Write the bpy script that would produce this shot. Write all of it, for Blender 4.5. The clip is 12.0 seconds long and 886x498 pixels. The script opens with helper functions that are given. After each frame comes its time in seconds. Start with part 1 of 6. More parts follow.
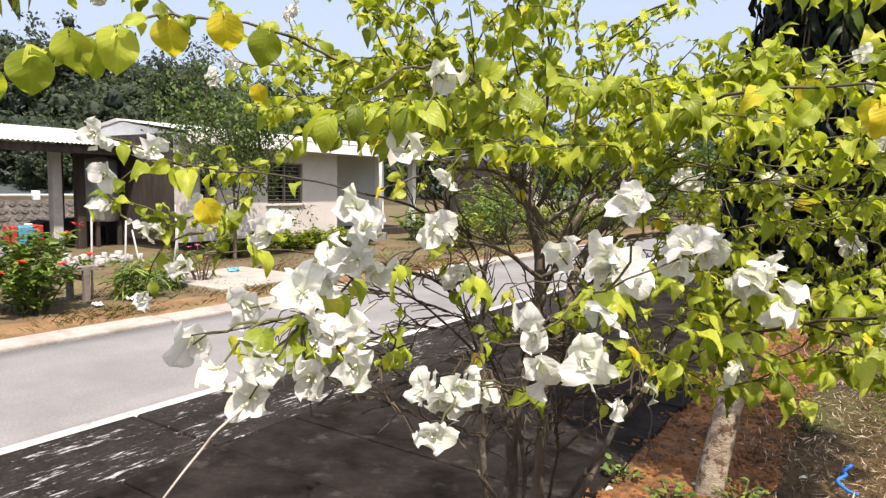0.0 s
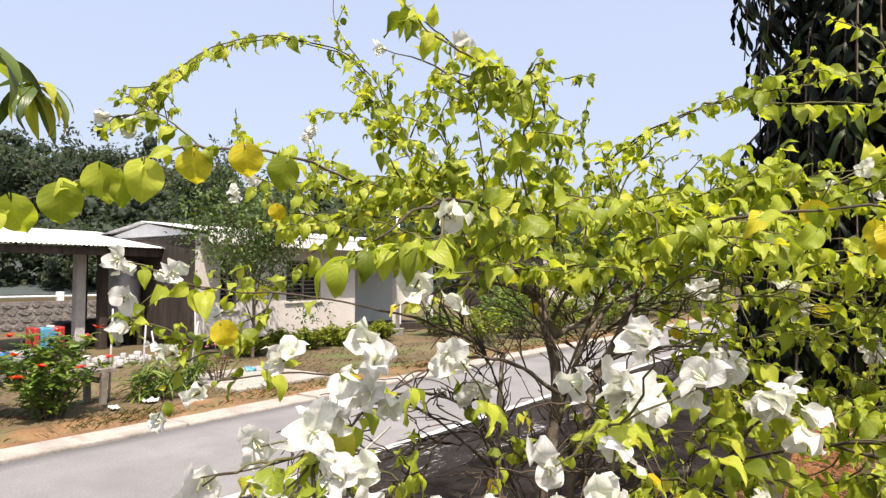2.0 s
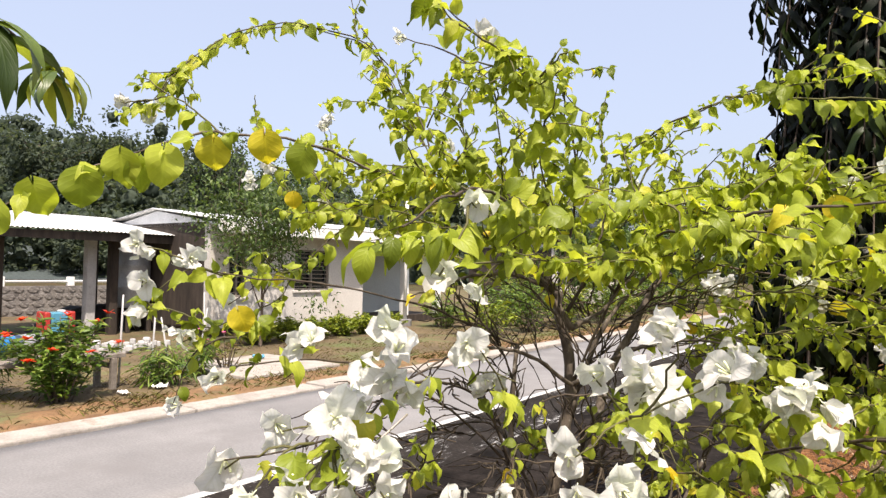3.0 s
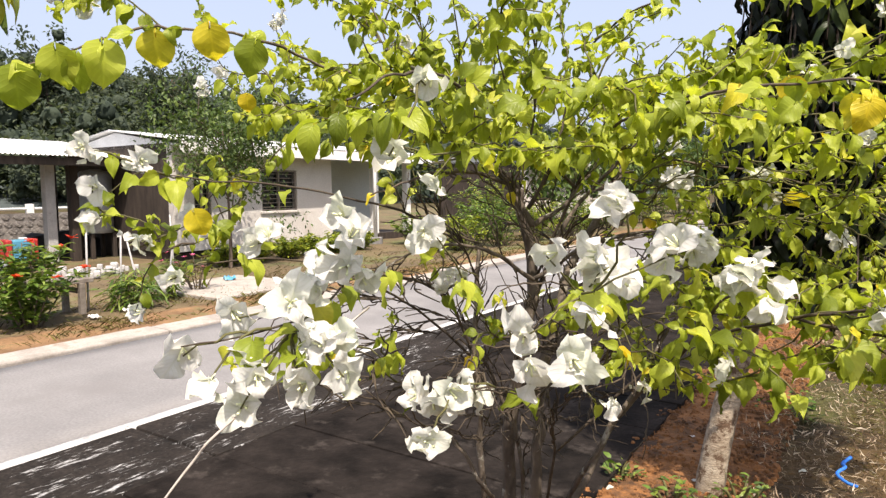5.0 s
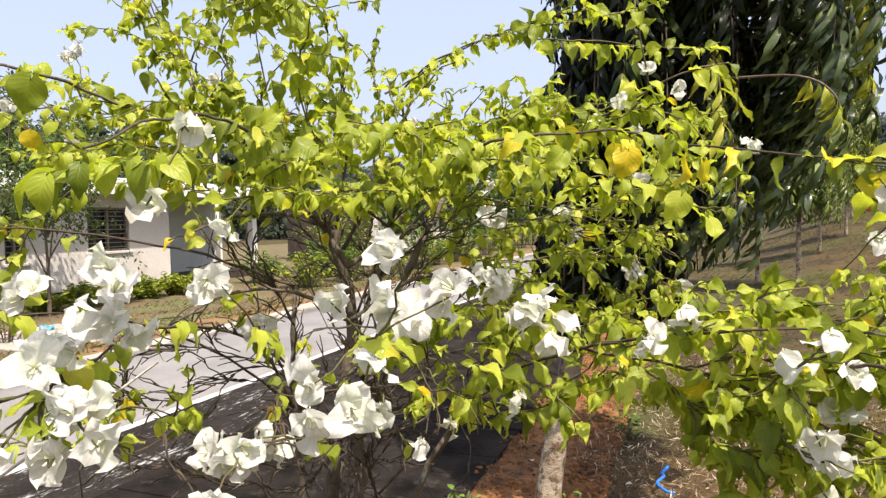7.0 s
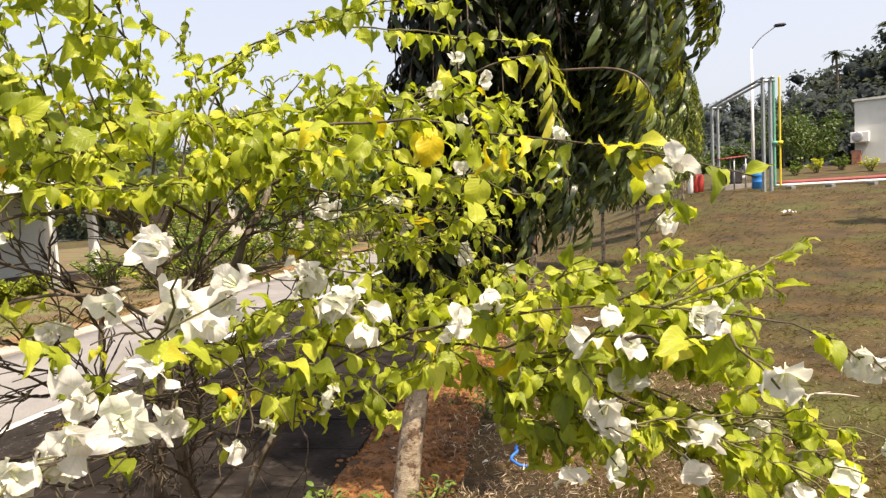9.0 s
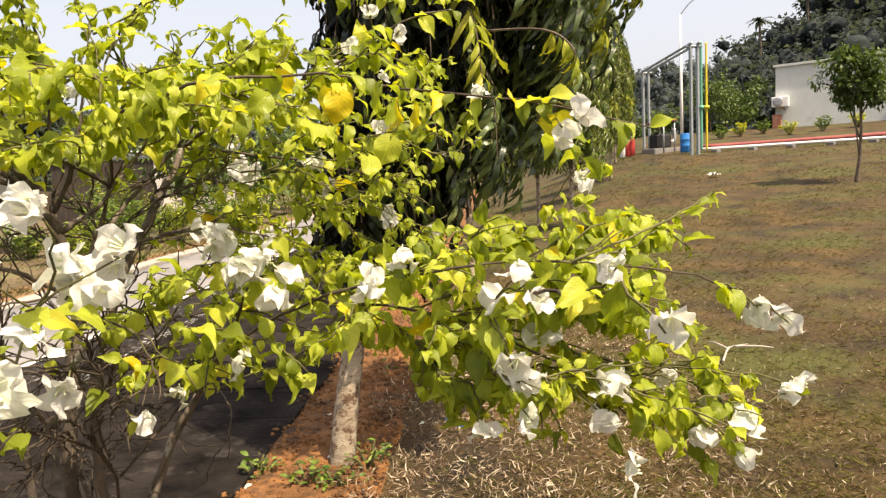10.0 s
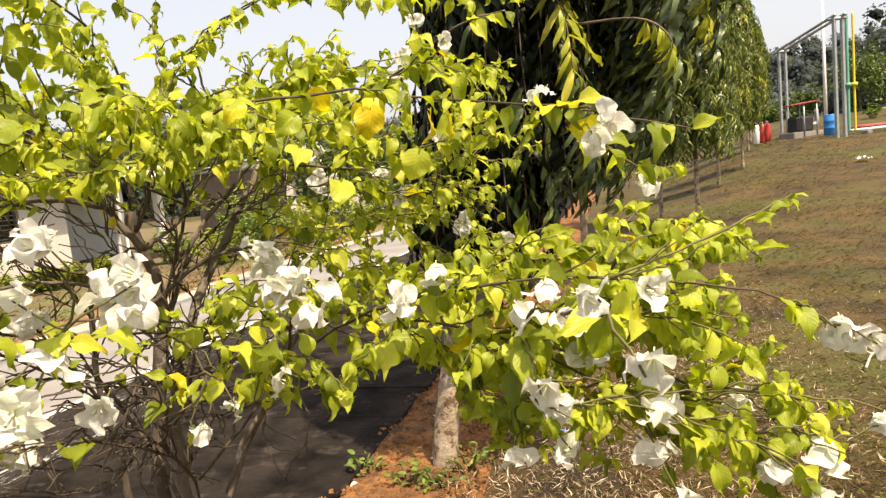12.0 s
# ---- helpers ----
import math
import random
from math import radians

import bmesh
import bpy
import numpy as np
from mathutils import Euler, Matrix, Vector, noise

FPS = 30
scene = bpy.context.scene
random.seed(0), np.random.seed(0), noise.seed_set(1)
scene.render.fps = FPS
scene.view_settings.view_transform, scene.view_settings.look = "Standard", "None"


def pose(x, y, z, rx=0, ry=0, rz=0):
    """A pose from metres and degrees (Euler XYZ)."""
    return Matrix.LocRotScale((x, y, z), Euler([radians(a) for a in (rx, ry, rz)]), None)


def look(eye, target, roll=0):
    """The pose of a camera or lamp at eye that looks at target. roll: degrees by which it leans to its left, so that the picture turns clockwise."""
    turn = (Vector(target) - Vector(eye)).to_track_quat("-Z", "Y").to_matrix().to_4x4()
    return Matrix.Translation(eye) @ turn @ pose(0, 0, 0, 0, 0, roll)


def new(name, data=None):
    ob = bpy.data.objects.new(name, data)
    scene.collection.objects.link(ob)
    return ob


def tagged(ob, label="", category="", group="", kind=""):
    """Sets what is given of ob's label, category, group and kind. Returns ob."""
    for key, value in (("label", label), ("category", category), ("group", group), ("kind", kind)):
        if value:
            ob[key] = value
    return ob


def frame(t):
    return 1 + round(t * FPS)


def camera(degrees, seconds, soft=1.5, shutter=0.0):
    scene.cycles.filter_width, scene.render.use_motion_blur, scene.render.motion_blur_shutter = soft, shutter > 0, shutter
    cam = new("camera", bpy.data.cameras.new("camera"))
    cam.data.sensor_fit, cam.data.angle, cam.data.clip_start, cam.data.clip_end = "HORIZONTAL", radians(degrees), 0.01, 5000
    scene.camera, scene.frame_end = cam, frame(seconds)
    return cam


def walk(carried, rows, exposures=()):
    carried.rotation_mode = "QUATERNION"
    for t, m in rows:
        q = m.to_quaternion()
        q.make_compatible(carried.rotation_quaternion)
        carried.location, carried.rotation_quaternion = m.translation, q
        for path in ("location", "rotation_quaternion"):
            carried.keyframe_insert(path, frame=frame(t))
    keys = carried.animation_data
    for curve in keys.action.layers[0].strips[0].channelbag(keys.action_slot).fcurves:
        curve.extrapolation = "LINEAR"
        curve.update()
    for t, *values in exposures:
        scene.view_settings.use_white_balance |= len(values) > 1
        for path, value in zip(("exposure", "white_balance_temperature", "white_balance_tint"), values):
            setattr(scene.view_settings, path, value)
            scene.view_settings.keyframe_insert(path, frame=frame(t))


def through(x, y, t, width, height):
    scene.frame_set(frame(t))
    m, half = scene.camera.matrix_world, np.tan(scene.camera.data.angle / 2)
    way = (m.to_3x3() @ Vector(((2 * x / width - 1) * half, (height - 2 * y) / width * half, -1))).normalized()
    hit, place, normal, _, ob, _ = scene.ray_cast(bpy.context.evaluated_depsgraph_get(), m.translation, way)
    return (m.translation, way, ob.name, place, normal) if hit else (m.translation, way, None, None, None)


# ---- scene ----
cam = camera(68.0, 12.0, soft=1.36)
METRES, EYE = 0.5, 1.5
ROWS = [
    (0.0, 0.0, 0.0, 0.0, 0.1, -5.54, -1.06),
    (0.5, 0.0158, 0.0001, 0.0306, 0.17, -2.03, -0.31),
    (1.0, 0.039, 0.0016, 0.0522, -0.65, -0.05, 0.24),
    (1.5, 0.0437, -0.0074, 0.0804, -0.65, 1.89, 0.29),
    (2.0, 0.0163, -0.0175, 0.091, 1.61, 2.54, -0.07),
    (2.5, -0.0244, -0.0208, 0.0916, 3.62, 2.26, -0.68),
    (3.0, -0.0193, -0.0169, 0.083, 2.25, 1.84, -1.09),
    (3.2, -0.012, -0.012, 0.073, 1.93, 0.9, -1.12),
    (4.8, 0.010, -0.0065, 0.002, 2.9, -7.4, 0.2),
    (5.0, 0.0202, -0.0065, 0.0051, -0.34, -5.28, 0.39),
    (5.5, 0.0809, -0.0075, 0.0168, -6.57, -3.98, 0.8),
    (6.0, 0.1089, -0.0142, 0.0223, -8.11, -3.52, 0.85),
    (6.5, 0.1418, -0.0154, 0.0229, -10.59, -3.29, 0.88),
    (7.0, 0.1821, -0.0155, 0.0298, -13.14, -2.45, 1.18),
    (7.2, 0.2015, -0.0150, 0.0340, -14.24, -2.34, 1.2),
    (8.8, 0.3341, -0.0406, 0.0240, -22.83, -2.96, 2.55),
    (9.0, 0.3530, -0.0490, 0.0250, -24.82, -3.71, 2.76),
    (9.5, 0.4055, -0.0522, 0.0147, -27.56, -4.11, 2.75),
    (10.0, 0.432, -0.0583, -0.004, -30.19, -6.93, 3.32),
    (10.5, 0.47, -0.0679, -0.0141, -32.34, -7.63, 3.17),
    (11.0, 0.5403, -0.083, -0.0174, -31.71, -7.86, 4.17),
    (11.5, 0.619, -0.1055, -0.0157, -26.89, -7.24, 4.86),
    (12.0, 0.6871, -0.0934, 0.0193, -19.79, -6.34, 5.61),
]
walk(cam, [(t, pose(METRES * x, METRES * y, EYE + METRES * z, 90 + pitch, roll, yaw)) for t, x, y, z, yaw, pitch, roll in ROWS],
     exposures=[(0.0, 0.91, 6850, 16), (2.5, 0.89, 6900, 16), (5.0, 0.92, 6950, 16), (7.0, 0.98, 7000, 15), (9.0, 1.04, 7900, 15), (12.0, 1.12, 8600, 15)])

# ---- world and sun ----
SUN_AZ, SUN_EL = 163.0, 61.0  # compass angle from +y towards +x, height
world = bpy.data.worlds.new("sky")
scene.world = world
world.use_nodes = True
wn = world.node_tree.nodes
sky = wn.new("ShaderNodeTexSky")
sky.sky_type = "NISHITA"
sky.sun_disc = False
sky.sun_elevation = radians(SUN_EL)
sky.sun_rotation = radians(SUN_AZ)
sky.air_density, sky.dust_density, sky.ozone_density = 1.0, 6.0, 1.5
# thin milky haze over the whole sky
haze = wn.new("ShaderNodeMix")
haze.data_type = "RGBA"
haze.inputs[0].default_value = 0.6
haze.inputs[7].default_value = (2.30, 2.72, 3.50, 1)
world.node_tree.links.new(sky.outputs[0], haze.inputs[6])
world.node_tree.links.new(haze.outputs[2], wn["Background"].inputs["Color"])
wn["Background"].inputs["Strength"].default_value = 0.166

sun = new("sun", bpy.data.lights.new("sun", "SUN"))
sun.data.energy, sun.data.angle, sun.data.color = 4.2, radians(0.6), (1.0, 0.95, 0.86)
sa, se = radians(SUN_AZ), radians(SUN_EL)
sun.matrix_world = look((30 * math.sin(sa) * math.cos(se), 30 * math.cos(sa) * math.cos(se), 30 * math.sin(se)), (0, 0, 0))

# ---- materials ----
class Nodes:
    """A node material in the making."""

    def __init__(self, name):
        self.mat = bpy.data.materials.new(name)
        self.mat.use_nodes = True
        self.tree = self.mat.node_tree
        self.bsdf = self.tree.nodes["Principled BSDF"]
        self.out = self.tree.nodes["Material Output"]
        self.space = self.add("ShaderNodeTexCoord").outputs["Object"]

    def add(self, kind):
        return self.tree.nodes.new(kind)

    def link(self, a, b):
        self.tree.links.new(a, b)

    def noise(self, scale, detail=4.0, stretch=None, rough=0.55):
        node = self.add("ShaderNodeTexNoise")
        node.inputs["Scale"].default_value = scale
        node.inputs["Detail"].default_value = detail
        node.inputs["Roughness"].default_value = rough
        if stretch:
            m = self.add("ShaderNodeMapping")
            m.inputs["Scale"].default_value = stretch[:3]
            if len(stretch) > 3:
                m.inputs["Rotation"].default_value = (0, 0, stretch[3])
            self.link(self.space, m.inputs["Vector"])
            self.link(m.outputs[0], node.inputs["Vector"])
        else:
            self.link(self.space, node.inputs["Vector"])
        return node.outputs["Fac"]

    def ramp(self, fac, stops):
        node = self.add("ShaderNodeValToRGB")
        els = node.color_ramp.elements
        while len(els) < len(stops):
            els.new(0.5)
        for el, (at, colour) in zip(els, stops):
            el.position, el.color = at, (*colour, 1)
        self.link(fac, node.inputs["Fac"])
        return node.outputs["Color"]

    def mix(self, fac, a, b, how="MIX"):
        node = self.add("ShaderNodeMix")
        node.data_type, node.blend_type = "RGBA", how
        for slot, value in ((0, fac), (6, a), (7, b)):
            if isinstance(value, (int, float)):
                node.inputs[slot].default_value = value
            elif isinstance(value, tuple):
                node.inputs[slot].default_value = (*value, 1)
            else:
                self.link(value, node.inputs[slot])
        return node.outputs[2]

    def math(self, how, a, b=0.0, clamp=False):
        node = self.add("ShaderNodeMath")
        node.operation, node.use_clamp = how, clamp
        for slot, value in ((0, a), (1, b)):
            if isinstance(value, (int, float)):
                node.inputs[slot].default_value = value
            else:
                self.link(value, node.inputs[slot])
        return node.outputs[0]

    def bump(self, height, strength, distance):
        node = self.add("ShaderNodeBump")
        node.inputs["Strength"].default_value = strength
        node.inputs["Distance"].default_value = distance
        self.link(height, node.inputs["Height"])
        self.link(node.outputs[0], self.bsdf.inputs["Normal"])
        return node.outputs[0]

    def finish(self, colour, rough=0.6, metal=0.0, spec=0.5):
        if isinstance(colour, tuple):
            self.bsdf.inputs["Base Color"].default_value = (*colour, 1)
        else:
            self.link(colour, self.bsdf.inputs["Base Color"])
        self.bsdf.inputs["Roughness"].default_value = rough
        self.bsdf.inputs["Metallic"].default_value = metal
        self.bsdf.inputs["Specular IOR Level"].default_value = spec
        return self.mat


def surface(name, dark, light, scale=4.0, rough=0.7, bump=0.3, depth=0.01, fine=40.0, metal=0.0, spec=0.4, stretch=None, stain=None, stain_at=(0.55, 0.7), stain_scale=1.5):
    """A two-scale mottled surface, with stains of another colour where asked."""
    n = Nodes(name)
    colour = n.ramp(n.noise(scale, 5, stretch), [(0.3, dark), (0.7, light)])
    grain = n.noise(fine, 3, stretch)
    colour = n.mix(0.5, colour, n.ramp(grain, [(0.25, (0.55, 0.55, 0.55)), (0.75, (1.25, 1.25, 1.25))]), "MULTIPLY")
    if stain:
        colour = n.mix(n.ramp(n.noise(stain_scale, 6, None, 0.7), [(stain_at[0], (0, 0, 0)), (stain_at[1], (1, 1, 1))]), colour, stain)
    if bump:
        n.bump(grain, bump, depth)
    return n.finish(colour, rough, metal, spec)


def foliage(name, stops, through=0.4, rough=0.42, spec=0.35, veins=0.25, glow=(1.0, 1.0, 0.55), vein_lift=1.5, blotch=0.35):
    """Leaves and petals: each one takes its own colour; veins by the blade's own coordinates; light passes through."""
    n = Nodes(name)
    island = n.add("ShaderNodeNewGeometry").outputs["Random Per Island"]
    single = n.add("ShaderNodeObjectInfo").outputs["Random"]
    own = n.math("FRACT", n.math("ADD", island, single))
    colour = n.ramp(own, stops)
    blade = n.add("ShaderNodeUVMap")
    blade.uv_map = "blade"
    uv = blade.outputs[0]
    split = n.add("ShaderNodeSeparateXYZ")
    n.link(uv, split.inputs[0])
    across = n.math("ABSOLUTE", n.math("SUBTRACT", split.outputs[0], 0.5))
    rib = n.math("SMOOTH_MIN", n.math("MULTIPLY", across, 14.0), 1.0)
    slant = n.math("SINE", n.math("MULTIPLY", n.math("SUBTRACT", split.outputs[1], n.math("MULTIPLY", across, 0.7)), 46.0))
    side = n.math("MULTIPLY", n.math("ADD", slant, 1.0), 0.5)
    side = n.math("POWER", side, 6.0)
    vein = n.math("MAXIMUM", n.math("SUBTRACT", 1.0, rib, True), n.math("MULTIPLY", side, 0.45))
    colour = n.mix(n.math("MULTIPLY", vein, veins), colour, n.mix(1.0, colour, (vein_lift, vein_lift, vein_lift * 0.9), "MULTIPLY"))
    patch = n.noise(60.0, 4)
    colour = n.mix(blotch, colour, n.ramp(patch, [(0.3, (0.7, 0.72, 0.6)), (0.7, (1.2, 1.18, 1.1))]), "MULTIPLY")
    normal = n.bump(n.math("ADD", vein, n.math("MULTIPLY", patch, 0.6)), 0.25, 0.002)
    mat = n.finish(colour, rough, 0.0, spec)
    tr = n.add("ShaderNodeBsdfTranslucent")
    n.link(n.mix(1.0, colour, glow, "MULTIPLY"), tr.inputs["Color"])
    n.link(normal, tr.inputs["Normal"])
    both = n.add("ShaderNodeMixShader")
    both.inputs[0].default_value = through
    n.link(n.bsdf.outputs[0], both.inputs[1])
    n.link(tr.outputs[0], both.inputs[2])
    n.link(both.outputs[0], n.out.inputs["Surface"])
    return mat


M_LEAF = foliage("bougainvillea_leaf", [(0.0, (0.155, 0.205, 0.025)), (0.25, (0.28, 0.35, 0.041)), (0.6, (0.42, 0.495, 0.061)), (0.93, (0.515, 0.57, 0.080)), (1.0, (0.58, 0.56, 0.067))], through=0.57, glow=(1.0, 1.0, 0.5))
M_YELLOW = foliage("yellowed_leaf", [(0.0, (0.64, 0.44, 0.025)), (0.5, (0.68, 0.57, 0.045)), (1.0, (0.58, 0.54, 0.05))], through=0.5, blotch=0.5)
M_BRACT = foliage("white_bract", [(0.0, (0.72, 0.72, 0.69)), (0.6, (0.77, 0.77, 0.755)), (1.0, (0.71, 0.74, 0.64))], through=0.46, rough=0.6, spec=0.15, veins=0.7, glow=(1, 1, 0.95), vein_lift=0.84, blotch=0.12)
# Crown shade is painted in: this leaf is near black throughout.
M_ASOKA_SHADE = foliage("shade_dark_asoka_leaf", [(0.0, (0.003, 0.005, 0.002)), (0.7, (0.006, 0.011, 0.003)), (0.9, (0.020, 0.034, 0.008)), (1.0, (0.06, 0.085, 0.015))], through=0.12, rough=0.36, spec=0.14, veins=0.3)
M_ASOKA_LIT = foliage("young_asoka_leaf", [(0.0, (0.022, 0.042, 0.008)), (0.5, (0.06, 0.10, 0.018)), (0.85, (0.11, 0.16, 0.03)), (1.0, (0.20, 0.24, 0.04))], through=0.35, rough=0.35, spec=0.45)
# The same leaf with sun and sheen painted in, for the right-hand side.
M_FROND = foliage("sun_tinted_asoka_leaf", [(0.0, (0.016, 0.030, 0.010)), (0.45, (0.060, 0.095, 0.034)), (0.75, (0.17, 0.235, 0.085)), (1.0, (0.36, 0.43, 0.16))], through=0.3, rough=0.28, spec=0.6)
M_ROWTREE = foliage("row_tree_leaf", [(0.0, (0.045, 0.075, 0.014)), (0.5, (0.10, 0.15, 0.03)), (1.0, (0.21, 0.26, 0.05))], through=0.35, rough=0.32, spec=0.45)
M_ASOKA_NEW = foliage("pale_new_leaf", [(0.0, (0.33, 0.40, 0.05)), (1.0, (0.48, 0.46, 0.06))], through=0.45)
# The three far leaf colours have distance haze mixed in, hence the blue-grey.
M_WOOD_FAR = foliage("hazed_hillside_leaf", [(0.0, (0.05, 0.07, 0.056)), (0.6, (0.082, 0.108, 0.08)), (1.0, (0.115, 0.14, 0.09))], through=0.5, rough=0.8, spec=0.15, veins=0.0)
M_RIDGE = foliage("hazed_ridge_leaf", [(0.0, (0.070, 0.090, 0.105)), (0.6, (0.092, 0.115, 0.130)), (1.0, (0.115, 0.138, 0.150))], through=0.5, rough=0.9, spec=0.1, veins=0.0)
M_WOOD_DIM = foliage("hazed_woodland_leaf", [(0.0, (0.033, 0.045, 0.052)), (0.6, (0.054, 0.070, 0.076)), (1.0, (0.085, 0.103, 0.098))], through=0.5, rough=0.8, spec=0.15, veins=0.0)
M_TREE = foliage("tree_leaf", [(0.0, (0.04, 0.075, 0.018)), (0.6, (0.075, 0.125, 0.03)), (1.0, (0.13, 0.18, 0.045))], through=0.3, rough=0.5)
M_SHRUB = foliage("shrub_leaf", [(0.0, (0.05, 0.10, 0.015)), (0.6, (0.12, 0.20, 0.03)), (1.0, (0.22, 0.28, 0.05))], through=0.35)
M_HEDGE = foliage("hedge_leaf", [(0.0, (0.09, 0.14, 0.015)), (0.6, (0.22, 0.28, 0.03)), (1.0, (0.36, 0.38, 0.05))], through=0.35)
M_RED = foliage("red_flower", [(0.0, (0.6, 0.03, 0.01)), (1.0, (0.75, 0.08, 0.02))], through=0.3)
M_PINK = foliage("pink_flower", [(0.0, (0.6, 0.08, 0.25)), (1.0, (0.7, 0.2, 0.4))], through=0.3)
M_GRASS = foliage("grass_blade", [(0.0, (0.045, 0.030, 0.012)), (0.4, (0.13, 0.09, 0.037)), (0.7, (0.08, 0.08, 0.016)), (1.0, (0.13, 0.135, 0.028))], through=0.3, rough=0.7, spec=0.2, veins=0)
M_STRAW = foliage("dry_clipping", [(0.0, (0.06, 0.036, 0.018)), (0.4, (0.15, 0.10, 0.065)), (0.75, (0.36, 0.28, 0.20)), (1.0, (0.58, 0.50, 0.40))], through=0.15, rough=0.8, spec=0.2, veins=0)

M_BARK = surface("bush_bark", (0.045, 0.034, 0.026), (0.15, 0.12, 0.09), 30, 0.85, 0.8, 0.004, 140, stretch=(1, 1, 0.35), stain=(0.30, 0.29, 0.25), stain_scale=18, stain_at=(0.58, 0.66))
M_TWIG = surface("bush_twig", (0.028, 0.020, 0.014), (0.085, 0.064, 0.042), 30, 0.8, 0.4, 0.002, 160)
M_SHOOT = surface("green_shoot", (0.06, 0.055, 0.02), (0.12, 0.115, 0.035), 30, 0.7, 0.2, 0.001, 160)
M_DEADWOOD = surface("dead_wood", (0.30, 0.26, 0.22), (0.50, 0.45, 0.40), 20, 0.9, 0.4, 0.002, 90)
M_LIMEWASH = surface("limewashed_bark", (0.20, 0.15, 0.10), (0.42, 0.36, 0.27), 14, 0.9, 0.9, 0.008, 70, stretch=(1, 1, 2.5), stain=(0.10, 0.06, 0.035), stain_scale=16, stain_at=(0.50, 0.58))
M_TRUNK = surface("tree_bark", (0.06, 0.045, 0.03), (0.17, 0.13, 0.10), 12, 0.9, 0.8, 0.01, 60, stretch=(1, 1, 0.3))
M_SOIL = surface("red_soil", (0.10, 0.045, 0.015), (0.26, 0.112, 0.035), 4, 0.95, 1.0, 0.03, 30, stain=(0.05, 0.026, 0.012), stain_scale=3.5, stain_at=(0.5, 0.62))
M_VERGE = surface("orange_soil", (0.12, 0.065, 0.03), (0.26, 0.15, 0.07), 2.5, 0.95, 0.9, 0.03, 24, stain=(0.12, 0.115, 0.045), stain_scale=1.4, stain_at=(0.5, 0.62))
M_LAWN = surface("dry_lawn", (0.012, 0.008, 0.003), (0.092, 0.055, 0.016), 1.3, 0.95, 0.9, 0.045, 16, stain=(0.052, 0.055, 0.010), stain_scale=0.50, stain_at=(0.46, 0.62))
M_YARD = surface("yard_earth", (0.075, 0.055, 0.028), (0.16, 0.115, 0.06), 0.9, 0.95, 0.8, 0.02, 30, stain=(0.10, 0.12, 0.04), stain_scale=0.7, stain_at=(0.50, 0.62))
M_CONCRETE = surface("road_concrete", (0.155, 0.151, 0.148), (0.225, 0.219, 0.214), 1.2, 0.85, 0.4, 0.004, 50, stretch=(1.0, 1.0, 1.0), stain=(0.155, 0.148, 0.144), stain_scale=1.7, stain_at=(0.5, 0.75))
M_KERB = surface("kerb_concrete", (0.24, 0.215, 0.185), (0.42, 0.385, 0.34), 3, 0.9, 0.5, 0.005, 40, stain=(0.20, 0.15, 0.11), stain_scale=3, stain_at=(0.56, 0.72))
M_LINE = surface("edge_line", (0.36, 0.36, 0.345), (0.60, 0.60, 0.58), 6, 0.8, 0.3, 0.003, 60, stain=(0.16, 0.15, 0.145), stain_scale=7, stain_at=(0.58, 0.68))


def blackened():
    """Concrete turned black by algae, with pale lichen streaks that run along the road."""
    n = Nodes("blackened_concrete")
    base = n.ramp(n.noise(3.0, 8, None, 0.7), [(0.3, (0.008, 0.007, 0.006)), (0.62, (0.025, 0.021, 0.018)), (0.8, (0.055, 0.046, 0.038))])
    base = n.mix(0.6, base, n.ramp(n.noise(45, 4), [(0.3, (0.35, 0.35, 0.35)), (0.7, (1.8, 1.75, 1.7))]), "MULTIPLY")
    streak = n.math("ADD", n.math("MULTIPLY", n.noise(13.0, 9, (2.4, 0.55, 1.0), 0.78), 0.72), n.math("MULTIPLY", n.noise(1.7, 3, (2.2, 0.8, 1.0)), 0.28))
    place = n.add("ShaderNodeSeparateXYZ")
    n.link(n.space, place.inputs[0])
    # lichen grows thickest along the joint with the slabs and thins out beyond it
    seam = n.math("ABSOLUTE", n.math("ADD", place.outputs[0], 3.14))
    near = n.math("MULTIPLY", n.math("SUBTRACT", 0.14, seam, True), 0.30)
    fac = n.ramp(n.math("ADD", streak, near), [(0.566, (0, 0, 0)), (0.615, (1, 1, 1))])
    colour = n.mix(fac, base, (0.34, 0.34, 0.33))
    n.bump(n.noise(60, 4), 0.6, 0.006)
    return n.finish(colour, 0.95, 0, 0.12)


M_BLACK = blackened()
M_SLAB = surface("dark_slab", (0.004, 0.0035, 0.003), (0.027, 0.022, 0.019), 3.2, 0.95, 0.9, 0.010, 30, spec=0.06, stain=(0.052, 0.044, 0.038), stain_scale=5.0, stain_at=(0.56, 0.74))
M_WALL = surface("cream_render", (0.50, 0.47, 0.43), (0.60, 0.57, 0.53), 1.2, 0.9, 0.2, 0.004, 30, stain=(0.42, 0.35, 0.29), stain_scale=1.6, stain_at=(0.56, 0.75))
M_GREYWALL = surface("grey_render", (0.49, 0.52, 0.505), (0.58, 0.61, 0.595), 1.0, 0.9, 0.2, 0.004, 30, stain=(0.43, 0.44, 0.425), stain_scale=0.9, stain_at=(0.56, 0.75))
M_WHITE = surface("white_paint", (0.70, 0.70, 0.68), (0.80, 0.80, 0.78), 3, 0.6, 0.1, 0.002, 40, stain=(0.45, 0.40, 0.34), stain_scale=3, stain_at=(0.66, 0.8))
M_ROOF = surface("roof_sheet", (0.55, 0.56, 0.56), (0.72, 0.73, 0.73), 1.5, 0.45, 0.1, 0.002, 30, metal=0.3, stain=(0.36, 0.31, 0.27), stain_scale=1.2, stain_at=(0.6, 0.78))
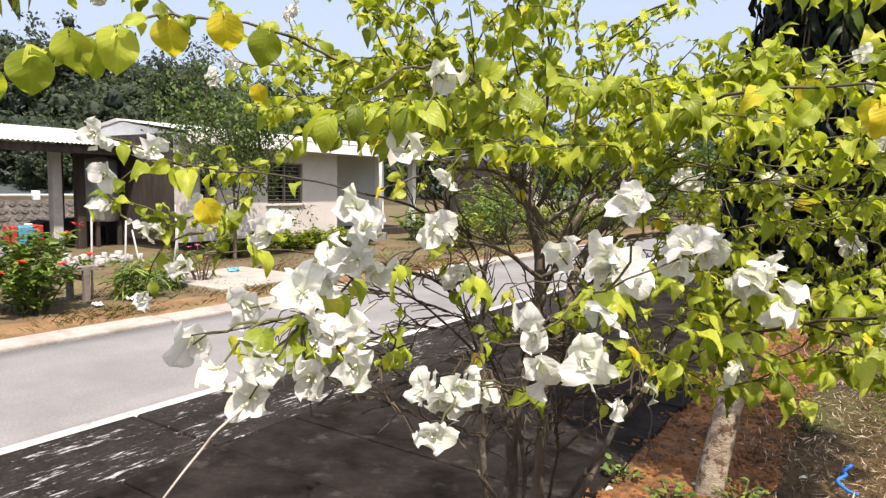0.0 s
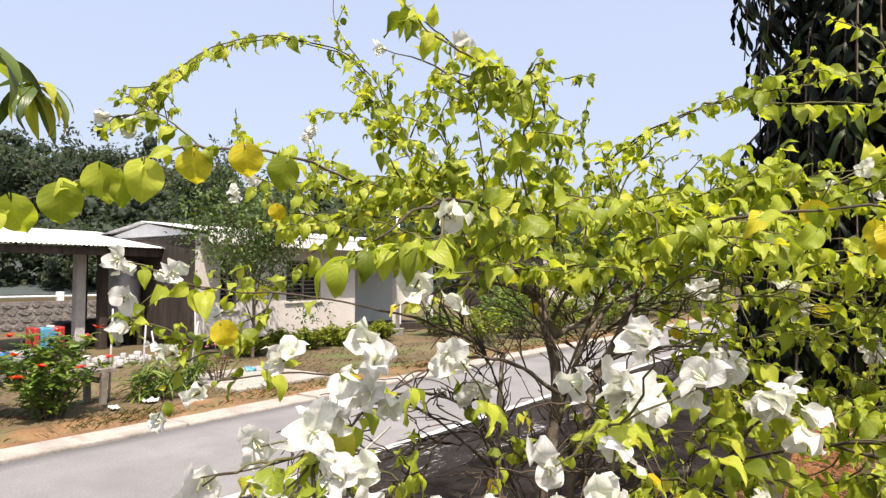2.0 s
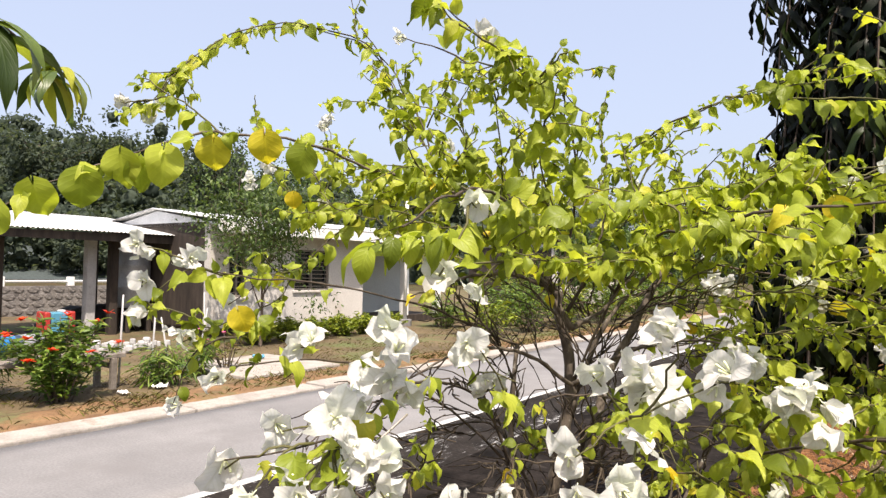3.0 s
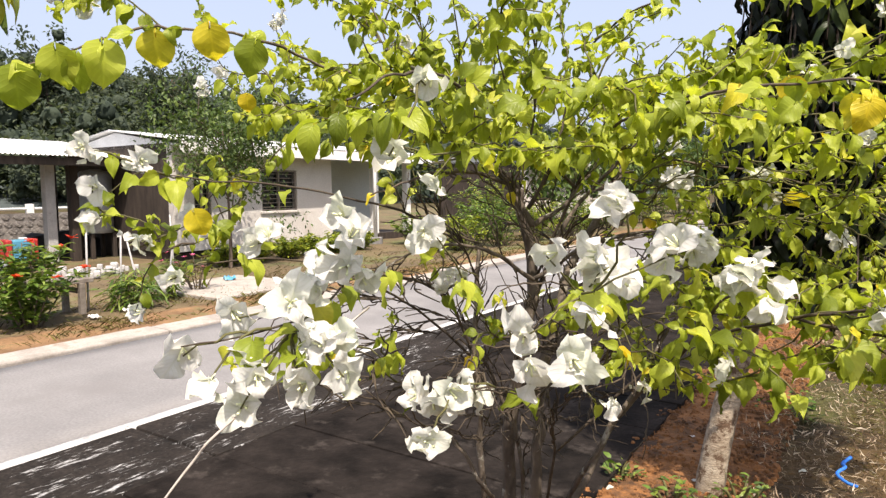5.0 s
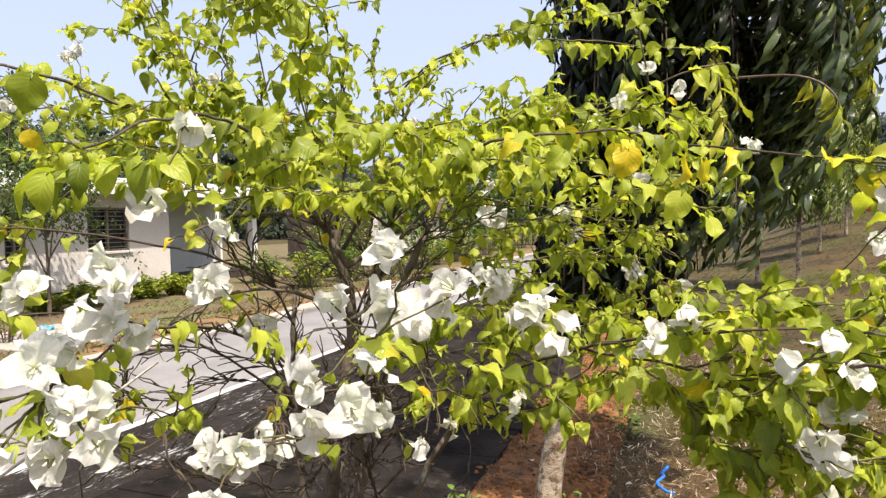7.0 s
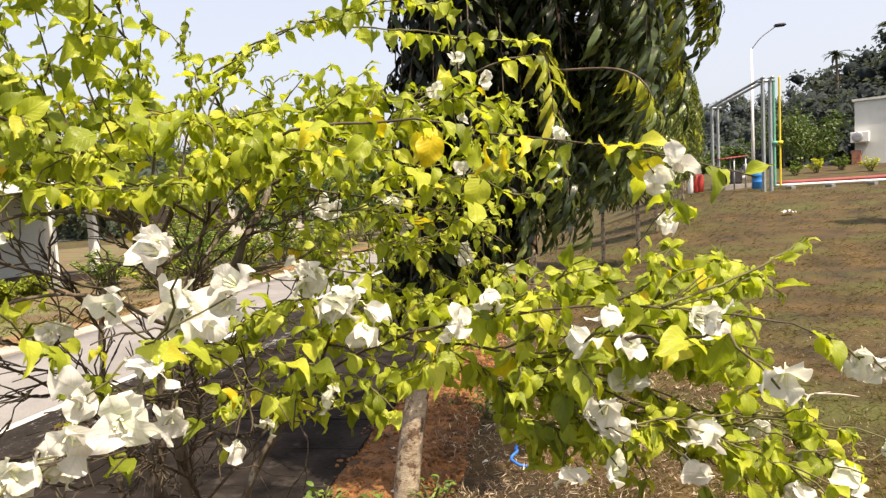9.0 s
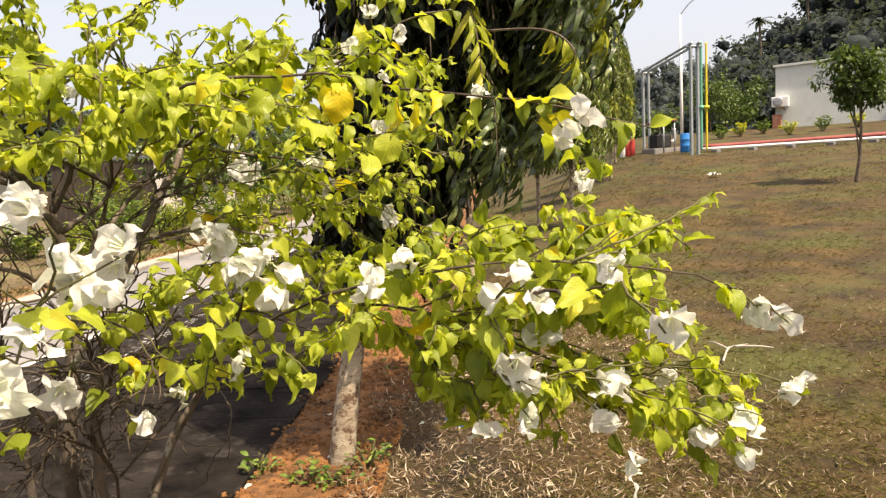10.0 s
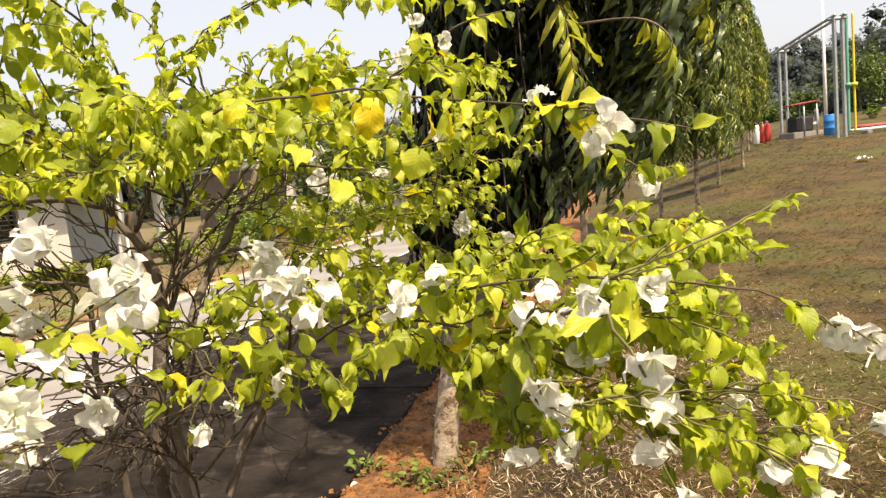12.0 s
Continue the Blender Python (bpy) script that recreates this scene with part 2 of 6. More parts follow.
M_DARKWOOD = surface("dark_timber", (0.02, 0.015, 0.012), (0.06, 0.045, 0.035), 8, 0.85, 0.5, 0.004, 60, stretch=(1, 1, 0.2))
M_GREYWOOD = surface("weathered_timber", (0.13, 0.11, 0.09), (0.27, 0.235, 0.20), 8, 0.9, 0.6, 0.004, 60, stretch=(0.3, 1, 1))
M_POST = surface("grey_post", (0.35, 0.345, 0.335), (0.48, 0.47, 0.46), 5, 0.85, 0.3, 0.004, 50, stain=(0.2, 0.18, 0.16), stain_scale=6, stain_at=(0.6, 0.75))
M_STONE = surface("rubble_stone", (0.10, 0.09, 0.085), (0.24, 0.22, 0.20), 3, 0.95, 0.9, 0.03, 14, stain=(0.30, 0.28, 0.26), stain_scale=4, stain_at=(0.55, 0.65))
M_STEEL = surface("galvanised_steel", (0.26, 0.30, 0.32), (0.38, 0.42, 0.44), 6, 0.5, 0.1, 0.001, 50, metal=0.5, stain=(0.30, 0.26, 0.22), stain_scale=5, stain_at=(0.62, 0.78))
M_TANK = surface("zinc_tank", (0.30, 0.31, 0.33), (0.42, 0.43, 0.45), 4, 0.5, 0.1, 0.002, 40, metal=0.4)
M_PIPE_RED = surface("red_pipe_paint", (0.20, 0.04, 0.035), (0.30, 0.07, 0.06), 3, 0.5, 0.1, 0.001, 40)
M_PIPE_GREEN = surface("green_pipe_paint", (0.08, 0.30, 0.22), (0.12, 0.38, 0.28), 3, 0.5, 0.1, 0.001, 40)
M_PIPE_YELLOW = surface("yellow_pipe_paint", (0.62, 0.46, 0.03), (0.72, 0.56, 0.06), 3, 0.5, 0.1, 0.001, 40)
M_BLUE = surface("blue_plastic", (0.01, 0.16, 0.50), (0.02, 0.24, 0.62), 6, 0.4, 0.1, 0.001, 60)
M_TEAL = surface("light_blue_plastic", (0.06, 0.24, 0.36), (0.11, 0.32, 0.44), 6, 0.45, 0.1, 0.001, 60)
M_REDPAINT = surface("red_paint", (0.34, 0.025, 0.022), (0.44, 0.05, 0.04), 6, 0.45, 0.1, 0.001, 60)
M_BRICK = surface("brick", (0.26, 0.11, 0.07), (0.38, 0.18, 0.12), 6, 0.9, 0.5, 0.004, 50)
M_GLASS = surface("dark_pane", (0.012, 0.014, 0.016), (0.03, 0.034, 0.038), 3, 0.12, 0.0, spec=0.6)
M_CLOTH = surface("blue_cord", (0.01, 0.10, 0.45), (0.02, 0.18, 0.60), 40, 0.7, 0.5, 0.001, 200)
M_PAPER = surface("paper_scrap", (0.62, 0.61, 0.58), (0.78, 0.77, 0.74), 20, 0.85, 0.3, 0.002, 90)
M_STAMEN = surface("pale_flower_tube", (0.62, 0.66, 0.36), (0.78, 0.80, 0.55), 60, 0.6, 0.1, 0.0005, 200)
# Hill ground is tinted blue-grey to stand in for haze.
M_HILL = surface("hazed_hill_ground", (0.045, 0.06, 0.06), (0.065, 0.082, 0.08), 0.1, 0.95, 0.5, 0.3, 2)
M_BLACKCLOTH = surface("black_tarpaulin", (0.008, 0.008, 0.009), (0.025, 0.024, 0.026), 5, 0.7, 0.6, 0.02, 12)

# ---- shapes ----
class Geo:
    """Vertices, faces and blade coordinates gathered for one mesh."""

    def __init__(self):
        self.v, self.f, self.uv, self.count = [], [], [], 0

    def add(self, verts, faces, uvs=None):
        verts = np.asarray(verts, float)
        self.v.append(verts)
        self.f.extend([tuple(i + self.count for i in face) for face in faces])
        self.uv.append(np.full((len(verts), 2), 0.5) if uvs is None else uvs)
        self.count += len(verts)
        return self

    def mesh(self, name, mat, smooth=True):
        me = bpy.data.meshes.new(name)
        verts = np.concatenate(self.v) if self.v else np.zeros((0, 3))
        me.from_pydata(verts.tolist(), [], self.f)
        uvs = np.concatenate(self.uv)
        layer = me.uv_layers.new(name="blade")
        at = np.empty(len(me.loops), int)
        me.loops.foreach_get("vertex_index", at)
        layer.data.foreach_set("uv", uvs[at].ravel())
        me.polygons.foreach_set("use_smooth", [smooth] * len(me.polygons))
        me.materials.append(mat)
        me.update()
        return me


def thing(name, label, category, at=(0, 0, 0), group="", kind=""):
    ob = new(name)
    ob.location = at
    ob.empty_display_size = 0.1
    return tagged(ob, label, category, group, kind)


def part(name, geo, mat, parent=None, label="", smooth=True):
    """One mesh object under a thing or a part; its coordinates are those of the parent."""
    me = geo if isinstance(geo, bpy.types.Mesh) else geo.mesh(name, mat, smooth)
    ob = new(name, me)
    if parent:
        ob.parent = parent
    if label:
        ob["label"] = label
    return ob


def spline(points, step=8):
    """A smooth line through the points."""
    p = np.asarray(points, float)
    p = np.vstack([2 * p[0] - p[1], p, 2 * p[-1] - p[-2]])
    t = np.linspace(0, 1, step, endpoint=False)[:, None]
    out = []
    for a, b, c, d in zip(p, p[1:], p[2:], p[3:]):
        out.append(0.5 * (2 * b + (c - a) * t + (2 * a - 5 * b + 4 * c - d) * t ** 2 + (3 * b - a - 3 * c + d) * t ** 3))
    return np.vstack(out + [p[-2][None]])


def tube(geo, line, radii, sides=6):
    """A round stem along a line, closed at its ends."""
    line = np.asarray(line, float)
    radii = np.broadcast_to(np.asarray(radii, float), (len(line),)) if np.ndim(radii) == 0 else np.interp(np.linspace(0, 1, len(line)), np.linspace(0, 1, len(radii)), radii)
    way = np.gradient(line, axis=0)
    way /= np.linalg.norm(way, axis=1)[:, None] + 1e-9
    ref = np.array([0.31, 0.17, 0.93]) if abs(way[0][2]) < 0.9 else np.array([1.0, 0.1, 0.0])
    a = np.cross(way, ref)
    a /= np.linalg.norm(a, axis=1)[:, None] + 1e-9
    b = np.cross(way, a)
    turn = np.linspace(0, 2 * np.pi, sides, endpoint=False)
    ring = np.cos(turn)[None, :, None] * a[:, None] + np.sin(turn)[None, :, None] * b[:, None]
    verts = (line[:, None] + ring * radii[:, None, None]).reshape(-1, 3)
    faces = [(i * sides + j, i * sides + (j + 1) % sides, (i + 1) * sides + (j + 1) % sides, (i + 1) * sides + j) for i in range(len(line) - 1) for j in range(sides)]
    faces += [tuple(reversed(range(sides))), tuple((len(line) - 1) * sides + j for j in range(sides))]
    return geo.add(verts, faces)


def box(geo, x0, y0, z0, x1, y1, z1, bevel=0.0):
    """A block with chamfered upright and level edges."""
    b = min(bevel, 0.45 * min(x1 - x0, y1 - y0, z1 - z0))
    if b <= 0:
        v = [(x, y, z) for z in (z0, z1) for y in (y0, y1) for x in (x0, x1)]
        return geo.add(v, [(0, 2, 3, 1), (4, 5, 7, 6), (0, 1, 5, 4), (2, 6, 7, 3), (0, 4, 6, 2), (1, 3, 7, 5)])

    def ring(z, inset):
        i = inset
        return [(x0 + b + i, y0 + i, z), (x1 - b - i, y0 + i, z), (x1 - i, y0 + b + i, z), (x1 - i, y1 - b - i, z), (x1 - b - i, y1 - i, z), (x0 + b + i, y1 - i, z), (x0 + i, y1 - b - i, z), (x0 + i, y0 + b + i, z)]

    e = b * 0.7
    v = ring(z0, e * 0.6) + ring(z0 + b, 0) + ring(z1 - b, 0) + ring(z1, e * 0.6)
    f = [tuple(reversed(range(8))), tuple(range(24, 32))]
    f += [(k * 8 + j, k * 8 + (j + 1) % 8, (k + 1) * 8 + (j + 1) % 8, (k + 1) * 8 + j) for k in range(3) for j in range(8)]
    return geo.add(v, f)


def lathe(geo, profile, sides=20, at=(0, 0, 0)):
    """A turned shape from (radius, height) pairs."""
    turn = np.linspace(0, 2 * np.pi, sides, endpoint=False)
    v = [(at[0] + r * math.cos(a), at[1] + r * math.sin(a), at[2] + z) for r, z in profile for a in turn]
    f = [(k * sides + j, k * sides + (j + 1) % sides, (k + 1) * sides + (j + 1) % sides, (k + 1) * sides + j) for k in range(len(profile) - 1) for j in range(sides)]
    return geo.add(v, f)


def blade(rng, length, width, peak, fold, curl, wave=0.0, rows=6, twist=0.0, columns=2, round_by=0.55):
    """One leaf lying along +y with its face up: an outline that swells at 'peak', folded at the rib, its tip curling down."""
    t = np.linspace(0, 1, rows + 1) ** 1.15
    b = round_by * (1 - peak) / peak
    w = 0.5 * width * t ** round_by * (1 - t) ** b / (peak ** round_by * (1 - peak) ** b)
    w[0], w[-1] = 0.05 * width, 0.012 * width
    phase = rng.uniform(0, 6.28)
    v, uv = [], []
    for i, ti in enumerate(t):
        ang = curl * ti
        y = length * (math.sin(ang) / curl if abs(curl) > 1e-3 else ti)
        z = -length * ((1 - math.cos(ang)) / curl if abs(curl) > 1e-3 else 0.0)
        for k in range(-columns, columns + 1):
            s = k / columns
            lift = abs(s) * w[i] * math.tan(fold) * (1 - 0.35 * abs(s))
            lift += wave * abs(s) * math.sin(phase + 9.0 * ti + (2.0 if s > 0 else 0.0)) * (0.4 + ti)
            back = -0.20 * width * (s * s) * (1 - ti) ** 4
            tw = twist * ti
            x = s * w[i]
            v.append((x * math.cos(tw) - lift * math.sin(tw), y + back, z + lift * math.cos(tw) + x * math.sin(tw)))
            uv.append((0.5 + 0.5 * s, ti))
    n = 2 * columns + 1
    f = [(i * n + k, i * n + k + 1, (i + 1) * n + k + 1, (i + 1) * n + k) for i in range(rows) for k in range(n - 1)]
    return np.array(v), f, np.array(uv)


def basis(way, up):
    """Turns +y to way and +z as near to up as can be."""
    y = np.asarray(way, float)
    y = y / (np.linalg.norm(y) + 1e-9)
    x = np.cross(y, up)
    if np.linalg.norm(x) < 1e-4:
        x = np.cross(y, (1.0, 0.2, 0.1))
    x /= np.linalg.norm(x)
    return np.stack([x, y, np.cross(x, y)], 1)


def scatter(geo, shape, ways, ups, sizes, places):
    """Many copies of one small shape (verts, faces, uvs), each turned, sized and placed."""
    y = ways / (np.linalg.norm(ways, axis=1)[:, None] + 1e-9)
    x = np.cross(y, ups)
    x /= np.linalg.norm(x, axis=1)[:, None] + 1e-9
    turn = np.stack([x, y, np.cross(x, y)], 2)
    v = np.einsum("nij,kj->nki", turn * sizes[:, None, None], shape[0]) + places[:, None]
    n, k = len(ways), len(shape[0])
    for face in shape[1]:
        geo.f.extend(map(tuple, (np.arange(n)[:, None] * k + np.array(face)[None] + geo.count).tolist()))
    geo.v.append(v.reshape(-1, 3))
    geo.uv.append(np.tile(shape[2], (n, 1)))
    geo.count += n * k


def matrix(turn, at, scale=1.0):
    m = Matrix.Identity(4)
    for i in range(3):
        for j in range(3):
            m[i][j] = turn[i][j] * scale
        m[i][3] = at[i]
    return m


DOWN, UP = np.array([0, 0, -1.0]), np.array([0, 0, 1.0])

# The road's frame: u along it, v across it, to the right of its heading.
ROAD = radians(34.0)
ALONG, ACROSS = np.array([math.sin(ROAD), math.cos(ROAD)]), np.array([math.cos(ROAD), -math.sin(ROAD)])
ROAD_POSE = pose(0, 0, 0, 0, 0, -34.0)


def uv_xy(u, v):
    return ALONG * u + ACROSS * v


def rise(x, y):
    """The height of the ground: level by the road, climbing over the lawn to the buildings."""
    r = math.hypot(x, y)
    az = math.degrees(math.atan2(x, y))
    k = min(max((az - 34.5) / 13.0, 0), 1) * min(max((175 - az) / 50.0, 0), 1)
    k = k * k * (3 - 2 * k)
    z = float(np.interp(r, (0, 4, 10, 16, 20, 24, 28, 31, 45, 60, 400), (0, 0, 0.16, 0.42, 0.68, 1.08, 1.55, 1.66, 2.9, 3.2, 3.4)))
    return k * z

# ---- ground, road, kerb ----
def ground():
    g = Geo()
    radii = [0.0, 0.8, 1.6, 2.4, 3.2, 4, 5, 6, 7, 8, 9, 10, 11.5, 13, 14.5, 16, 18, 20, 22, 24, 26, 28, 29.5, 31, 34, 38, 42, 46, 52, 60, 75, 100, 140, 200, 300, 600, 1500]
    steps = 144
    v = []
    for r in radii:
        for k in range(steps):
            a = 2 * math.pi * k / steps
            x, y = r * math.sin(a), r * math.cos(a)
            lump = 0.02 * noise.noise((x * 0.7, y * 0.7, 0)) if 1 < r < 60 else 0.0
            v.append((x, y, rise(x, y) - 0.06 + min(lump, 0.012)))
    f = [(i * steps + k, i * steps + (k + 1) % steps, (i + 1) * steps + (k + 1) % steps, (i + 1) * steps + k) for i in range(1, len(radii) - 1) for k in range(steps)]
    f += [(0, steps + (k + 1) % steps, steps + k) for k in range(steps)]
    g.add(v, [tuple(reversed(q)) for q in f])
    return tagged(part("ground", g, M_LAWN), "dry brown lawn with patches of short green grass", "lawn", kind="structure")


def strip(name, mat, u0, u1, v0, v1, top, bumpy=0.0, du=0.5, dv=0.25, deep=0.12):
    """A slab along the road with real thickness; its top may be lumpy."""
    g = Geo()
    nu, nv = max(1, int((u1 - u0) / du)), max(1, int((v1 - v0) / dv))
    top_v, faces = [], []
    for i in range(nu + 1):
        for j in range(nv + 1):
            u, v = u0 + (u1 - u0) * i / nu, v0 + (v1 - v0) * j / nv
            fall = 0.06 * max(0.0, min(1.0, (v - v1 + 0.22) / 0.22)) if bumpy == 0.035 else 0.0
            if bumpy == 0.035 and v < -1.06:
                fall = 0.10 * (-1.06 - v) / 0.28 - 0.012 - 0.03 * noise.noise((u * 1.3, v * 1.3, 9.0))
            z = top - fall + bumpy * (noise.noise((u * 2.1, v * 2.1, 3.0)) + 0.6 * noise.noise((u * 6.0, v * 6.0, 8.0)))
            top_v.append((v, u, z))
    n = nv + 1
    faces = [(i * n + j, i * n + j + 1, (i + 1) * n + j + 1, (i + 1) * n + j) for i in range(nu) for j in range(nv)]
    base = len(top_v)
    rim = [j for j in range(n)] + [i * n + nv for i in range(1, nu + 1)] + [nu * n + j for j in range(nv - 1, -1, -1)] + [i * n for i in range(nu - 1, 0, -1)]
    low = [(top_v[i][0], top_v[i][1], top - deep) for i in rim]
    m = len(rim)
    faces += [(rim[k], base + k, base + (k + 1) % m, rim[(k + 1) % m]) for k in range(m)]
    g.add(top_v + low, faces)
    ob = part(name, g, mat)
    ob.matrix_basis = ROAD_POSE
    return ob


ground()
road = tagged(strip("road", M_CONCRETE, -14, 150, -6.17, -3.98, 0.0, du=2.0), "pale grey concrete road with worn surface", "road", kind="structure")
line = tagged(strip("edge_trim", M_LINE, -14, 60, -3.98, -3.90, 0.006, du=2.0), "broken white line along the road edge", "road marking", kind="structure")
apron = thing("pavement", "dark concrete apron blackened by algae, with white lichen", "pavement", kind="structure")
apron.matrix_basis = ROAD_POSE
soil = tagged(strip("soil_bed", M_SOIL, -3, 45, -1.34, -0.40, 0.0, 0.035, 0.1, 0.06), "strip of crumbly reddish-brown soil under the bush", "soil bed", kind="structure")
verge = tagged(strip("verge", M_VERGE, -14, 60, -7.34, -6.60, 0.012, 0.03, 0.15, 0.07), "rough strip of orange soil behind the kerb", "verge", kind="structure")
yard = tagged(strip("yard", M_YARD, -20, 60, -30.0, -7.35, -0.02, 0.03, 0.6, 0.5), "bare reddish yard earth with thin grass", "yard", kind="structure")
kerb = thing("kerb", "low concrete kerb slabs along the far road side", "kerb", kind="structure")
kerb.matrix_basis = ROAD_POSE


def slabs():
    """Apron slabs with open joints, and the kerb's long blocks."""
    rng = random.Random(4)
    u = -4.56
    while u < 44:
        g = Geo()
        box(g, -3.88, u + 0.008, -0.1, -3.06, u + 3.41, 0.006, 0.010)
        part("slab", g, M_BLACK, apron, "black strip with white lichen streaks", smooth=False)
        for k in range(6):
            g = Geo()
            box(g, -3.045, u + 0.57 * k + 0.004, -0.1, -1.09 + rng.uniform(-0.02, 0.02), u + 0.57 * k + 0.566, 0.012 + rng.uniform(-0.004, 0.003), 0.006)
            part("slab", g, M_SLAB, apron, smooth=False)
        u += 3.42
    u = -12.0
    while u < 70:
        step = rng.uniform(1.7, 2.3)
        g = Geo()
        box(g, -6.62 + rng.uniform(-0.03, 0.03), u + 0.02, -0.1, -6.215 + rng.uniform(-0.02, 0.0), u + step - 0.01, 0.032 + rng.uniform(-0.02, 0.015), 0.012)
        part("kerb_block", g, M_KERB, kerb, smooth=False)
        u += step


slabs()

# ---- the bougainvillea ----
def bougainvillea():
    rng = random.Random(11)
    nrng = np.random.default_rng(5)
    bush = thing("bougainvillea", "sprawling bougainvillea with white bracts and yellow-green heart-shaped leaves", "bush", (0.28, 1.60, 0))
    origin = np.array([0.28, 1.60, 0.0])

    # stems and limbs: root to tip, with the thickness at both ends
    limbs = []
    limbs.append(("trunk", [(0.30, 1.95, -0.05), (0.27, 1.92, 0.35), (0.24, 1.88, 0.75), (0.22, 1.78, 1.05), (0.24, 1.62, 1.30), (0.19, 1.46, 1.50)], 0.031, 0.014))
    limbs.append(("stem", [(0.36, 1.97, -0.05), (0.38, 1.90, 0.4), (0.36, 1.78, 0.8), (0.31, 1.66, 1.12), (0.36, 1.60, 1.38), (0.47, 1.61, 1.58)], 0.027, 0.011))
    limbs.append(("stem", [(0.24, 1.99, -0.05), (0.16, 1.96, 0.4), (0.10, 1.86, 0.8), (0.08, 1.70, 1.12), (0.10, 1.52, 1.38)], 0.017, 0.008))
    limbs.append(("stem", [(0.30, 1.90, -0.05), (0.33, 1.78, 0.4), (0.36, 1.60, 0.75), (0.40, 1.40, 1.02), (0.44, 1.15, 1.20)], 0.019, 0.006))
    limbs.append(("limb", [(0.19, 1.46, 1.50), (0.05, 1.46, 1.66), (-0.09, 1.45, 1.74), (-0.21, 1.40, 1.77), (-0.32, 1.30, 1.80), (-0.42, 1.20, 1.79), (-0.52, 1.18, 1.78), (-0.65, 1.15, 1.73), (-0.75, 1.10, 1.68), (-0.84, 1.05, 1.60)], 0.0075, 0.002))
    limbs.append(("limb", [(0.05, 1.46, 1.66), (-0.09, 1.52, 1.78), (-0.15, 1.60, 1.91), (-0.27, 1.70, 2.11), (-0.40, 1.65, 2.16), (-0.50, 1.50, 2.11), (-0.57, 1.35, 2.00), (-0.62, 1.25, 1.88)], 0.0046, 0.0012))
    limbs.append(("limb", [(0.19, 1.46, 1.50), (0.22, 1.42, 1.68), (0.20, 1.35, 1.81), (0.13, 1.20, 1.87), (0.05, 1.05, 1.89), (-0.01, 0.98, 1.91), (-0.07, 0.95, 1.94)], 0.006, 0.0015))
    limbs.append(("limb", [(-0.12, 1.55, 1.84), (-0.18, 1.70, 1.94), (-0.26, 1.75, 2.11), (-0.34, 1.75, 2.25), (-0.34, 1.80, 2.45)], 0.005, 0.0015))
    limbs.append(("limb", [(0.47, 1.61, 1.58), (0.38, 1.58, 1.74), (0.36, 1.55, 1.82), (0.39, 1.40, 1.85), (0.49, 1.34, 1.90), (0.60, 1.30, 1.93), (0.73, 1.30, 1.96)], 0.0055, 0.002))
    limbs.append(("limb", [(0.24, 1.62, 1.30), (0.30, 1.40, 1.50), (0.30, 1.15, 1.60), (0.33, 0.98, 1.62), (0.40, 0.86, 1.635), (0.56, 0.88, 1.645), (0.67, 0.85, 1.62), (0.77, 0.66, 1.575), (0.88, 0.56, 1.53)], 0.006, 0.0015))
    limbs.append(("limb", [(0.47, 1.61, 1.58), (0.58, 1.50, 1.66), (0.72, 1.32, 1.72), (0.80, 1.15, 1.78), (0.90, 1.08, 1.80)], 0.008, 0.002))
    limbs.append(("limb", [(0.30, 1.40, 1.50), (0.14, 1.15, 1.60), (0.03, 0.88, 1.65), (-0.03, 0.70, 1.63), (-0.07, 0.58, 1.58)], 0.006, 0.002))
    limbs.append(("limb", [(0.08, 1.70, 1.12), (0.02, 1.40, 1.28), (-0.05, 1.10, 1.36), (-0.10, 0.90, 1.385), (-0.14, 0.72, 1.36), (-0.26, 0.67, 1.34)], 0.006, 0.0009))
    limbs.append(("limb", [(0.10, 1.52, 1.38), (-0.10, 1.36, 1.46), (-0.28, 1.26, 1.50), (-0.45, 1.20, 1.52), (-0.58, 1.17, 1.57)], 0.006, 0.0016))
    limbs.append(("limb", [(0.08, 1.70, 1.12), (-0.08, 1.45, 1.27), (-0.22, 1.15, 1.38), (-0.36, 0.98, 1.39)], 0.006, 0.002))
    limbs.append(("limb", [(0.36, 1.70, 0.95), (0.46, 1.30, 1.16), (0.55, 1.00, 1.30), (0.66, 0.78, 1.36), (0.80, 0.64, 1.365), (0.95, 0.56, 1.33), (1.10, 0.53, 1.26)], 0.006, 0.0015))
    limbs.append(("limb", [(0.55, 1.00, 1.30), (0.70, 0.82, 1.27), (0.82, 0.70, 1.20), (0.95, 0.60, 1.14), (1.08, 0.55, 1.12)], 0.005, 0.0015))
    limbs.append(("limb", [(0.31, 1.66, 1.12), (0.28, 1.30, 1.25), (0.21, 0.95, 1.34), (0.18, 0.76, 1.37)], 0.007, 0.002))
    limbs.append(("limb", [(0.36, 1.78, 0.80), (0.25, 1.40, 1.00), (0.16, 1.05, 1.15), (0.09, 0.86, 1.23)], 0.007, 0.002))
    limbs.append(("limb", [(0.44, 1.15, 1.20), (0.45, 1.00, 1.32), (0.46, 0.92, 1.36)], 0.006, 0.002))
    limbs.append(("limb", [(0.23, 1.70, 1.20), (0.30, 1.56, 1.42), (0.40, 1.55, 1.53), (0.50, 1.50, 1.64), (0.60, 1.42, 1.74)], 0.012, 0.004))
    limbs.append(("stem", [(0.27, 2.00, -0.05), (0.31, 1.95, 0.45), (0.22, 1.82, 0.95), (0.05, 1.66, 1.20)], 0.013, 0.005))
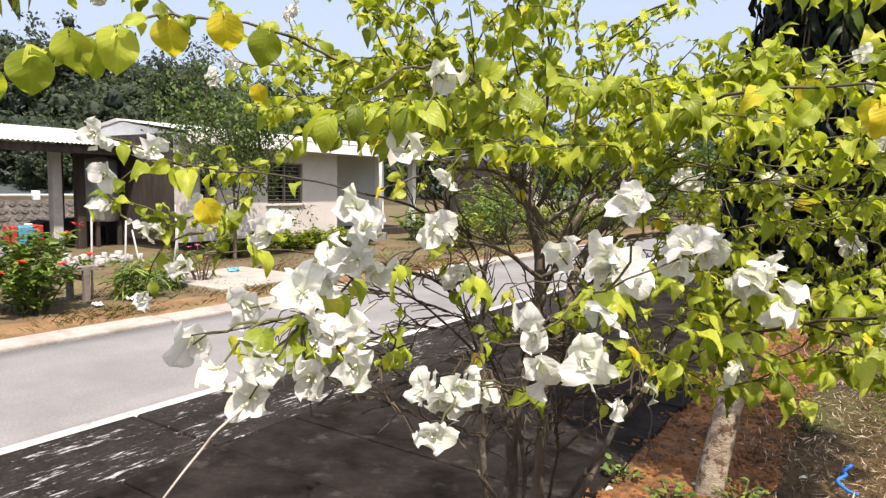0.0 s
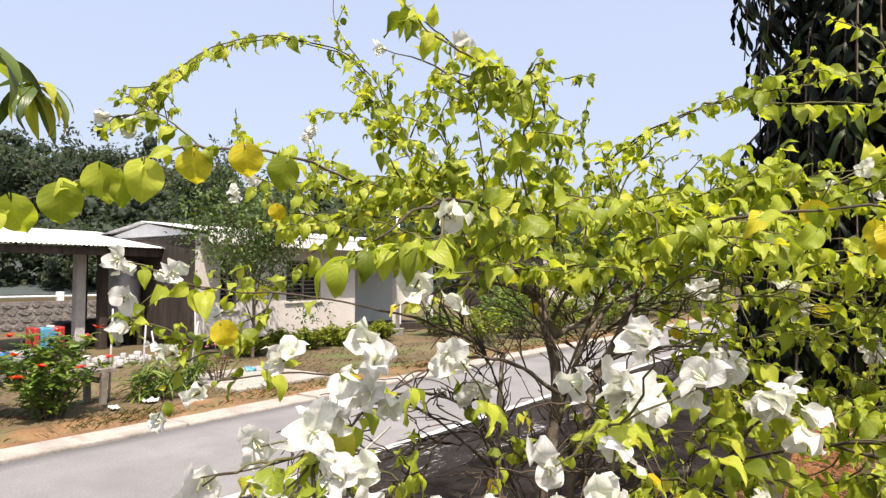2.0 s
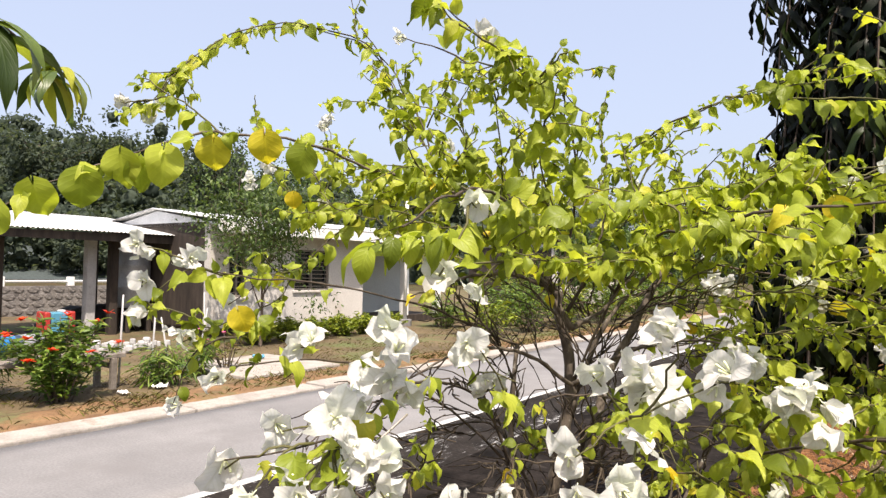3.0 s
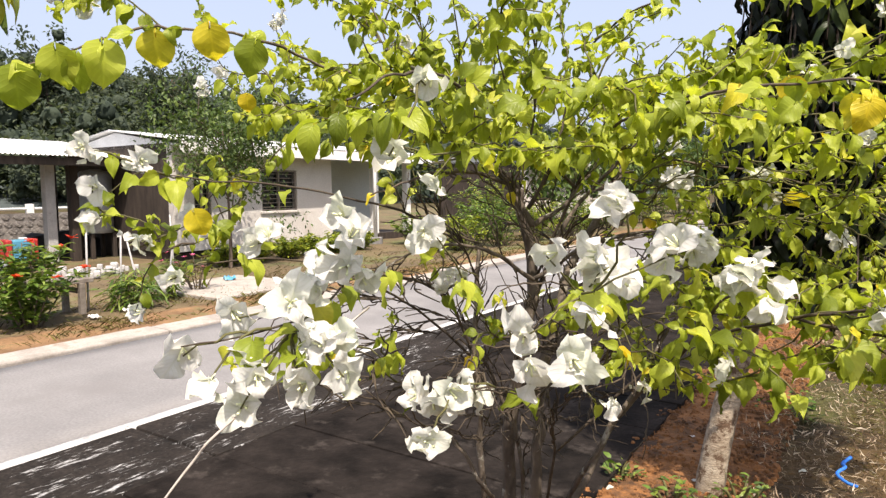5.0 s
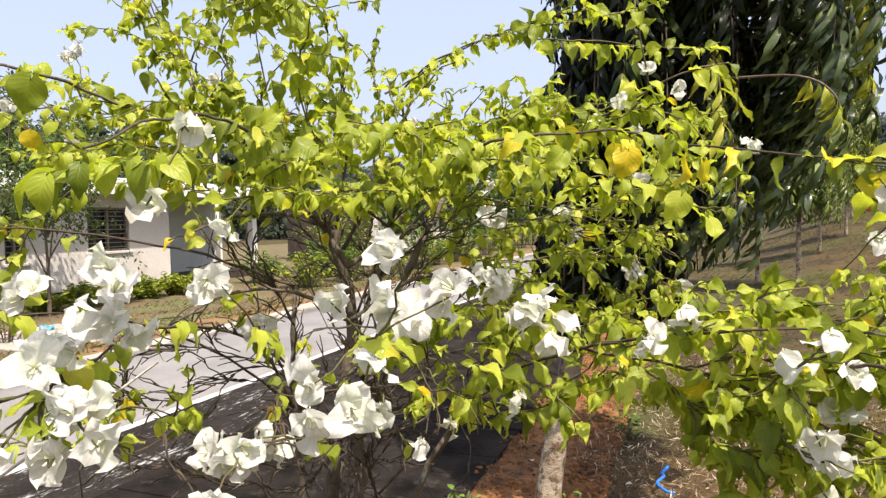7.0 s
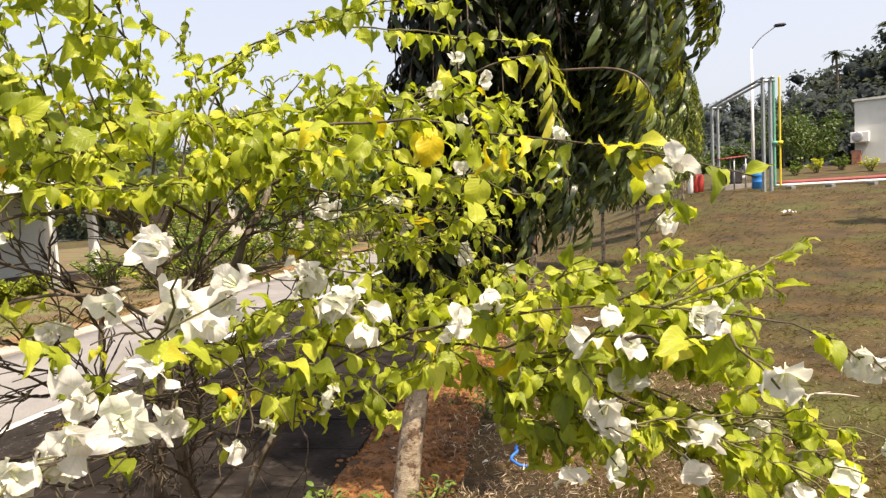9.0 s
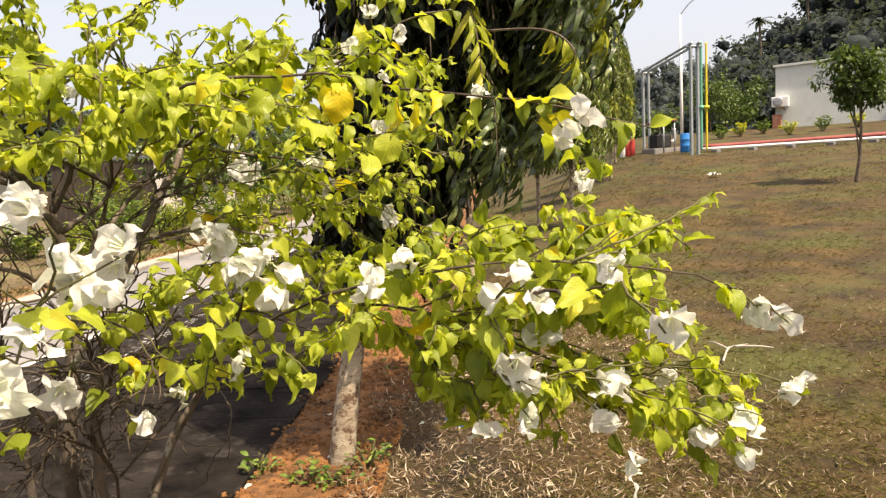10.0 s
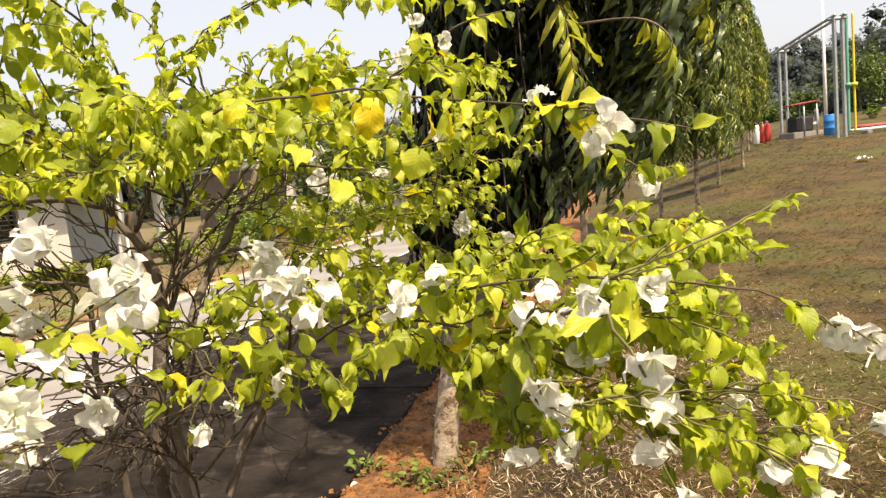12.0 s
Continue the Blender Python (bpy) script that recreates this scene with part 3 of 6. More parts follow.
    limbs.append(("stem", [(0.37, 1.87, 0.45), (0.43, 1.80, 0.72), (0.48, 1.62, 1.0), (0.56, 1.45, 1.25)], 0.014, 0.005))
    limbs.append(("stem", [(0.25, 1.89, 0.55), (0.15, 1.80, 0.74), (0.03, 1.62, 0.93), (-0.04, 1.40, 1.10)], 0.011, 0.004))
    limbs.append(("limb", [(0.47, 1.61, 1.58), (0.66, 1.60, 1.55), (0.85, 1.50, 1.50), (0.98, 1.40, 1.42)], 0.007, 0.002))
    # crooked boughs that fan out where the stems fork
    limbs.append(("limb", [(0.21, 1.42, 1.42), (0.16, 1.4, 1.51), (0.11, 1.37, 1.57), (0.08, 1.35, 1.66), (0.06, 1.33, 1.73)], 0.014, 0.004))
    limbs.append(("limb", [(0.16, 1.4, 1.51), (0.06, 1.33, 1.54), (-0.02, 1.27, 1.53), (-0.12, 1.24, 1.49)], 0.009, 0.003))
    limbs.append(("limb", [(0.21, 1.42, 1.42), (0.28, 1.4, 1.46), (0.35, 1.42, 1.54), (0.4, 1.45, 1.62)], 0.011, 0.003))
    limbs.append(("limb", [(0.21, 1.41, 1.31), (0.1, 1.32, 1.38), (-0.01, 1.22, 1.39), (-0.11, 1.15, 1.35)], 0.009, 0.003))
    limbs.append(("limb", [(0.2, 1.41, 1.46), (0.24, 1.38, 1.54), (0.26, 1.36, 1.62), (0.28, 1.35, 1.7)], 0.009, 0.003))
    limbs.append(("limb", [(0.21, 1.41, 1.31), (0.31, 1.34, 1.38), (0.43, 1.28, 1.42), (0.55, 1.23, 1.39)], 0.009, 0.003))
    # long outer shoots that carry a row of small hanging leaves: points, leaf size, gap between leaves
    shoots = []
    shoots.append(([(0.50, 1.33, 1.90), (0.62, 1.34, 1.90), (0.80, 1.42, 1.92), (1.041, 1.564, 1.955), (1.22, 1.66, 1.99), (1.382, 1.749, 2.015)], 0.92, 0.017))
    shoots.append(([(0.18, 1.25, 1.77), (0.11, 1.14, 1.87), (0.05, 0.98, 1.87), (-0.02, 0.93, 1.89), (-0.06, 0.92, 1.92), (-0.08, 0.92, 1.95)], 0.85, 0.009))
    shoots.append(([(0.26, 1.44, 1.66), (0.30, 1.48, 1.78), (0.285, 1.50, 1.88), (0.30, 1.50, 1.96)], 0.62, 0.009))
    shoots.append(([(-0.42, 1.22, 1.79), (-0.44, 1.30, 1.85), (-0.45, 1.30, 1.89)], 0.65, 0.009))
    shoots.append(([(-0.31, 1.69, 2.13), (-0.325, 1.70, 2.20), (-0.30, 1.69, 2.27)], 0.7, 0.012))
    shoots.append(([(-0.16, 1.58, 1.88), (-0.25, 1.56, 1.945), (-0.37, 1.56, 1.94)], 0.7, 0.010))
    shoots.append(([(-0.12, 1.64, 1.90), (-0.05, 1.57, 2.03), (0.01, 1.50, 2.06), (0.06, 1.48, 2.04)], 0.75, 0.011))
    shoots.append(([(0.31, 1.45, 1.80), (0.40, 1.41, 1.84), (0.46, 1.36, 1.88), (0.52, 1.31, 1.90), (0.59, 1.27, 1.91), (0.68, 1.22, 1.91), (0.75, 1.23, 1.93)], 0.95, 0.012))
    shoots.append(([(0.03, 1.44, 1.68), (-0.02, 1.46, 1.84), (-0.05, 1.47, 1.93)], 0.7, 0.011))
    shoots.append(([(0.46, 1.50, 1.66), (0.47, 1.52, 1.80), (0.52, 1.53, 1.84)], 0.7, 0.011))
    shoots.append(([(0.14, 1.50, 1.66), (0.13, 1.54, 1.82), (0.08, 1.56, 1.90)], 0.7, 0.011))
    shoots.append(([(0.76, 0.66, 1.56), (0.92, 0.74, 1.50), (1.06, 0.86, 1.49), (1.20, 0.98, 1.485)], 0.7, 0.020))
    shoots.append(([(0.80, 0.64, 1.365), (0.95, 0.62, 1.40), (1.08, 0.66, 1.42), (1.17, 0.70, 1.43)], 0.6, 0.018))
    shoots.append(([(-0.09, 1.52, 1.78), (-0.15, 1.60, 1.91), (-0.27, 1.70, 2.11), (-0.40, 1.65, 2.16), (-0.50, 1.50, 2.11), (-0.57, 1.35, 2.00), (-0.62, 1.25, 1.88)], 0.95, 0.018))
    shoots.append(([(-0.46, 1.21, 1.775), (-0.55, 1.20, 1.84), (-0.62, 1.22, 1.85), (-0.70, 1.24, 1.83)], 0.75, 0.009))
    for pts, _, _ in shoots:
        limbs.append(("shoot", pts, 0.0022, 0.0009))

    def gathered(q):
        """The stems spring close together, a little before the limbs that they carry."""
        x, y, z = q
        x += min(max((1.4 - z) / 0.5, 0.0), 1.0) * (0.20 + (x - 0.27) * 0.5 - x) * min(max((y - 1.3) / 0.3, 0.0), 1.0)
        return (x, y - 0.36 * min(max((1.5 - z) / 0.5, 0.0), 1.0) * min(max((y - 1.3) / 0.3, 0.0), 1.0), z)

    slender = {"trunk": 0.72, "stem": 0.66, "limb": 0.56, "shoot": 1.0}
    limbs = [(name, [gathered(q) for q in pts], r0 * slender[name], max(r1 * slender[name], 0.0009)) for name, pts, r0, r1 in limbs]
    # a pale dead stick that hangs out of the low side
    g = Geo()
    tube(g, spline([(-0.10, 1.00, 1.32), (-0.20, 0.66, 1.27), (-0.235, 0.62, 1.235), (-0.29, 0.60, 1.16)], 6) - origin, [0.0018, 0.0011], 5)
    part("dry_stick", g, M_DEADWOOD, bush, "pale dead stick")
    nodes, outs = [], []
    for name, pts, r0, r1 in limbs:
        line = spline(pts, 7)
        wob = np.cumsum(nrng.normal(0, 0.0042 if name in ("trunk", "stem") else 0.0016, line.shape), 0)
        line = line + wob - wob[-1] * np.linspace(0, 1, len(line))[:, None]
        g = Geo()
        tube(g, line - origin, np.linspace(r0, r1, len(line)) * (1 + 0.12 * nrng.normal(0, 1, len(line)).clip(-1, 1)), 8 if r0 > 0.012 else 6)
        part(name, g, M_BARK if r0 > 0.0042 else M_SHOOT if name == "shoot" else M_TWIG, bush)
        way = np.gradient(line, axis=0)
        for p, w in zip(line[4:], way[4:]):
            nodes.append(p)
            outs.append(w / np.linalg.norm(w))

    # flower clusters: place and number of flowers
    near_left = [(-0.266, 0.69, 1.325, 1), (-0.232, 0.66, 1.294, 1), (-0.208, 0.7, 1.364, 1), (-0.182, 0.66, 1.316, 2), (-0.194, 0.65, 1.28, 1), (-0.137, 0.68, 1.387, 2), (-0.135, 0.67, 1.344, 2), (-0.104, 0.66, 1.332, 2), (-0.088, 0.65, 1.312, 1), (-0.138, 0.67, 1.305, 1), (-0.133, 0.66, 1.293, 1), (-0.129, 0.7, 1.393, 1)]
    left = [(-0.61, 1.16, 1.575, 2), (-0.52, 1.18, 1.545, 2), (-0.62, 1.20, 1.51, 1), (-0.63, 1.20, 1.45, 1), (-0.545, 1.19, 1.395, 2), (-0.39, 0.965, 1.37, 1), (-0.60, 1.30, 1.26, 1), (-0.64, 1.88, 1.79, 3), (-0.61, 1.89, 1.84, 2), (-0.64, 1.25, 1.85, 2), (-0.70, 1.25, 1.86, 1), (-0.41, 1.80, 1.95, 3), (-0.38, 1.63, 1.90, 1), (-0.38, 1.61, 1.705, 1), (-0.32, 2.2, 1.77, 1), (-0.64, 1.70, 1.44, 1), (-0.245, 0.945, 1.425, 2)]
    middle = [(-0.003, 0.683, 1.608, 1), (-0.04, 0.66, 1.535, 1), (-0.10, 0.76, 1.455, 3), (-0.127, 0.762, 1.42, 1), (-0.088, 0.768, 1.41, 2), (-0.008, 0.96, 1.507, 1), (0.003, 0.845, 1.445, 2), (0.042, 1.24, 1.345, 2), (0.01, 1.28, 1.31, 1), (0.135, 0.76, 1.423, 1), (0.20, 0.66, 1.475, 2), (0.228, 0.835, 1.40, 4), (0.262, 0.70, 1.43, 2), (0.421, 1.03, 1.412, 3), (0.455, 0.89, 1.365, 7), (0.44, 0.89, 1.40, 1), (0.56, 0.79, 1.355, 2), (0.627, 0.80, 1.372, 1)]
    low = [(-0.035, 0.93, 1.20, 3), (0.01, 0.86, 1.235, 4), (0.062, 0.94, 1.20, 3), (-0.01, 0.75, 1.19, 2), (0.13, 0.66, 1.31, 4), (0.107, 0.74, 1.331, 1), (0.20, 0.81, 1.285, 2), (0.173, 0.70, 1.356, 1), (0.285, 1.04, 1.143, 1), (0.335, 1.035, 1.171, 1), (0.413, 0.90, 1.237, 1)]
    high = [(0.747, 1.005, 1.737, 1), (0.72, 1.168, 1.74, 1), (0.74, 1.30, 1.73, 1), (0.715, 1.05, 1.775, 1), (0.94, 1.50, 1.735, 1), (0.92, 1.04, 1.643, 1), (0.80, 1.21, 1.59, 1), (0.62, 1.77, 1.61, 5), (0.64, 1.76, 1.51, 4), (0.29, 1.73, 1.71, 2), (0.76, 1.50, 1.53, 2), (0.80, 1.54, 1.46, 2), (0.96, 1.55, 1.37, 2), (0.90, 1.40, 1.39, 1), (1.0, 1.39, 1.347, 1), (0.776, 0.581, 1.559, 1), (0.776, 0.619, 1.534, 1), (0.41, 1.70, 1.77, 1), (-0.07, 1.60, 1.85, 1), (1.03, 1.20, 1.66, 1), (0.10, 1.75, 1.80, 1), (0.25, 1.7, 1.72, 1), (0.01, 0.98, 1.90, 1), (-0.15, 1.27, 2.00, 1)]
    right = [(0.7, 0.69, 1.326, 1), (0.71, 0.6, 1.335, 1), (0.7, 0.63, 1.36, 1), (0.82, 0.73, 1.24, 1), (0.79, 0.72, 1.25, 1), (0.703, 0.645, 1.223, 2), (0.73, 0.654, 1.155, 1), (0.664, 0.69, 1.143, 1), (0.862, 0.638, 1.184, 1), (0.6, 0.36, 1.41, 1), (0.6, 0.31, 1.365, 1), (1.05, 0.544, 1.268, 1), (1.09, 0.522, 1.254, 1), (1.117, 0.534, 1.14, 1), (1.21, 0.57, 1.12, 1), (1.018, 0.536, 1.118, 1)]
    low_right = [(0.9, 0.7, 1.1, 1), (1.0, 0.66, 1.16, 1), (1.06, 0.9, 1.47, 1), (1.2, 0.85, 1.05, 1), (0.678, 0.62, 1.247, 1), (0.811, 0.58, 1.209, 1), (0.808, 0.6, 1.155, 1), (0.839, 0.57, 1.087, 1), (0.996, 0.52, 1.076, 1), (1.04, 0.53, 1.277, 1), (0.973, 0.58, 1.095, 1), (0.83, 0.6, 1.349, 1), (1.025, 0.6, 1.131, 1)]

    # where leafy twigs end: centre, reach and number
    clouds = [((0.16, 1.42, 1.66), (0.48, 0.38, 0.13), 165), ((0.72, 1.30, 1.60), (0.32, 0.36, 0.2), 170), ((0.2, 1.40, 1.77), (0.5, 0.34, 0.08), 100), ((0.48, 1.12, 1.27), (0.34, 0.3, 0.11), 110), ((0.86, 0.74, 1.22), (0.25, 0.2, 0.14), 150), ((1.0, 0.64, 1.13), (0.17, 0.13, 0.08), 42), ((-0.52, 1.35, 1.5), (0.18, 0.25, 0.12), 16), ((0.28, 0.98, 1.6), (0.38, 0.16, 0.06), 52), ((0.9, 0.80, 1.38), (0.26, 0.24, 0.07), 50), ((-0.05, 1.05, 1.3), (0.25, 0.25, 0.1), 18), ((-0.35, 1.6, 1.75), (0.28, 0.3, 0.12), 22)]
    more_clouds = [((-0.62, 1.25, 1.86), (0.1, 0.1, 0.06), 9), ((-0.47, 1.75, 1.83), (0.18, 0.18, 0.1), 12), ((-0.05, 1.62, 1.95), (0.3, 0.22, 0.08), 12), ((0.80, 1.55, 1.38), (0.34, 0.32, 0.20), 130), ((0.7, 1.2, 1.95), (0.18, 0.2, 0.06), 8), ((0.55, 1.65, 1.4), (0.3, 0.25, 0.18), 16), ((0.06, 1.02, 1.86), (0.11, 0.14, 0.05), 16), ((0.1, 1.42, 1.93), (0.22, 0.2, 0.07), 14), ((-0.2, 1.65, 1.98), (0.14, 0.12, 0.12), 14), ((-0.15, 0.98, 1.27), (0.2, 0.15, 0.06), 14)]
    bare_clouds = [((0.05, 1.22, 1.22), (0.44, 0.40, 0.16), 400), ((0.30, 1.45, 1.40), (0.40, 0.28, 0.18), 120), ((0.30, 1.60, 0.95), (0.28, 0.25, 0.18), 80), ((0.18, 1.40, 1.46), (0.34, 0.22, 0.12), 130), ((0.18, 1.30, 1.10), (0.22, 0.2, 0.14), 110)]

    flower_at = [c for row in (near_left, left, middle, low, high, right, low_right) for c in row]
    targets = [(np.array(c[:3]), "bloom") for c in flower_at]
    for group, use in ((clouds, "leafy"), (more_clouds, "leafy"), (bare_clouds, "bare")):
        for centre, reach, count in group:
            for _ in range(count):
                d = nrng.normal(0, 1, 3)
                d *= nrng.uniform(0.25, 1.0) ** 0.5 / np.linalg.norm(d)
                targets.append((np.array(centre) + d * reach, use))
    root = np.array([0.24, 1.65, 1.2])
    targets.sort(key=lambda c: float(np.linalg.norm(c[0] - root)))

    twigs = [Geo(), Geo()]
    leaf_spots = []  # base, way, face, size, yellow
    N, O = list(nodes), list(outs)
    for end, use in targets:
        A = np.array(N)
        gap = end - A
        far = np.linalg.norm(gap, axis=1)
        align = (gap * np.array(O)).sum(1) / (far + 1e-6)
        best = int(np.argmin(far * (1.35 - 0.35 * align) + 0.05 / (far + 0.02) * 0.2))
        start, out, dist = A[best], O[best], far[best]
        if dist < 0.015:
            continue
        bend = start + out * dist * 0.4 + UP * dist * nrng.uniform(0.0, 0.16) + nrng.normal(0, 0.07, 3) * dist
        s = np.linspace(0, 1, max(6, int(dist / 0.02)))[:, None]
        line = (1 - s) ** 2 * start + 2 * s * (1 - s) * bend + s ** 2 * end
        line[1:-1] += nrng.normal(0, 0.0022, line[1:-1].shape)
        tube(twigs[0 if dist > 0.16 or use == "bare" else 1], line - origin, np.linspace(0.0026 if dist > 0.16 else 0.0019, 0.0010, len(line)), 5)
        way = np.gradient(line, axis=0)
        for k in range(2, len(line), 2):
            N.append(line[k])
            O.append(way[k] / np.linalg.norm(way[k]))
        if use == "bare":
            continue
        size = np.sum(np.linalg.norm(np.diff(line, axis=0), axis=1))
        bare = 0.45 if end[2] < 1.32 and end[0] < 0.35 else 0.0
        first = max(bare, 1 - 0.30 / size)
        spot = first + rng.uniform(0, 0.03) / size
        turn = rng.uniform(0, 6.28)
        gapstep = rng.uniform(0.017, 0.025) * (1.7 if use == "bloom" else 1.0)
        while spot < 1.0:
            i = min(int(spot * (len(line) - 1)), len(line) - 2)
            leaf_spots.append((line[i], way[i] / np.linalg.norm(way[i]), turn, 0.55 + 0.45 * min(1.0, (1.15 - spot) * size / 0.10 + 0.35)))
            turn += 2.4
            spot += gapstep / size
        if use == "leafy":
            for k in range(5):  # the tuft of small new leaves at the tip
                leaf_spots.append((line[-1], way[-1] / np.linalg.norm(way[-1]), turn + 2.1 * k, rng.uniform(0.36, 0.72)))
    # leaves along the limbs' outer halves too
    for name, pts, r0, r1 in limbs:
        if r0 <= 0.0062 and name == "limb":
            line = spline(pts, 10)
            way = np.gradient(line, axis=0)
            for k in range(int(len(line) * 0.4), len(line)):
                if rng.random() < 0.5 and not (line[k][0] < 0 and line[k][1] < 0.78):
                    leaf_spots.append((line[k], way[k] / np.linalg.norm(way[k]), rng.uniform(0, 6.28), rng.uniform(0.75, 1.2)))
    tagged(part("twig_tangle", twigs[0], M_TWIG, bush, "thin brown twigs"), kind="stuff")
    tagged(part("green_growth", twigs[1], M_SHOOT, bush, "fine green shoots"), kind="stuff")

    # leaves: six shapes, each with a short stalk
    shapes = []
    for k in range(6):
        v, f, uv = blade(nrng, 0.062, 0.043 * rng.uniform(0.8, 1.1), 0.29, rng.uniform(0.2, 0.85), rng.uniform(0.3, 1.9), 0.0065, 6, rng.uniform(-0.6, 0.6), 2, 0.6)
        v = v + np.array([0, 0.012, 0])
        g = Geo().add(v, f, uv)
        tube(g, [(0, 0, 0), (0, 0.006, 0.002), (0, 0.013, 0)], [0.0009, 0.0008], 3)
        shapes.append((np.concatenate(g.v), g.f, np.concatenate(g.uv)))
    broad = []
    for k in range(4):
        v, f, uv = blade(nrng, 0.060, 0.056, 0.31, rng.uniform(0.1, 0.5), rng.uniform(0.3, 1.4), 0.007, 10, rng.uniform(-0.3, 0.3), 3, 0.5)
        g = Geo().add(v + np.array([0, 0.012, 0]), f, uv)
        tube(g, [(0, 0, 0), (0, 0.006, 0.003), (0, 0.013, 0)], [0.0010, 0.0009], 4)
        broad.append((np.concatenate(g.v), g.f, np.concatenate(g.uv)))
    broad_mesh = [Geo().add(*s).mesh("leaf", M_LEAF) for s in broad]
    broad_yellow = [Geo().add(*s).mesh("leaf", M_YELLOW) for s in broad]
    leaf_mesh = [Geo().add(*s).mesh("leaf", M_LEAF) for s in shapes]
    yellow_mesh = [Geo().add(*s).mesh("leaf", M_YELLOW) for s in shapes[:3]]
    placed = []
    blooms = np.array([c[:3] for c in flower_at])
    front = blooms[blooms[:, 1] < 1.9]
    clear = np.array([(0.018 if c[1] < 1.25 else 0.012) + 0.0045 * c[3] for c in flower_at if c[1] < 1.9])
    # three points on the camera's path; leaves between them and a bloom are dropped
    eye_points = [np.array(q) for q in ((0.02, 0.0, 1.53), (0.17, -0.02, 1.51), (0.32, -0.05, 1.50))]

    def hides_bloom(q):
        """Whether a leaf at q would hide a bloom from the camera's path."""
        for face in eye_points:
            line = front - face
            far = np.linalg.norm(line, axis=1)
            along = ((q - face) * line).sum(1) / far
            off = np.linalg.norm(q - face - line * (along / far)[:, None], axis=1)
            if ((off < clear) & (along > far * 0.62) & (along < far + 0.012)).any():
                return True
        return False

    def kept(q):
        """The middle of the bush is bare inside; its top is thin."""
        if -0.35 < q[0] < 0.48 and 1.02 < q[2] < (1.58 if q[1] > 1.05 else 1.48):
            return rng.random() < (0.65 if q[1] < 1.1 and q[2] < 1.4 else 0.45 if q[1] < 1.25 else 0.28)
        if q[2] > 1.82:
            return rng.random() < 0.85
        if q[0] > 0.60 and q[1] > 1.0 and 1.36 < q[2] < 1.58:
            return rng.random() < 0.55
        return rng.random() < 0.88

    for pts, big, gap in shoots:
        line = spline([gathered(q) for q in pts], 40)
        way = np.gradient(line, axis=0)
        run = np.cumsum(np.linalg.norm(way, axis=1))
        spot, k = 0.12 * run[-1], 0
        while spot < run[-1]:
            i = int(np.searchsorted(run, spot))
            w = way[min(i, len(way) - 1)] / np.linalg.norm(way[min(i, len(way) - 1)])
            out = np.cross(w, UP) * (1 if k % 2 else -1)
            tip = out * rng.uniform(0.2, 0.9) + w * rng.uniform(-0.2, 0.8) + DOWN * rng.uniform(-0.3, 1.2)
            placed.append((line[min(i, len(line) - 1)], basis(tip, np.array([0.1, -0.7, 0.6]) + nrng.normal(0, 0.35, 3)), big * rng.uniform(0.42, 1.08) * (1.0 - 0.35 * spot / run[-1])))
            spot += gap * rng.choice((0.25, 0.6, 1.0, 1.4, 2.2))
            k += 1
    for base, way, turn, size in leaf_spots:
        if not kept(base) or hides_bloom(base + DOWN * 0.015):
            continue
        side = np.cross(way, UP)
        side = side / (np.linalg.norm(side) + 1e-6)
        lift = np.cross(side, way)
        out = side * math.cos(turn) + lift * math.sin(turn) * 0.6
        tip = out * 0.9 + way * 0.45 + DOWN * nrng.uniform(0.1, 1.1) + nrng.normal(0, 0.35, 3)
        face = UP * 0.75 + out * 0.8 + np.array([0.15, -0.6, 0.1]) + nrng.normal(0, 0.45, 3)
        small = 0.72 if base[2] > 1.82 else 0.70 if base[1] > 1.3 and base[2] < 1.55 else 0.88
        placed.append((base, basis(tip, face), size * small * (0.34 + 0.68 * nrng.uniform(0.0, 1.0))))
    # large hanging leaves on the outer end of the long upper limb, some of them yellow
    big = [(-0.395, 1.19, 1.80, 1.30, True), (-0.485, 1.18, 1.785, 1.30, True), (-0.33, 1.26, 1.785, 1.29, False), (-0.57, 1.16, 1.765, 1.47, False), (-0.64, 1.14, 1.755, 1.38, False), (-0.69, 1.11, 1.715, 1.47, False), (-0.76, 1.08, 1.69, 1.38, False), (-0.8, 1.06, 1.65, 1.47, False), (-0.62, 1.16, 1.74, 1.2, False), (-0.84, 1.05, 1.6, 1.47, True), (0.555, 0.875, 1.625, 0.70, True), (0.575, 0.865, 1.62, 0.78, True), (0.585, 0.88, 1.63, 0.66, True), (0.65, 0.84, 1.605, 0.78, True), (0.675, 0.835, 1.60, 0.66, True)]
    more_big = [(0.51, 0.95, 1.66, 0.7, True), (-0.43, 1.17, 1.47, 1.01, True), (0.52, 0.80, 1.325, 0.42, True), (0.83, 1.45, 1.48, 1.01, True), (-0.42, 1.5, 1.72, 0.83, True), (0.8, 0.63, 1.55, 0.7, True), (0.38, 0.83, 1.62, 0.66, False), (0.47, 0.85, 1.61, 0.62, False), (0.62, 0.8, 1.55, 0.72, False), (0.62, 0.82, 1.625, 0.75, False), (0.452, 0.508, 1.515, 0.46, False), (0.36, 0.722, 1.60, 0.60, False), (0.43, 0.584, 1.55, 0.46, False), (0.146, 1.10, 1.59, 0.85, False), (0.134, 0.943, 1.625, 0.7, False)]
    # soft young leaves arching from the shoot that reaches out towards the walk
    slim = [Geo().add(*blade(nrng, 0.058, 0.030 * rng.uniform(0.85, 1.15), 0.36, rng.uniform(0.3, 0.7), rng.uniform(1.0, 1.9), 0.003, 10, rng.uniform(-0.4, 0.4), 2, 0.6)).mesh("leaf", M_LEAF) for _ in range(5)]
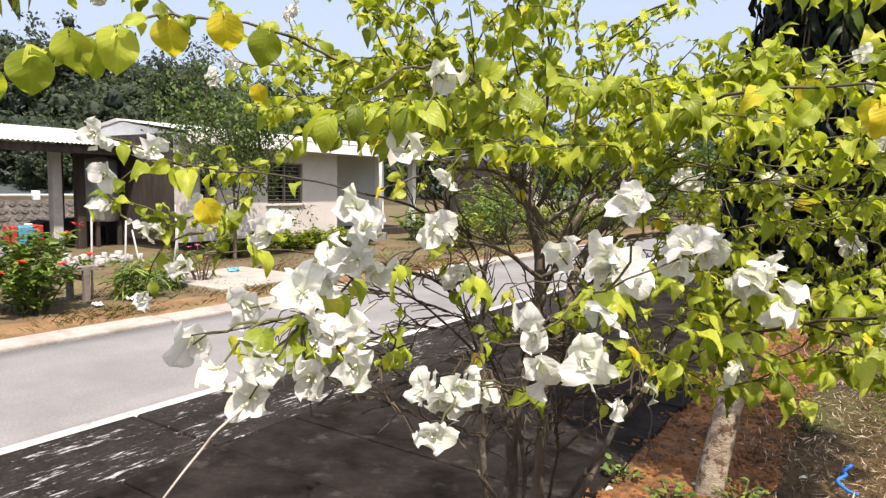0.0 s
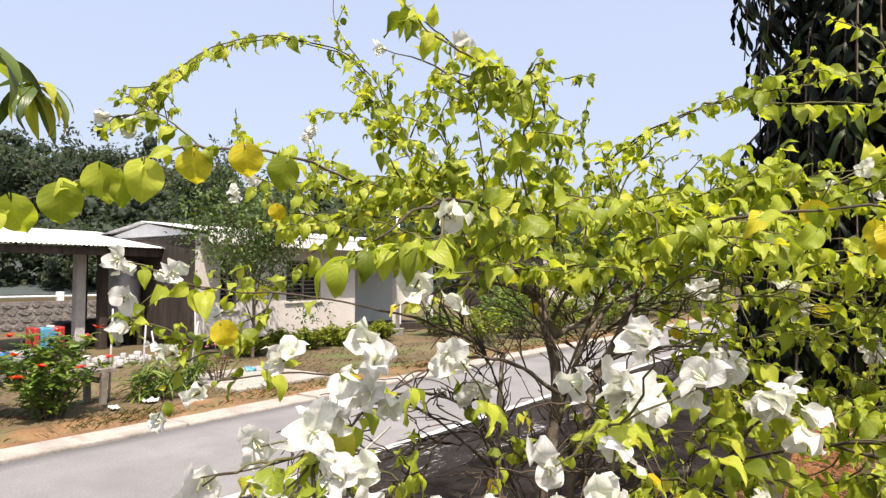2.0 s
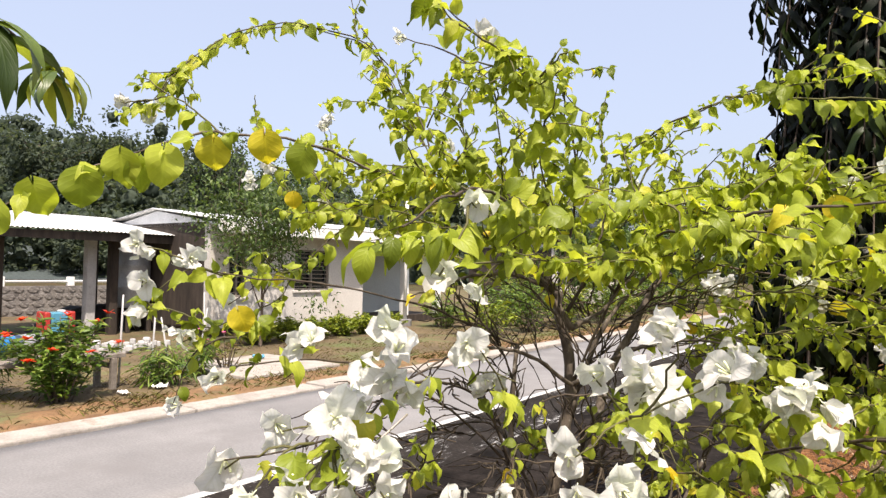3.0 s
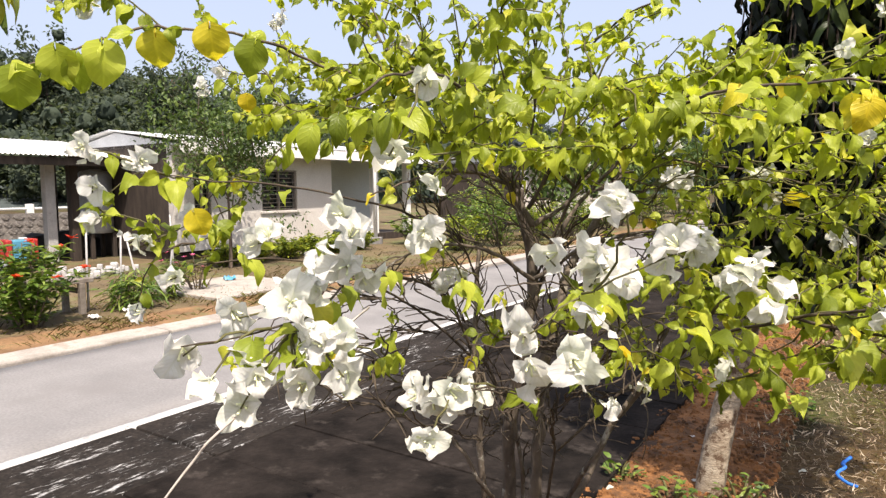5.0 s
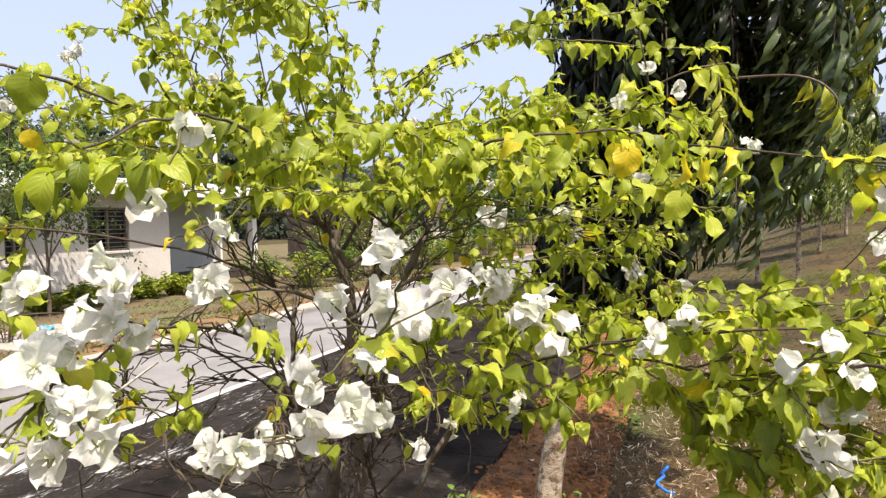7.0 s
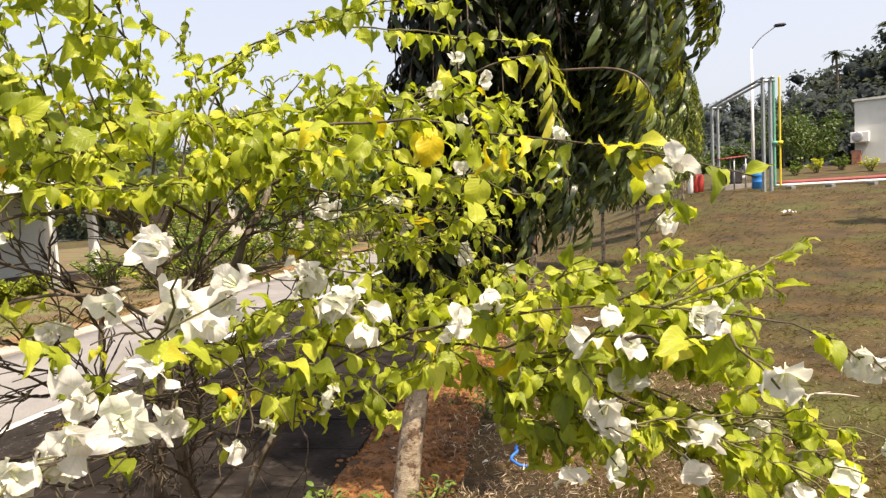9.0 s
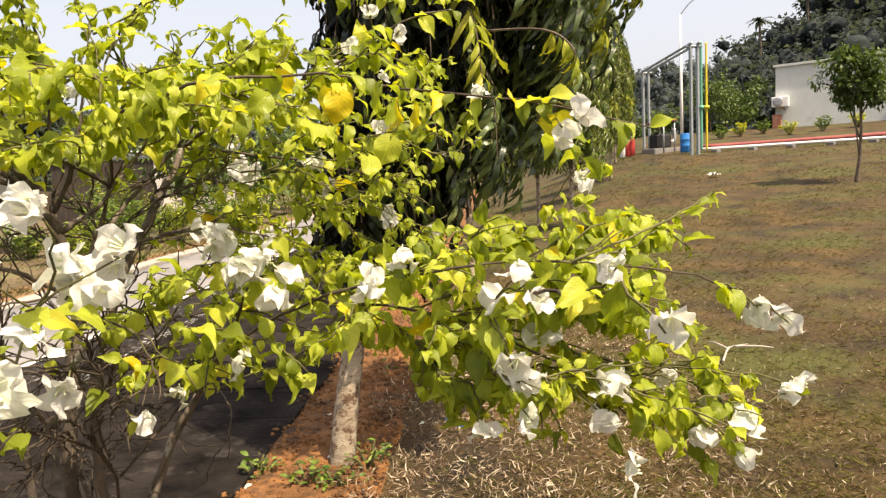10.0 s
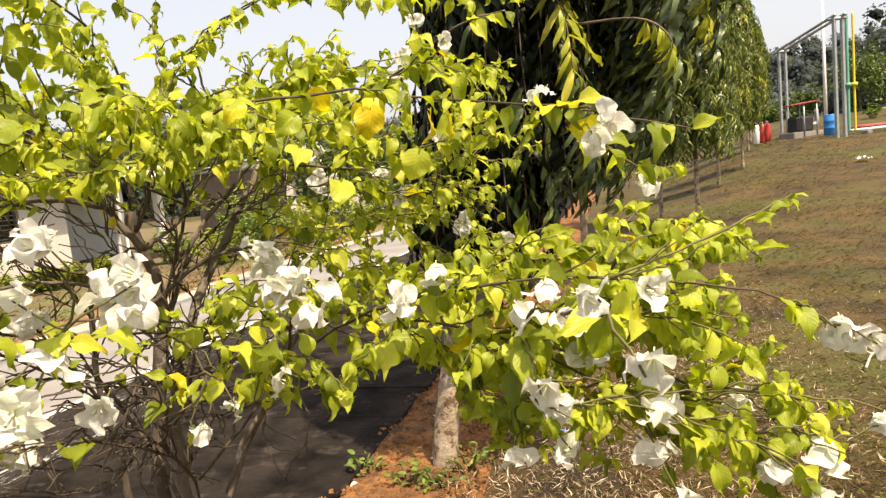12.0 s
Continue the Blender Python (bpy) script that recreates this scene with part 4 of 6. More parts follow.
    for k in range(24):
        s = k / 23
        at = np.array([-0.105 + 0.095 * s, 0.60 + 0.10 * s, 1.556 + 0.045 * s - 0.02 * s * s]) + nrng.normal(0, 0.003, 3)
        a = 2.4 * k
        tip = np.array([-0.9 + 0.9 * s + 0.75 * math.cos(a), -0.25 + 0.4 * math.sin(a), 0.15 - 0.7 * rng.random()])
        ob = part("leaf", slim[k % 5], None, bush)
        ob.matrix_basis = matrix(basis(tip, np.array([0.1, -0.5, 1.0]) + nrng.normal(0, 0.25, 3)), at - origin, rng.uniform(0.45, 0.85))
    for x, y, z, size, yellow in big + more_big:
        loose = 0.22 if x < -0.3 else 0.7
        tip = DOWN + nrng.normal(0, loose, 3)
        face = np.array([0.2, -0.95, 0.3]) + nrng.normal(0, loose, 3)
        ob = part("leaf", (broad_yellow if yellow else broad_mesh)[rng.randrange(4)], None, bush, "yellowed leaf" if yellow else "")
        ob.matrix_basis = matrix(basis(tip, face), np.array([x, y, z]) - origin, size * (0.88 if x < -0.3 else 1.0))
    # the leaves nearest to the walking line are pieces of their own, the rest are gathered
    placed.sort(key=lambda c: float(np.hypot(c[0][0] - 0.2, c[0][1])))
    rest, autumn = Geo(), Geo()
    for k, (base, turn, size) in enumerate(placed):
        old = rng.random() < 0.012
        if k < 270:
            ob = part("leaf", (yellow_mesh if old else leaf_mesh)[rng.randrange(3 if old else 6)], None, bush, "yellowed leaf" if old else "")
            ob.matrix_basis = matrix(turn, base - origin, size)
        else:
            v, f, uv = shapes[rng.randrange(6)]
            (autumn if old else rest).add((v * size) @ turn.T + base - origin, f, uv)
    tagged(part("leaves", rest, M_LEAF, bush), kind="stuff")
    tagged(part("yellow_leaves", autumn, M_YELLOW, bush, "scattered yellowed leaves"), kind="stuff")

    # flowers: three papery bracts round three small tubes
    bracts = []
    for k in range(8):
        v, f, uv = blade(nrng, 0.040, 0.0365 * rng.uniform(0.9, 1.1), 0.47, rng.uniform(0.0, 0.34), rng.uniform(-0.9, 0.9), rng.uniform(0.004, 0.011), 9, rng.uniform(-0.4, 0.4), 4, 0.50)
        bracts.append(Geo().add(v, f, uv).mesh("bract", M_BRACT))
    g = Geo()
    tube(g, [(0, 0, 0), (0, -0.005, 0.001), (0, -0.010, 0.003)], [0.0009, 0.0008], 4)
    for k in range(3):
        a = 2.1 * k
        tube(g, [(0, 0, 0), (0.004 * math.cos(a), 0.008, 0.004 * math.sin(a)), (0.007 * math.cos(a), 0.019, 0.007 * math.sin(a))], [0.0008, 0.0013, 0.0018], 5)
    core = g.mesh("flower", M_STAMEN)
    for x, y, z, count in flower_at:
        centre = np.array([x, y, z])
        spread = 0.0 if count == 1 else 0.014 + 0.0030 * count
        for k in range(count):
            off = nrng.normal(0, 1, 3)
            off /= np.linalg.norm(off)
            axis = off * 0.8 + np.array([0.05, -0.55, -0.25]) + nrng.normal(0, 0.40, 3)
            ob = part("flower", core, None, bush)
            ob.matrix_basis = matrix(basis(axis, UP + nrng.normal(0, 0.5, 3)), centre + off * spread - axis / np.linalg.norm(axis) * 0.015 - origin, nrng.uniform(0.72, 0.94) * (0.8 if y < 0.45 or z > 1.58 else 1.2 if count > 3 and y > 0.8 else 1.0))
            spin = rng.uniform(0, 6.28)
            for j in range(3):
                a = spin + 2.094 * j + rng.uniform(-0.3, 0.3)
                open_by = rng.uniform(0.40, 1.30)
                away = np.array([math.cos(a), 0, math.sin(a)])
                b = part("bract", bracts[rng.randrange(8)], None, ob)
                b.matrix_basis = matrix(basis(np.array([0, math.cos(open_by), 0]) + away * math.sin(open_by), -away * math.cos(open_by) + np.array([0, math.sin(open_by), 0])), np.zeros(3), rng.uniform(0.85, 1.1))
    return bush


bougainvillea()

# ---- weeping asoka trees in a row, and other trees ----
def asoka(at, tall, reach, low, branches, leaf, seed, mat, lean=(0, 0), trunk_r=0.06, wash=True, label="", new_shoots=0, rows=4, fronds=(), group="row of weeping asoka trees", spine=None, spread=(0.75, 0.9, 1.0, 0.8, 0.3)):
    """A slim trunk, limewashed low down, and tiers of hanging boughs with long wavy leaves."""
    rng = np.random.default_rng(seed)
    tree = thing("asoka_tree", label or "slim weeping asoka tree with hanging glossy leaves and pale trunk", "tree", at, group)
    g = Geo()
    top = np.array([lean[0] * tall, lean[1] * tall, tall])
    line = spline(spine or [(0, 0, -0.08), top * 0.3 + (0.02, 0.01, 0), top * 0.6, top], 8)
    split = int(np.searchsorted(line[:, 2], min(0.5 * tall, 1.1)))
    r = np.linspace(trunk_r, trunk_r * 0.35, len(line))
    r[0] *= 1.25
    tube(g, line[:split + 1], r[:split + 1] * (1 + rng.normal(0, 0.03, split + 1)), 12)
    part("trunk", g, M_LIMEWASH if wash else M_TRUNK, tree, "limewashed lower trunk" if wash else "")
    g = Geo()
    tube(g, line[split:], r[split:], 8)
    part("upper_trunk", g, M_TRUNK, tree)
    boughs, crown, fresh, bright = Geo(), Geo(), Geo(), Geo()
    shapes = [blade(rng, 1.0, rng.uniform(0.125, 0.175), 0.42, rng.uniform(0.15, 0.45), c, 0.075, rows + 1, rng.uniform(-0.4, 0.4), 1, 0.7) for c in (0.7, 1.0, 1.4, 1.8, 1.2, 0.9)]
    for k in range(branches):
        h = low + (tall - low) * ((k + rng.uniform(0, 1)) / branches)
        wide = reach * float(np.interp(h - low, (0, 0.35, 0.9, 0.75 * (tall - low), tall - low), spread))
        out = wide * rng.uniform(0.35, 1.0)
        a = k * 2.399 + rng.uniform(-0.4, 0.4)
        d = np.array([math.cos(a), math.sin(a), 0])
        foot = np.array([np.interp(h, line[:, 2], line[:, 0]), np.interp(h, line[:, 2], line[:, 1]), h])
        drop = rng.uniform(0.2, 0.6) * min(1.0, reach / 0.6)
        path = spline([foot, foot + d * out * 0.5 + UP * 0.10, foot + d * out * 0.92 - UP * 0.05, foot + d * out * 1.04 - UP * (0.1 + drop)], 5)
        path[:, 2] = np.maximum(path[:, 2], low - 0.3)
        tube(boughs, path, [0.010, 0.003], 3)
        way = np.gradient(path, axis=0)
        young = rng.random() < new_shoots
        # some boughs on the right and front get the leaf with painted sunlight
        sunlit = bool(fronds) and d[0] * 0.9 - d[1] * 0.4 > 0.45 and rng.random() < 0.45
        n = int(leaf[1])
        for j in range(n):
            s = 0.15 + 0.85 * (j + rng.uniform(-0.3, 0.3)) / n
            i = min(max(int(s * (len(path) - 1)), 0), len(path) - 1)
            w = way[i] / (np.linalg.norm(way[i]) + 1e-6)
            side = np.cross(w, d * 0.6 + UP)
            side = side / (np.linalg.norm(side) + 1e-6) * (1 if j % 2 else -1)
            tip = w * rng.uniform(0.1, 0.5) + side * rng.uniform(0.35, 0.8) + DOWN * rng.uniform(0.2, 0.9) + d * 0.2 + rng.normal(0, 0.15, 3)
            face = d * 0.75 + UP * 0.7 + rng.normal(0, 0.25, 3)
            v, f, uv = shapes[rng.integers(6)]
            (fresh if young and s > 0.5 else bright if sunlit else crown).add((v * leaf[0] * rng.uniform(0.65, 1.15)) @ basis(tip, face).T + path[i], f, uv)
    # hanging fronds on the sunny side: pale stalk, two ranks of long sun-tinted leaves
    for end, length, young in fronds:
        end = np.array(end) - np.array(at)
        d = end * (1, 1, 0) - np.array([np.interp(end[2], line[:, 2], line[:, 0]), np.interp(end[2], line[:, 2], line[:, 1]), 0])
        d /= np.linalg.norm(d)
        path = spline([end - d * 0.45 + UP * 0.10, end - d * 0.10 + UP * 0.04, end + d * 0.04 - UP * 0.35 * length, end + d * 0.05 - UP * length], 5)
        tube(boughs, path, [0.006, 0.002], 4)
        n = int(length / (0.009 if young else 0.019))
        for j in range(n):
            s = 0.42 + 0.58 * (j + rng.uniform(-0.2, 0.2)) / n
            p = path[min(int(s * (len(path) - 1)), len(path) - 1)]
            side = np.cross(d, UP) * (1 if j % 2 else -1)
            tip = side * rng.uniform(0.2, 0.7) * (0.5 if young else 1.0) + d * rng.uniform(-0.1, 0.4) + DOWN * (rng.uniform(0.6, 1.2) if young else rng.uniform(0.15, 1.1)) + rng.normal(0, 0.15, 3)
            v, f, uv = shapes[2 + rng.integers(2)]
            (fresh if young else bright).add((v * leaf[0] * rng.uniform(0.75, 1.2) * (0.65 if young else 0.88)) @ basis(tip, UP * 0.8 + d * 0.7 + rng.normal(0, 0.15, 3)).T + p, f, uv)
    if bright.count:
        tagged(part("fronds", bright, M_FROND, tree, "hanging fronds with sunlight put into their leaf colour"), kind="stuff")
    tagged(part("branchwork", boughs, M_TRUNK, tree), kind="stuff")
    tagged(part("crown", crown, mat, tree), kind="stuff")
    if fresh.count:
        tagged(part("new_leaves", fresh, M_ASOKA_NEW, tree, "pale yellow-green new leaves"), kind="stuff")
    return tree


def on_ground(x, y):
    return (x, y, rise(x, y) - 0.05)


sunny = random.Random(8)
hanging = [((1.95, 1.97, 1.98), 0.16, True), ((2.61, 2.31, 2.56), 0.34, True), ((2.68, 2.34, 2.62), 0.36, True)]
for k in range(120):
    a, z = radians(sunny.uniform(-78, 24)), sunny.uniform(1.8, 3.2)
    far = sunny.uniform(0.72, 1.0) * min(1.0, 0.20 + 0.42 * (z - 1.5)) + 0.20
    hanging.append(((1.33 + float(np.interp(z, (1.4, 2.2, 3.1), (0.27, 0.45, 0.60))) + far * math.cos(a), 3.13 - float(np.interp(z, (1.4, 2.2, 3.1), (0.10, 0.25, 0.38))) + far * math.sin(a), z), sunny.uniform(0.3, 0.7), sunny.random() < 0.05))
asoka((1.33, 3.13, -0.02), 4.4, 0.78, 1.35, 520, (0.185, 34), 1, M_ASOKA_SHADE, fronds=hanging, trunk_r=0.072, label="tall weeping asoka tree with dark glossy hanging leaves and limewashed trunk", new_shoots=0.01, rows=6,
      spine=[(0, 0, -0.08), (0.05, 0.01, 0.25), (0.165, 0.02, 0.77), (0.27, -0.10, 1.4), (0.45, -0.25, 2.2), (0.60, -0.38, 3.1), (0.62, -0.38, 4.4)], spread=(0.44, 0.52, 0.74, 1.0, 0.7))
for k, (x, y, tall) in enumerate(((4.95, 7.5, 4.6), (9.47, 10.58, 5.4), (9.7, 12.0, 5.0), (13.77, 14.69, 5.6), (16.2, 16.3, 5.5), (19.5, 19.4, 5.6), (23.0, 22.8, 5.6))):
    asoka(on_ground(x, y), tall, 0.95, 1.6, 420, (0.22 if k else 0.19, 30), 20 + k, M_ROWTREE, (0, 0), 0.05, rows=2, new_shoots=0.06)
def drooping_tree():
    """A young tree beside the walk; sprays of long leaves hang from its bough ends."""
    rng = np.random.default_rng(60)
    t = thing("young_mango_tree", "young tree with sprays of long drooping green leaves", "tree", (-1.05, 0.35, -0.05))
    g = Geo()
    tube(g, spline([(0, 0, -0.05), (0.03, 0.0, 0.9), (0.0, 0.03, 1.8), (0.02, 0.0, 2.5)], 8), [0.04, 0.02], 8)
    part("trunk", g, M_TRUNK, t)
    sprays = [(0.17, 0.77, 2.03), (0.02, 0.80, 2.04), (-0.15, 1.45, 2.15), (-0.35, 0.7, 2.3), (-0.5, 0.1, 2.2), (-0.2, -0.5, 2.4), (0.05, 0.05, 2.6), (-0.30, 0.6, 2.0)]
    shapes = [blade(rng, 1.0, 0.22, 0.45, 0.3, c, 0.03, 10, rng.uniform(-0.3, 0.3), 2, 0.7) for c in (1.5, 1.9, 2.2, 1.7)]
    leaves = [Geo().add(*s).mesh("leaf", M_ASOKA_LIT) for s in shapes] + [Geo().add(*s).mesh("leaf", M_ASOKA_NEW) for s in shapes[:2]]
    for end in sprays:
        end = np.array(end)
        g = Geo()
        tube(g, spline([(0.01, 0, 1.7 if end[2] < 2.3 else 2.0), tuple(end * (0.5, 0.5, 1.0) + UP * 0.02), tuple(end)], 8), [0.012, 0.004], 6)
        bough = part("bough", g, M_TWIG, t)
        for k in range(15):
            a = k * 2.4
            tip = np.array([math.cos(a), math.sin(a), rng.uniform(-0.5, 0.5)])
            ob = part("leaf", leaves[rng.integers(6)], None, bough)
            ob.matrix_basis = matrix(basis(tip, UP + tip * 0.2 + rng.normal(0, 0.2, 3)), end - UP * 0.012 * (k % 4), rng.uniform(0.13, 0.20))


drooping_tree()


def leafy_tree(name, at, tall, crown, count, leaf, seed, mat, label, category="tree", trunk_r=0.05, limbs=7, group=""):
    """A tapered trunk with forking limbs; leaves gather in uneven clumps at their ends. crown: (centre height, radius, half height)."""
    rng = np.random.default_rng(seed)
    tree = thing(name, label, category, at, group)
    g = Geo()
    trunk = spline([(0, 0, -0.08), (rng.normal(0, 0.008) * tall, rng.normal(0, 0.008) * tall, tall * 0.3), (rng.normal(0, 0.015) * tall, rng.normal(0, 0.015) * tall, tall * 0.85)], 8)
    tube(g, trunk, [trunk_r, trunk_r * 0.3], 8)
    part("trunk", g, M_TRUNK, tree)
    wood, leaves = Geo(), Geo()
    shapes = [blade(rng, 1.0, 0.5, 0.42, 0.25, 0.4, 0.02, 2, 0.2, 1) for _ in range(4)]
    ends = []
    for k in range(limbs):
        foot = trunk[int(len(trunk) * rng.uniform(0.35, 0.95))]
        a = k * 2.4 + rng.uniform(-0.4, 0.4)
        end = np.array([math.cos(a) * crown[1] * rng.uniform(0.4, 0.95), math.sin(a) * crown[1] * rng.uniform(0.4, 0.95), crown[0] + crown[2] * rng.uniform(-0.7, 0.9)])
        path = spline([foot, (foot + end) / 2 + UP * 0.08 * tall * rng.uniform(0, 1), end], 6)
        tube(wood, path, [trunk_r * 0.4, trunk_r * 0.08], 5)
        ends += [path[-1], path[-4], path[-7]]
        for _ in range(2):
            e2 = end + rng.normal(0, 0.33, 3) * crown[1]
            tube(wood, spline([path[6], (path[6] + e2) / 2 + UP * 0.03 * tall, e2], 4), [trunk_r * 0.2, trunk_r * 0.05], 4)
            ends.append(e2)
    for k in range(count):
        c = ends[rng.integers(len(ends))]
        d = rng.normal(0, 1, 3)
        d *= crown[1] * 0.42 * rng.uniform(0, 1) ** 0.5 / np.linalg.norm(d)
        d[2] *= min(1.0, crown[2] / crown[1])
        tip = d * 1.0 / crown[1] + rng.normal(0, 0.6, 3) + DOWN * 0.3
        v, f, uv = shapes[rng.integers(4)]
        leaves.add((v * leaf * rng.uniform(0.6, 1.3)) @ basis(tip, UP + rng.normal(0, 0.6, 3)).T + c + d, f, uv)
    tagged(part("branchwork", wood, M_TRUNK, tree), kind="stuff")
    tagged(part("crown", leaves, mat, tree), kind="stuff")
    return tree


x, y = 17.3, 9.0
leafy_tree("young_tree", on_ground(x, y), 3.3, (2.5, 0.60, 0.78), 3000, 0.14, 3, M_TREE, "small round-headed tree with dark leaves on the lawn", trunk_r=0.055, limbs=12)


def hill(name, label, az0, az1, near, far, tops, trees, size, seed, base=0.0, mat=None):
    """A wooded ridge: rising ground with a dense cover of crowns. tops: elevation angles of the skyline at even steps of azimuth."""
    rng = np.random.default_rng(seed)
    n = 40
    g = Geo()
    v = []
    for i in range(n + 1):
        az = radians(az0 + (az1 - az0) * i / n)
        el = float(np.interp(i / n, np.linspace(0, 1, len(tops)), tops))
        for j in range(9):
            s = j / 8
            r = near + (far - near) * s
            z = base + (1.5 + r * math.tan(radians(el)) - size * 0.55 - base) * (s ** 1.15) if el > 0 else base
            v.append((r * math.sin(az), r * math.cos(az), max(z, base - 1)))
    g.add(v, [(i * 9 + j, i * 9 + j + 1, (i + 1) * 9 + j + 1, (i + 1) * 9 + j) for i in range(n) for j in range(8)])
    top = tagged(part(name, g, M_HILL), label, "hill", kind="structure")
    v = np.array(v).reshape(n + 1, 9, 3)
    crowns = Geo()
    bm = bmesh.new()
    bmesh.ops.create_icosphere(bm, subdivisions=2, radius=1.0)
    lump = (np.array([q.co[:] for q in bm.verts]), [tuple(q.index for q in face.verts) for face in bm.faces])
    bm.free()
    kite = (np.array([(0, 0, 0), (0.38, 0.45, 0.10), (0, 1, -0.12), (-0.38, 0.45, 0.10)]), [(0, 1, 2, 3)], np.array([(0.5, 0), (1, 0.5), (0.5, 1), (0, 0.5)]))
    for _ in range(trees):
        i, s = rng.uniform(0, n - 0.01), rng.uniform(0, 1) ** 0.8 * 7.99
        c = v[int(i), int(s)] * (1 - (i % 1)) + v[int(i) + 1, int(s)] * (i % 1)
        c = c + (v[int(i), int(s) + 1] - v[int(i), int(s)]) * (s % 1)
        big = size * rng.uniform(0.5, 1.25)
        clumps, each = 8, 64
        q = np.repeat(rng.normal(0, 0.28, (clumps, 3)) * big + UP * big * 0.40, each, 0)
        d = rng.normal(0, 1, (clumps * each, 3))
        d /= np.linalg.norm(d, axis=1)[:, None]
        scatter(crowns, kite, d + rng.normal(0, 0.7, d.shape) + DOWN * 0.4, d + UP * 0.5, big * rng.uniform(0.055, 0.12, len(d)), c + q + d * big * 0.22 * rng.uniform(0.75, 1.1, (len(d), 1)))
        for m in q[::each]:
            core = lump[0] * (1 + rng.normal(0, 0.16, (len(lump[0]), 1))) * big * 0.135
            crowns.add(core + c + m, lump[1], np.full((len(core), 2), 0.5))
    tagged(part("hillside_wood", crowns, mat or M_WOOD_FAR), "dense trees covering the hillside, haze mixed into their green", "woodland", kind="stuff")


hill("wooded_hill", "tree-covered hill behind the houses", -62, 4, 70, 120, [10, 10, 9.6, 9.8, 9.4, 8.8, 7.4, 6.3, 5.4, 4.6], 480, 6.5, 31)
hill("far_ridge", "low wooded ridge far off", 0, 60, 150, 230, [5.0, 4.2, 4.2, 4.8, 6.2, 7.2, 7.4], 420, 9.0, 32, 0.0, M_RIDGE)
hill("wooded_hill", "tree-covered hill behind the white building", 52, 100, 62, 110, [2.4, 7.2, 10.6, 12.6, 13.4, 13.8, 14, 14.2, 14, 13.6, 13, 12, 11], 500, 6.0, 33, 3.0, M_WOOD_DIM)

for k, (az, r, tall) in enumerate(((-34.1, 86, 13.5), (-30.0, 88, 14.0), (-21.5, 90, 14.5), (-0.5, 96, 11.5), (-42.0, 88, 12.0))):
    a = radians(az)
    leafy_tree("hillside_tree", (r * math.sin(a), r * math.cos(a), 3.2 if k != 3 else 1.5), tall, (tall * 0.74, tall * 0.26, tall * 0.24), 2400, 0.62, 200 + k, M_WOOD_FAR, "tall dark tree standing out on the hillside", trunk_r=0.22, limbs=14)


def palm(az, r, foot, tall):
    """A slim trunk with a mop of arching fronds."""
    rng = np.random.default_rng(int(az * 10))
    a = radians(az)
    p = thing("palm_tree", "slim palm standing above the wooded hillside", "palm tree", (r * math.sin(a), r * math.cos(a), foot), "palms on the hill")
    g = Geo()
    tube(g, spline([(0, 0, -0.5), (0.3, 0, tall * 0.5), (0.1, 0, tall)], 6), [0.22, 0.14], 6)
    part("trunk", g, M_TRUNK, p)
    mesh = Geo().add(*blade(rng, 1.0, 0.28, 0.4, 0.5, 1.3, 0.04, 5, 0.0, 1)).mesh("frond", M_WOOD_DIM)
    for k in range(13):
        b = k * 2.4
        way = np.array([math.cos(b), math.sin(b), rng.uniform(-0.1, 0.9)])
        part("frond", mesh, None, p).matrix_basis = matrix(basis(way, UP), np.array([0.1, 0, tall]), rng.uniform(1.4, 2.0))


for az, r, foot, tall in ((58.93, 100, 14.0, 7.2), (55.77, 90, 9.8, 7.0), (54.34, 84, 6.7, 6.5)):
    palm(az, r, foot, tall)

# ---- the house, shed and yard across the road (in the road's frame: x = v, y = u) ----
def wall_with_openings(geo, u0, u1, z0, z1, v, thick, holes):
    """A wall along u at v, one shell with its openings (ua, ub, za, zb) cut through."""
    us = sorted({u0, u1, *(h[0] for h in holes), *(h[1] for h in holes)})
    zs = sorted({z0, z1, *(h[2] for h in holes), *(h[3] for h in holes)})
    verts, at, faces = [], {}, []

    def vert(i, j, side):
        if (i, j, side) not in at:
            at[i, j, side] = len(verts)
            verts.append((v - thick * side, us[i], zs[j]))
        return at[i, j, side]

    def solid(i, j):
        if not (0 <= i < len(us) - 1 and 0 <= j < len(zs) - 1):
            return False
        u, z = (us[i] + us[i + 1]) / 2, (zs[j] + zs[j + 1]) / 2
        return not any(a < u < b and c < z < d for a, b, c, d in holes)

    for i in range(len(us) - 1):
        for j in range(len(zs) - 1):
            if not solid(i, j):
                continue
            faces.append(tuple(vert(a, b, 0) for a, b in ((i, j), (i + 1, j), (i + 1, j + 1), (i, j + 1))))
            faces.append(tuple(vert(a, b, 1) for a, b in ((i, j), (i, j + 1), (i + 1, j + 1), (i + 1, j))))
            for (di, dj), (p, q) in (((-1, 0), ((i, j + 1), (i, j))), ((1, 0), ((i + 1, j), (i + 1, j + 1))), ((0, -1), ((i, j), (i + 1, j))), ((0, 1), ((i + 1, j + 1), (i, j + 1)))):
                if not solid(i + di, j + dj):
                    faces.append((vert(*q, 0), vert(*p, 0), vert(*p, 1), vert(*q, 1)))
    geo.add(verts, faces)


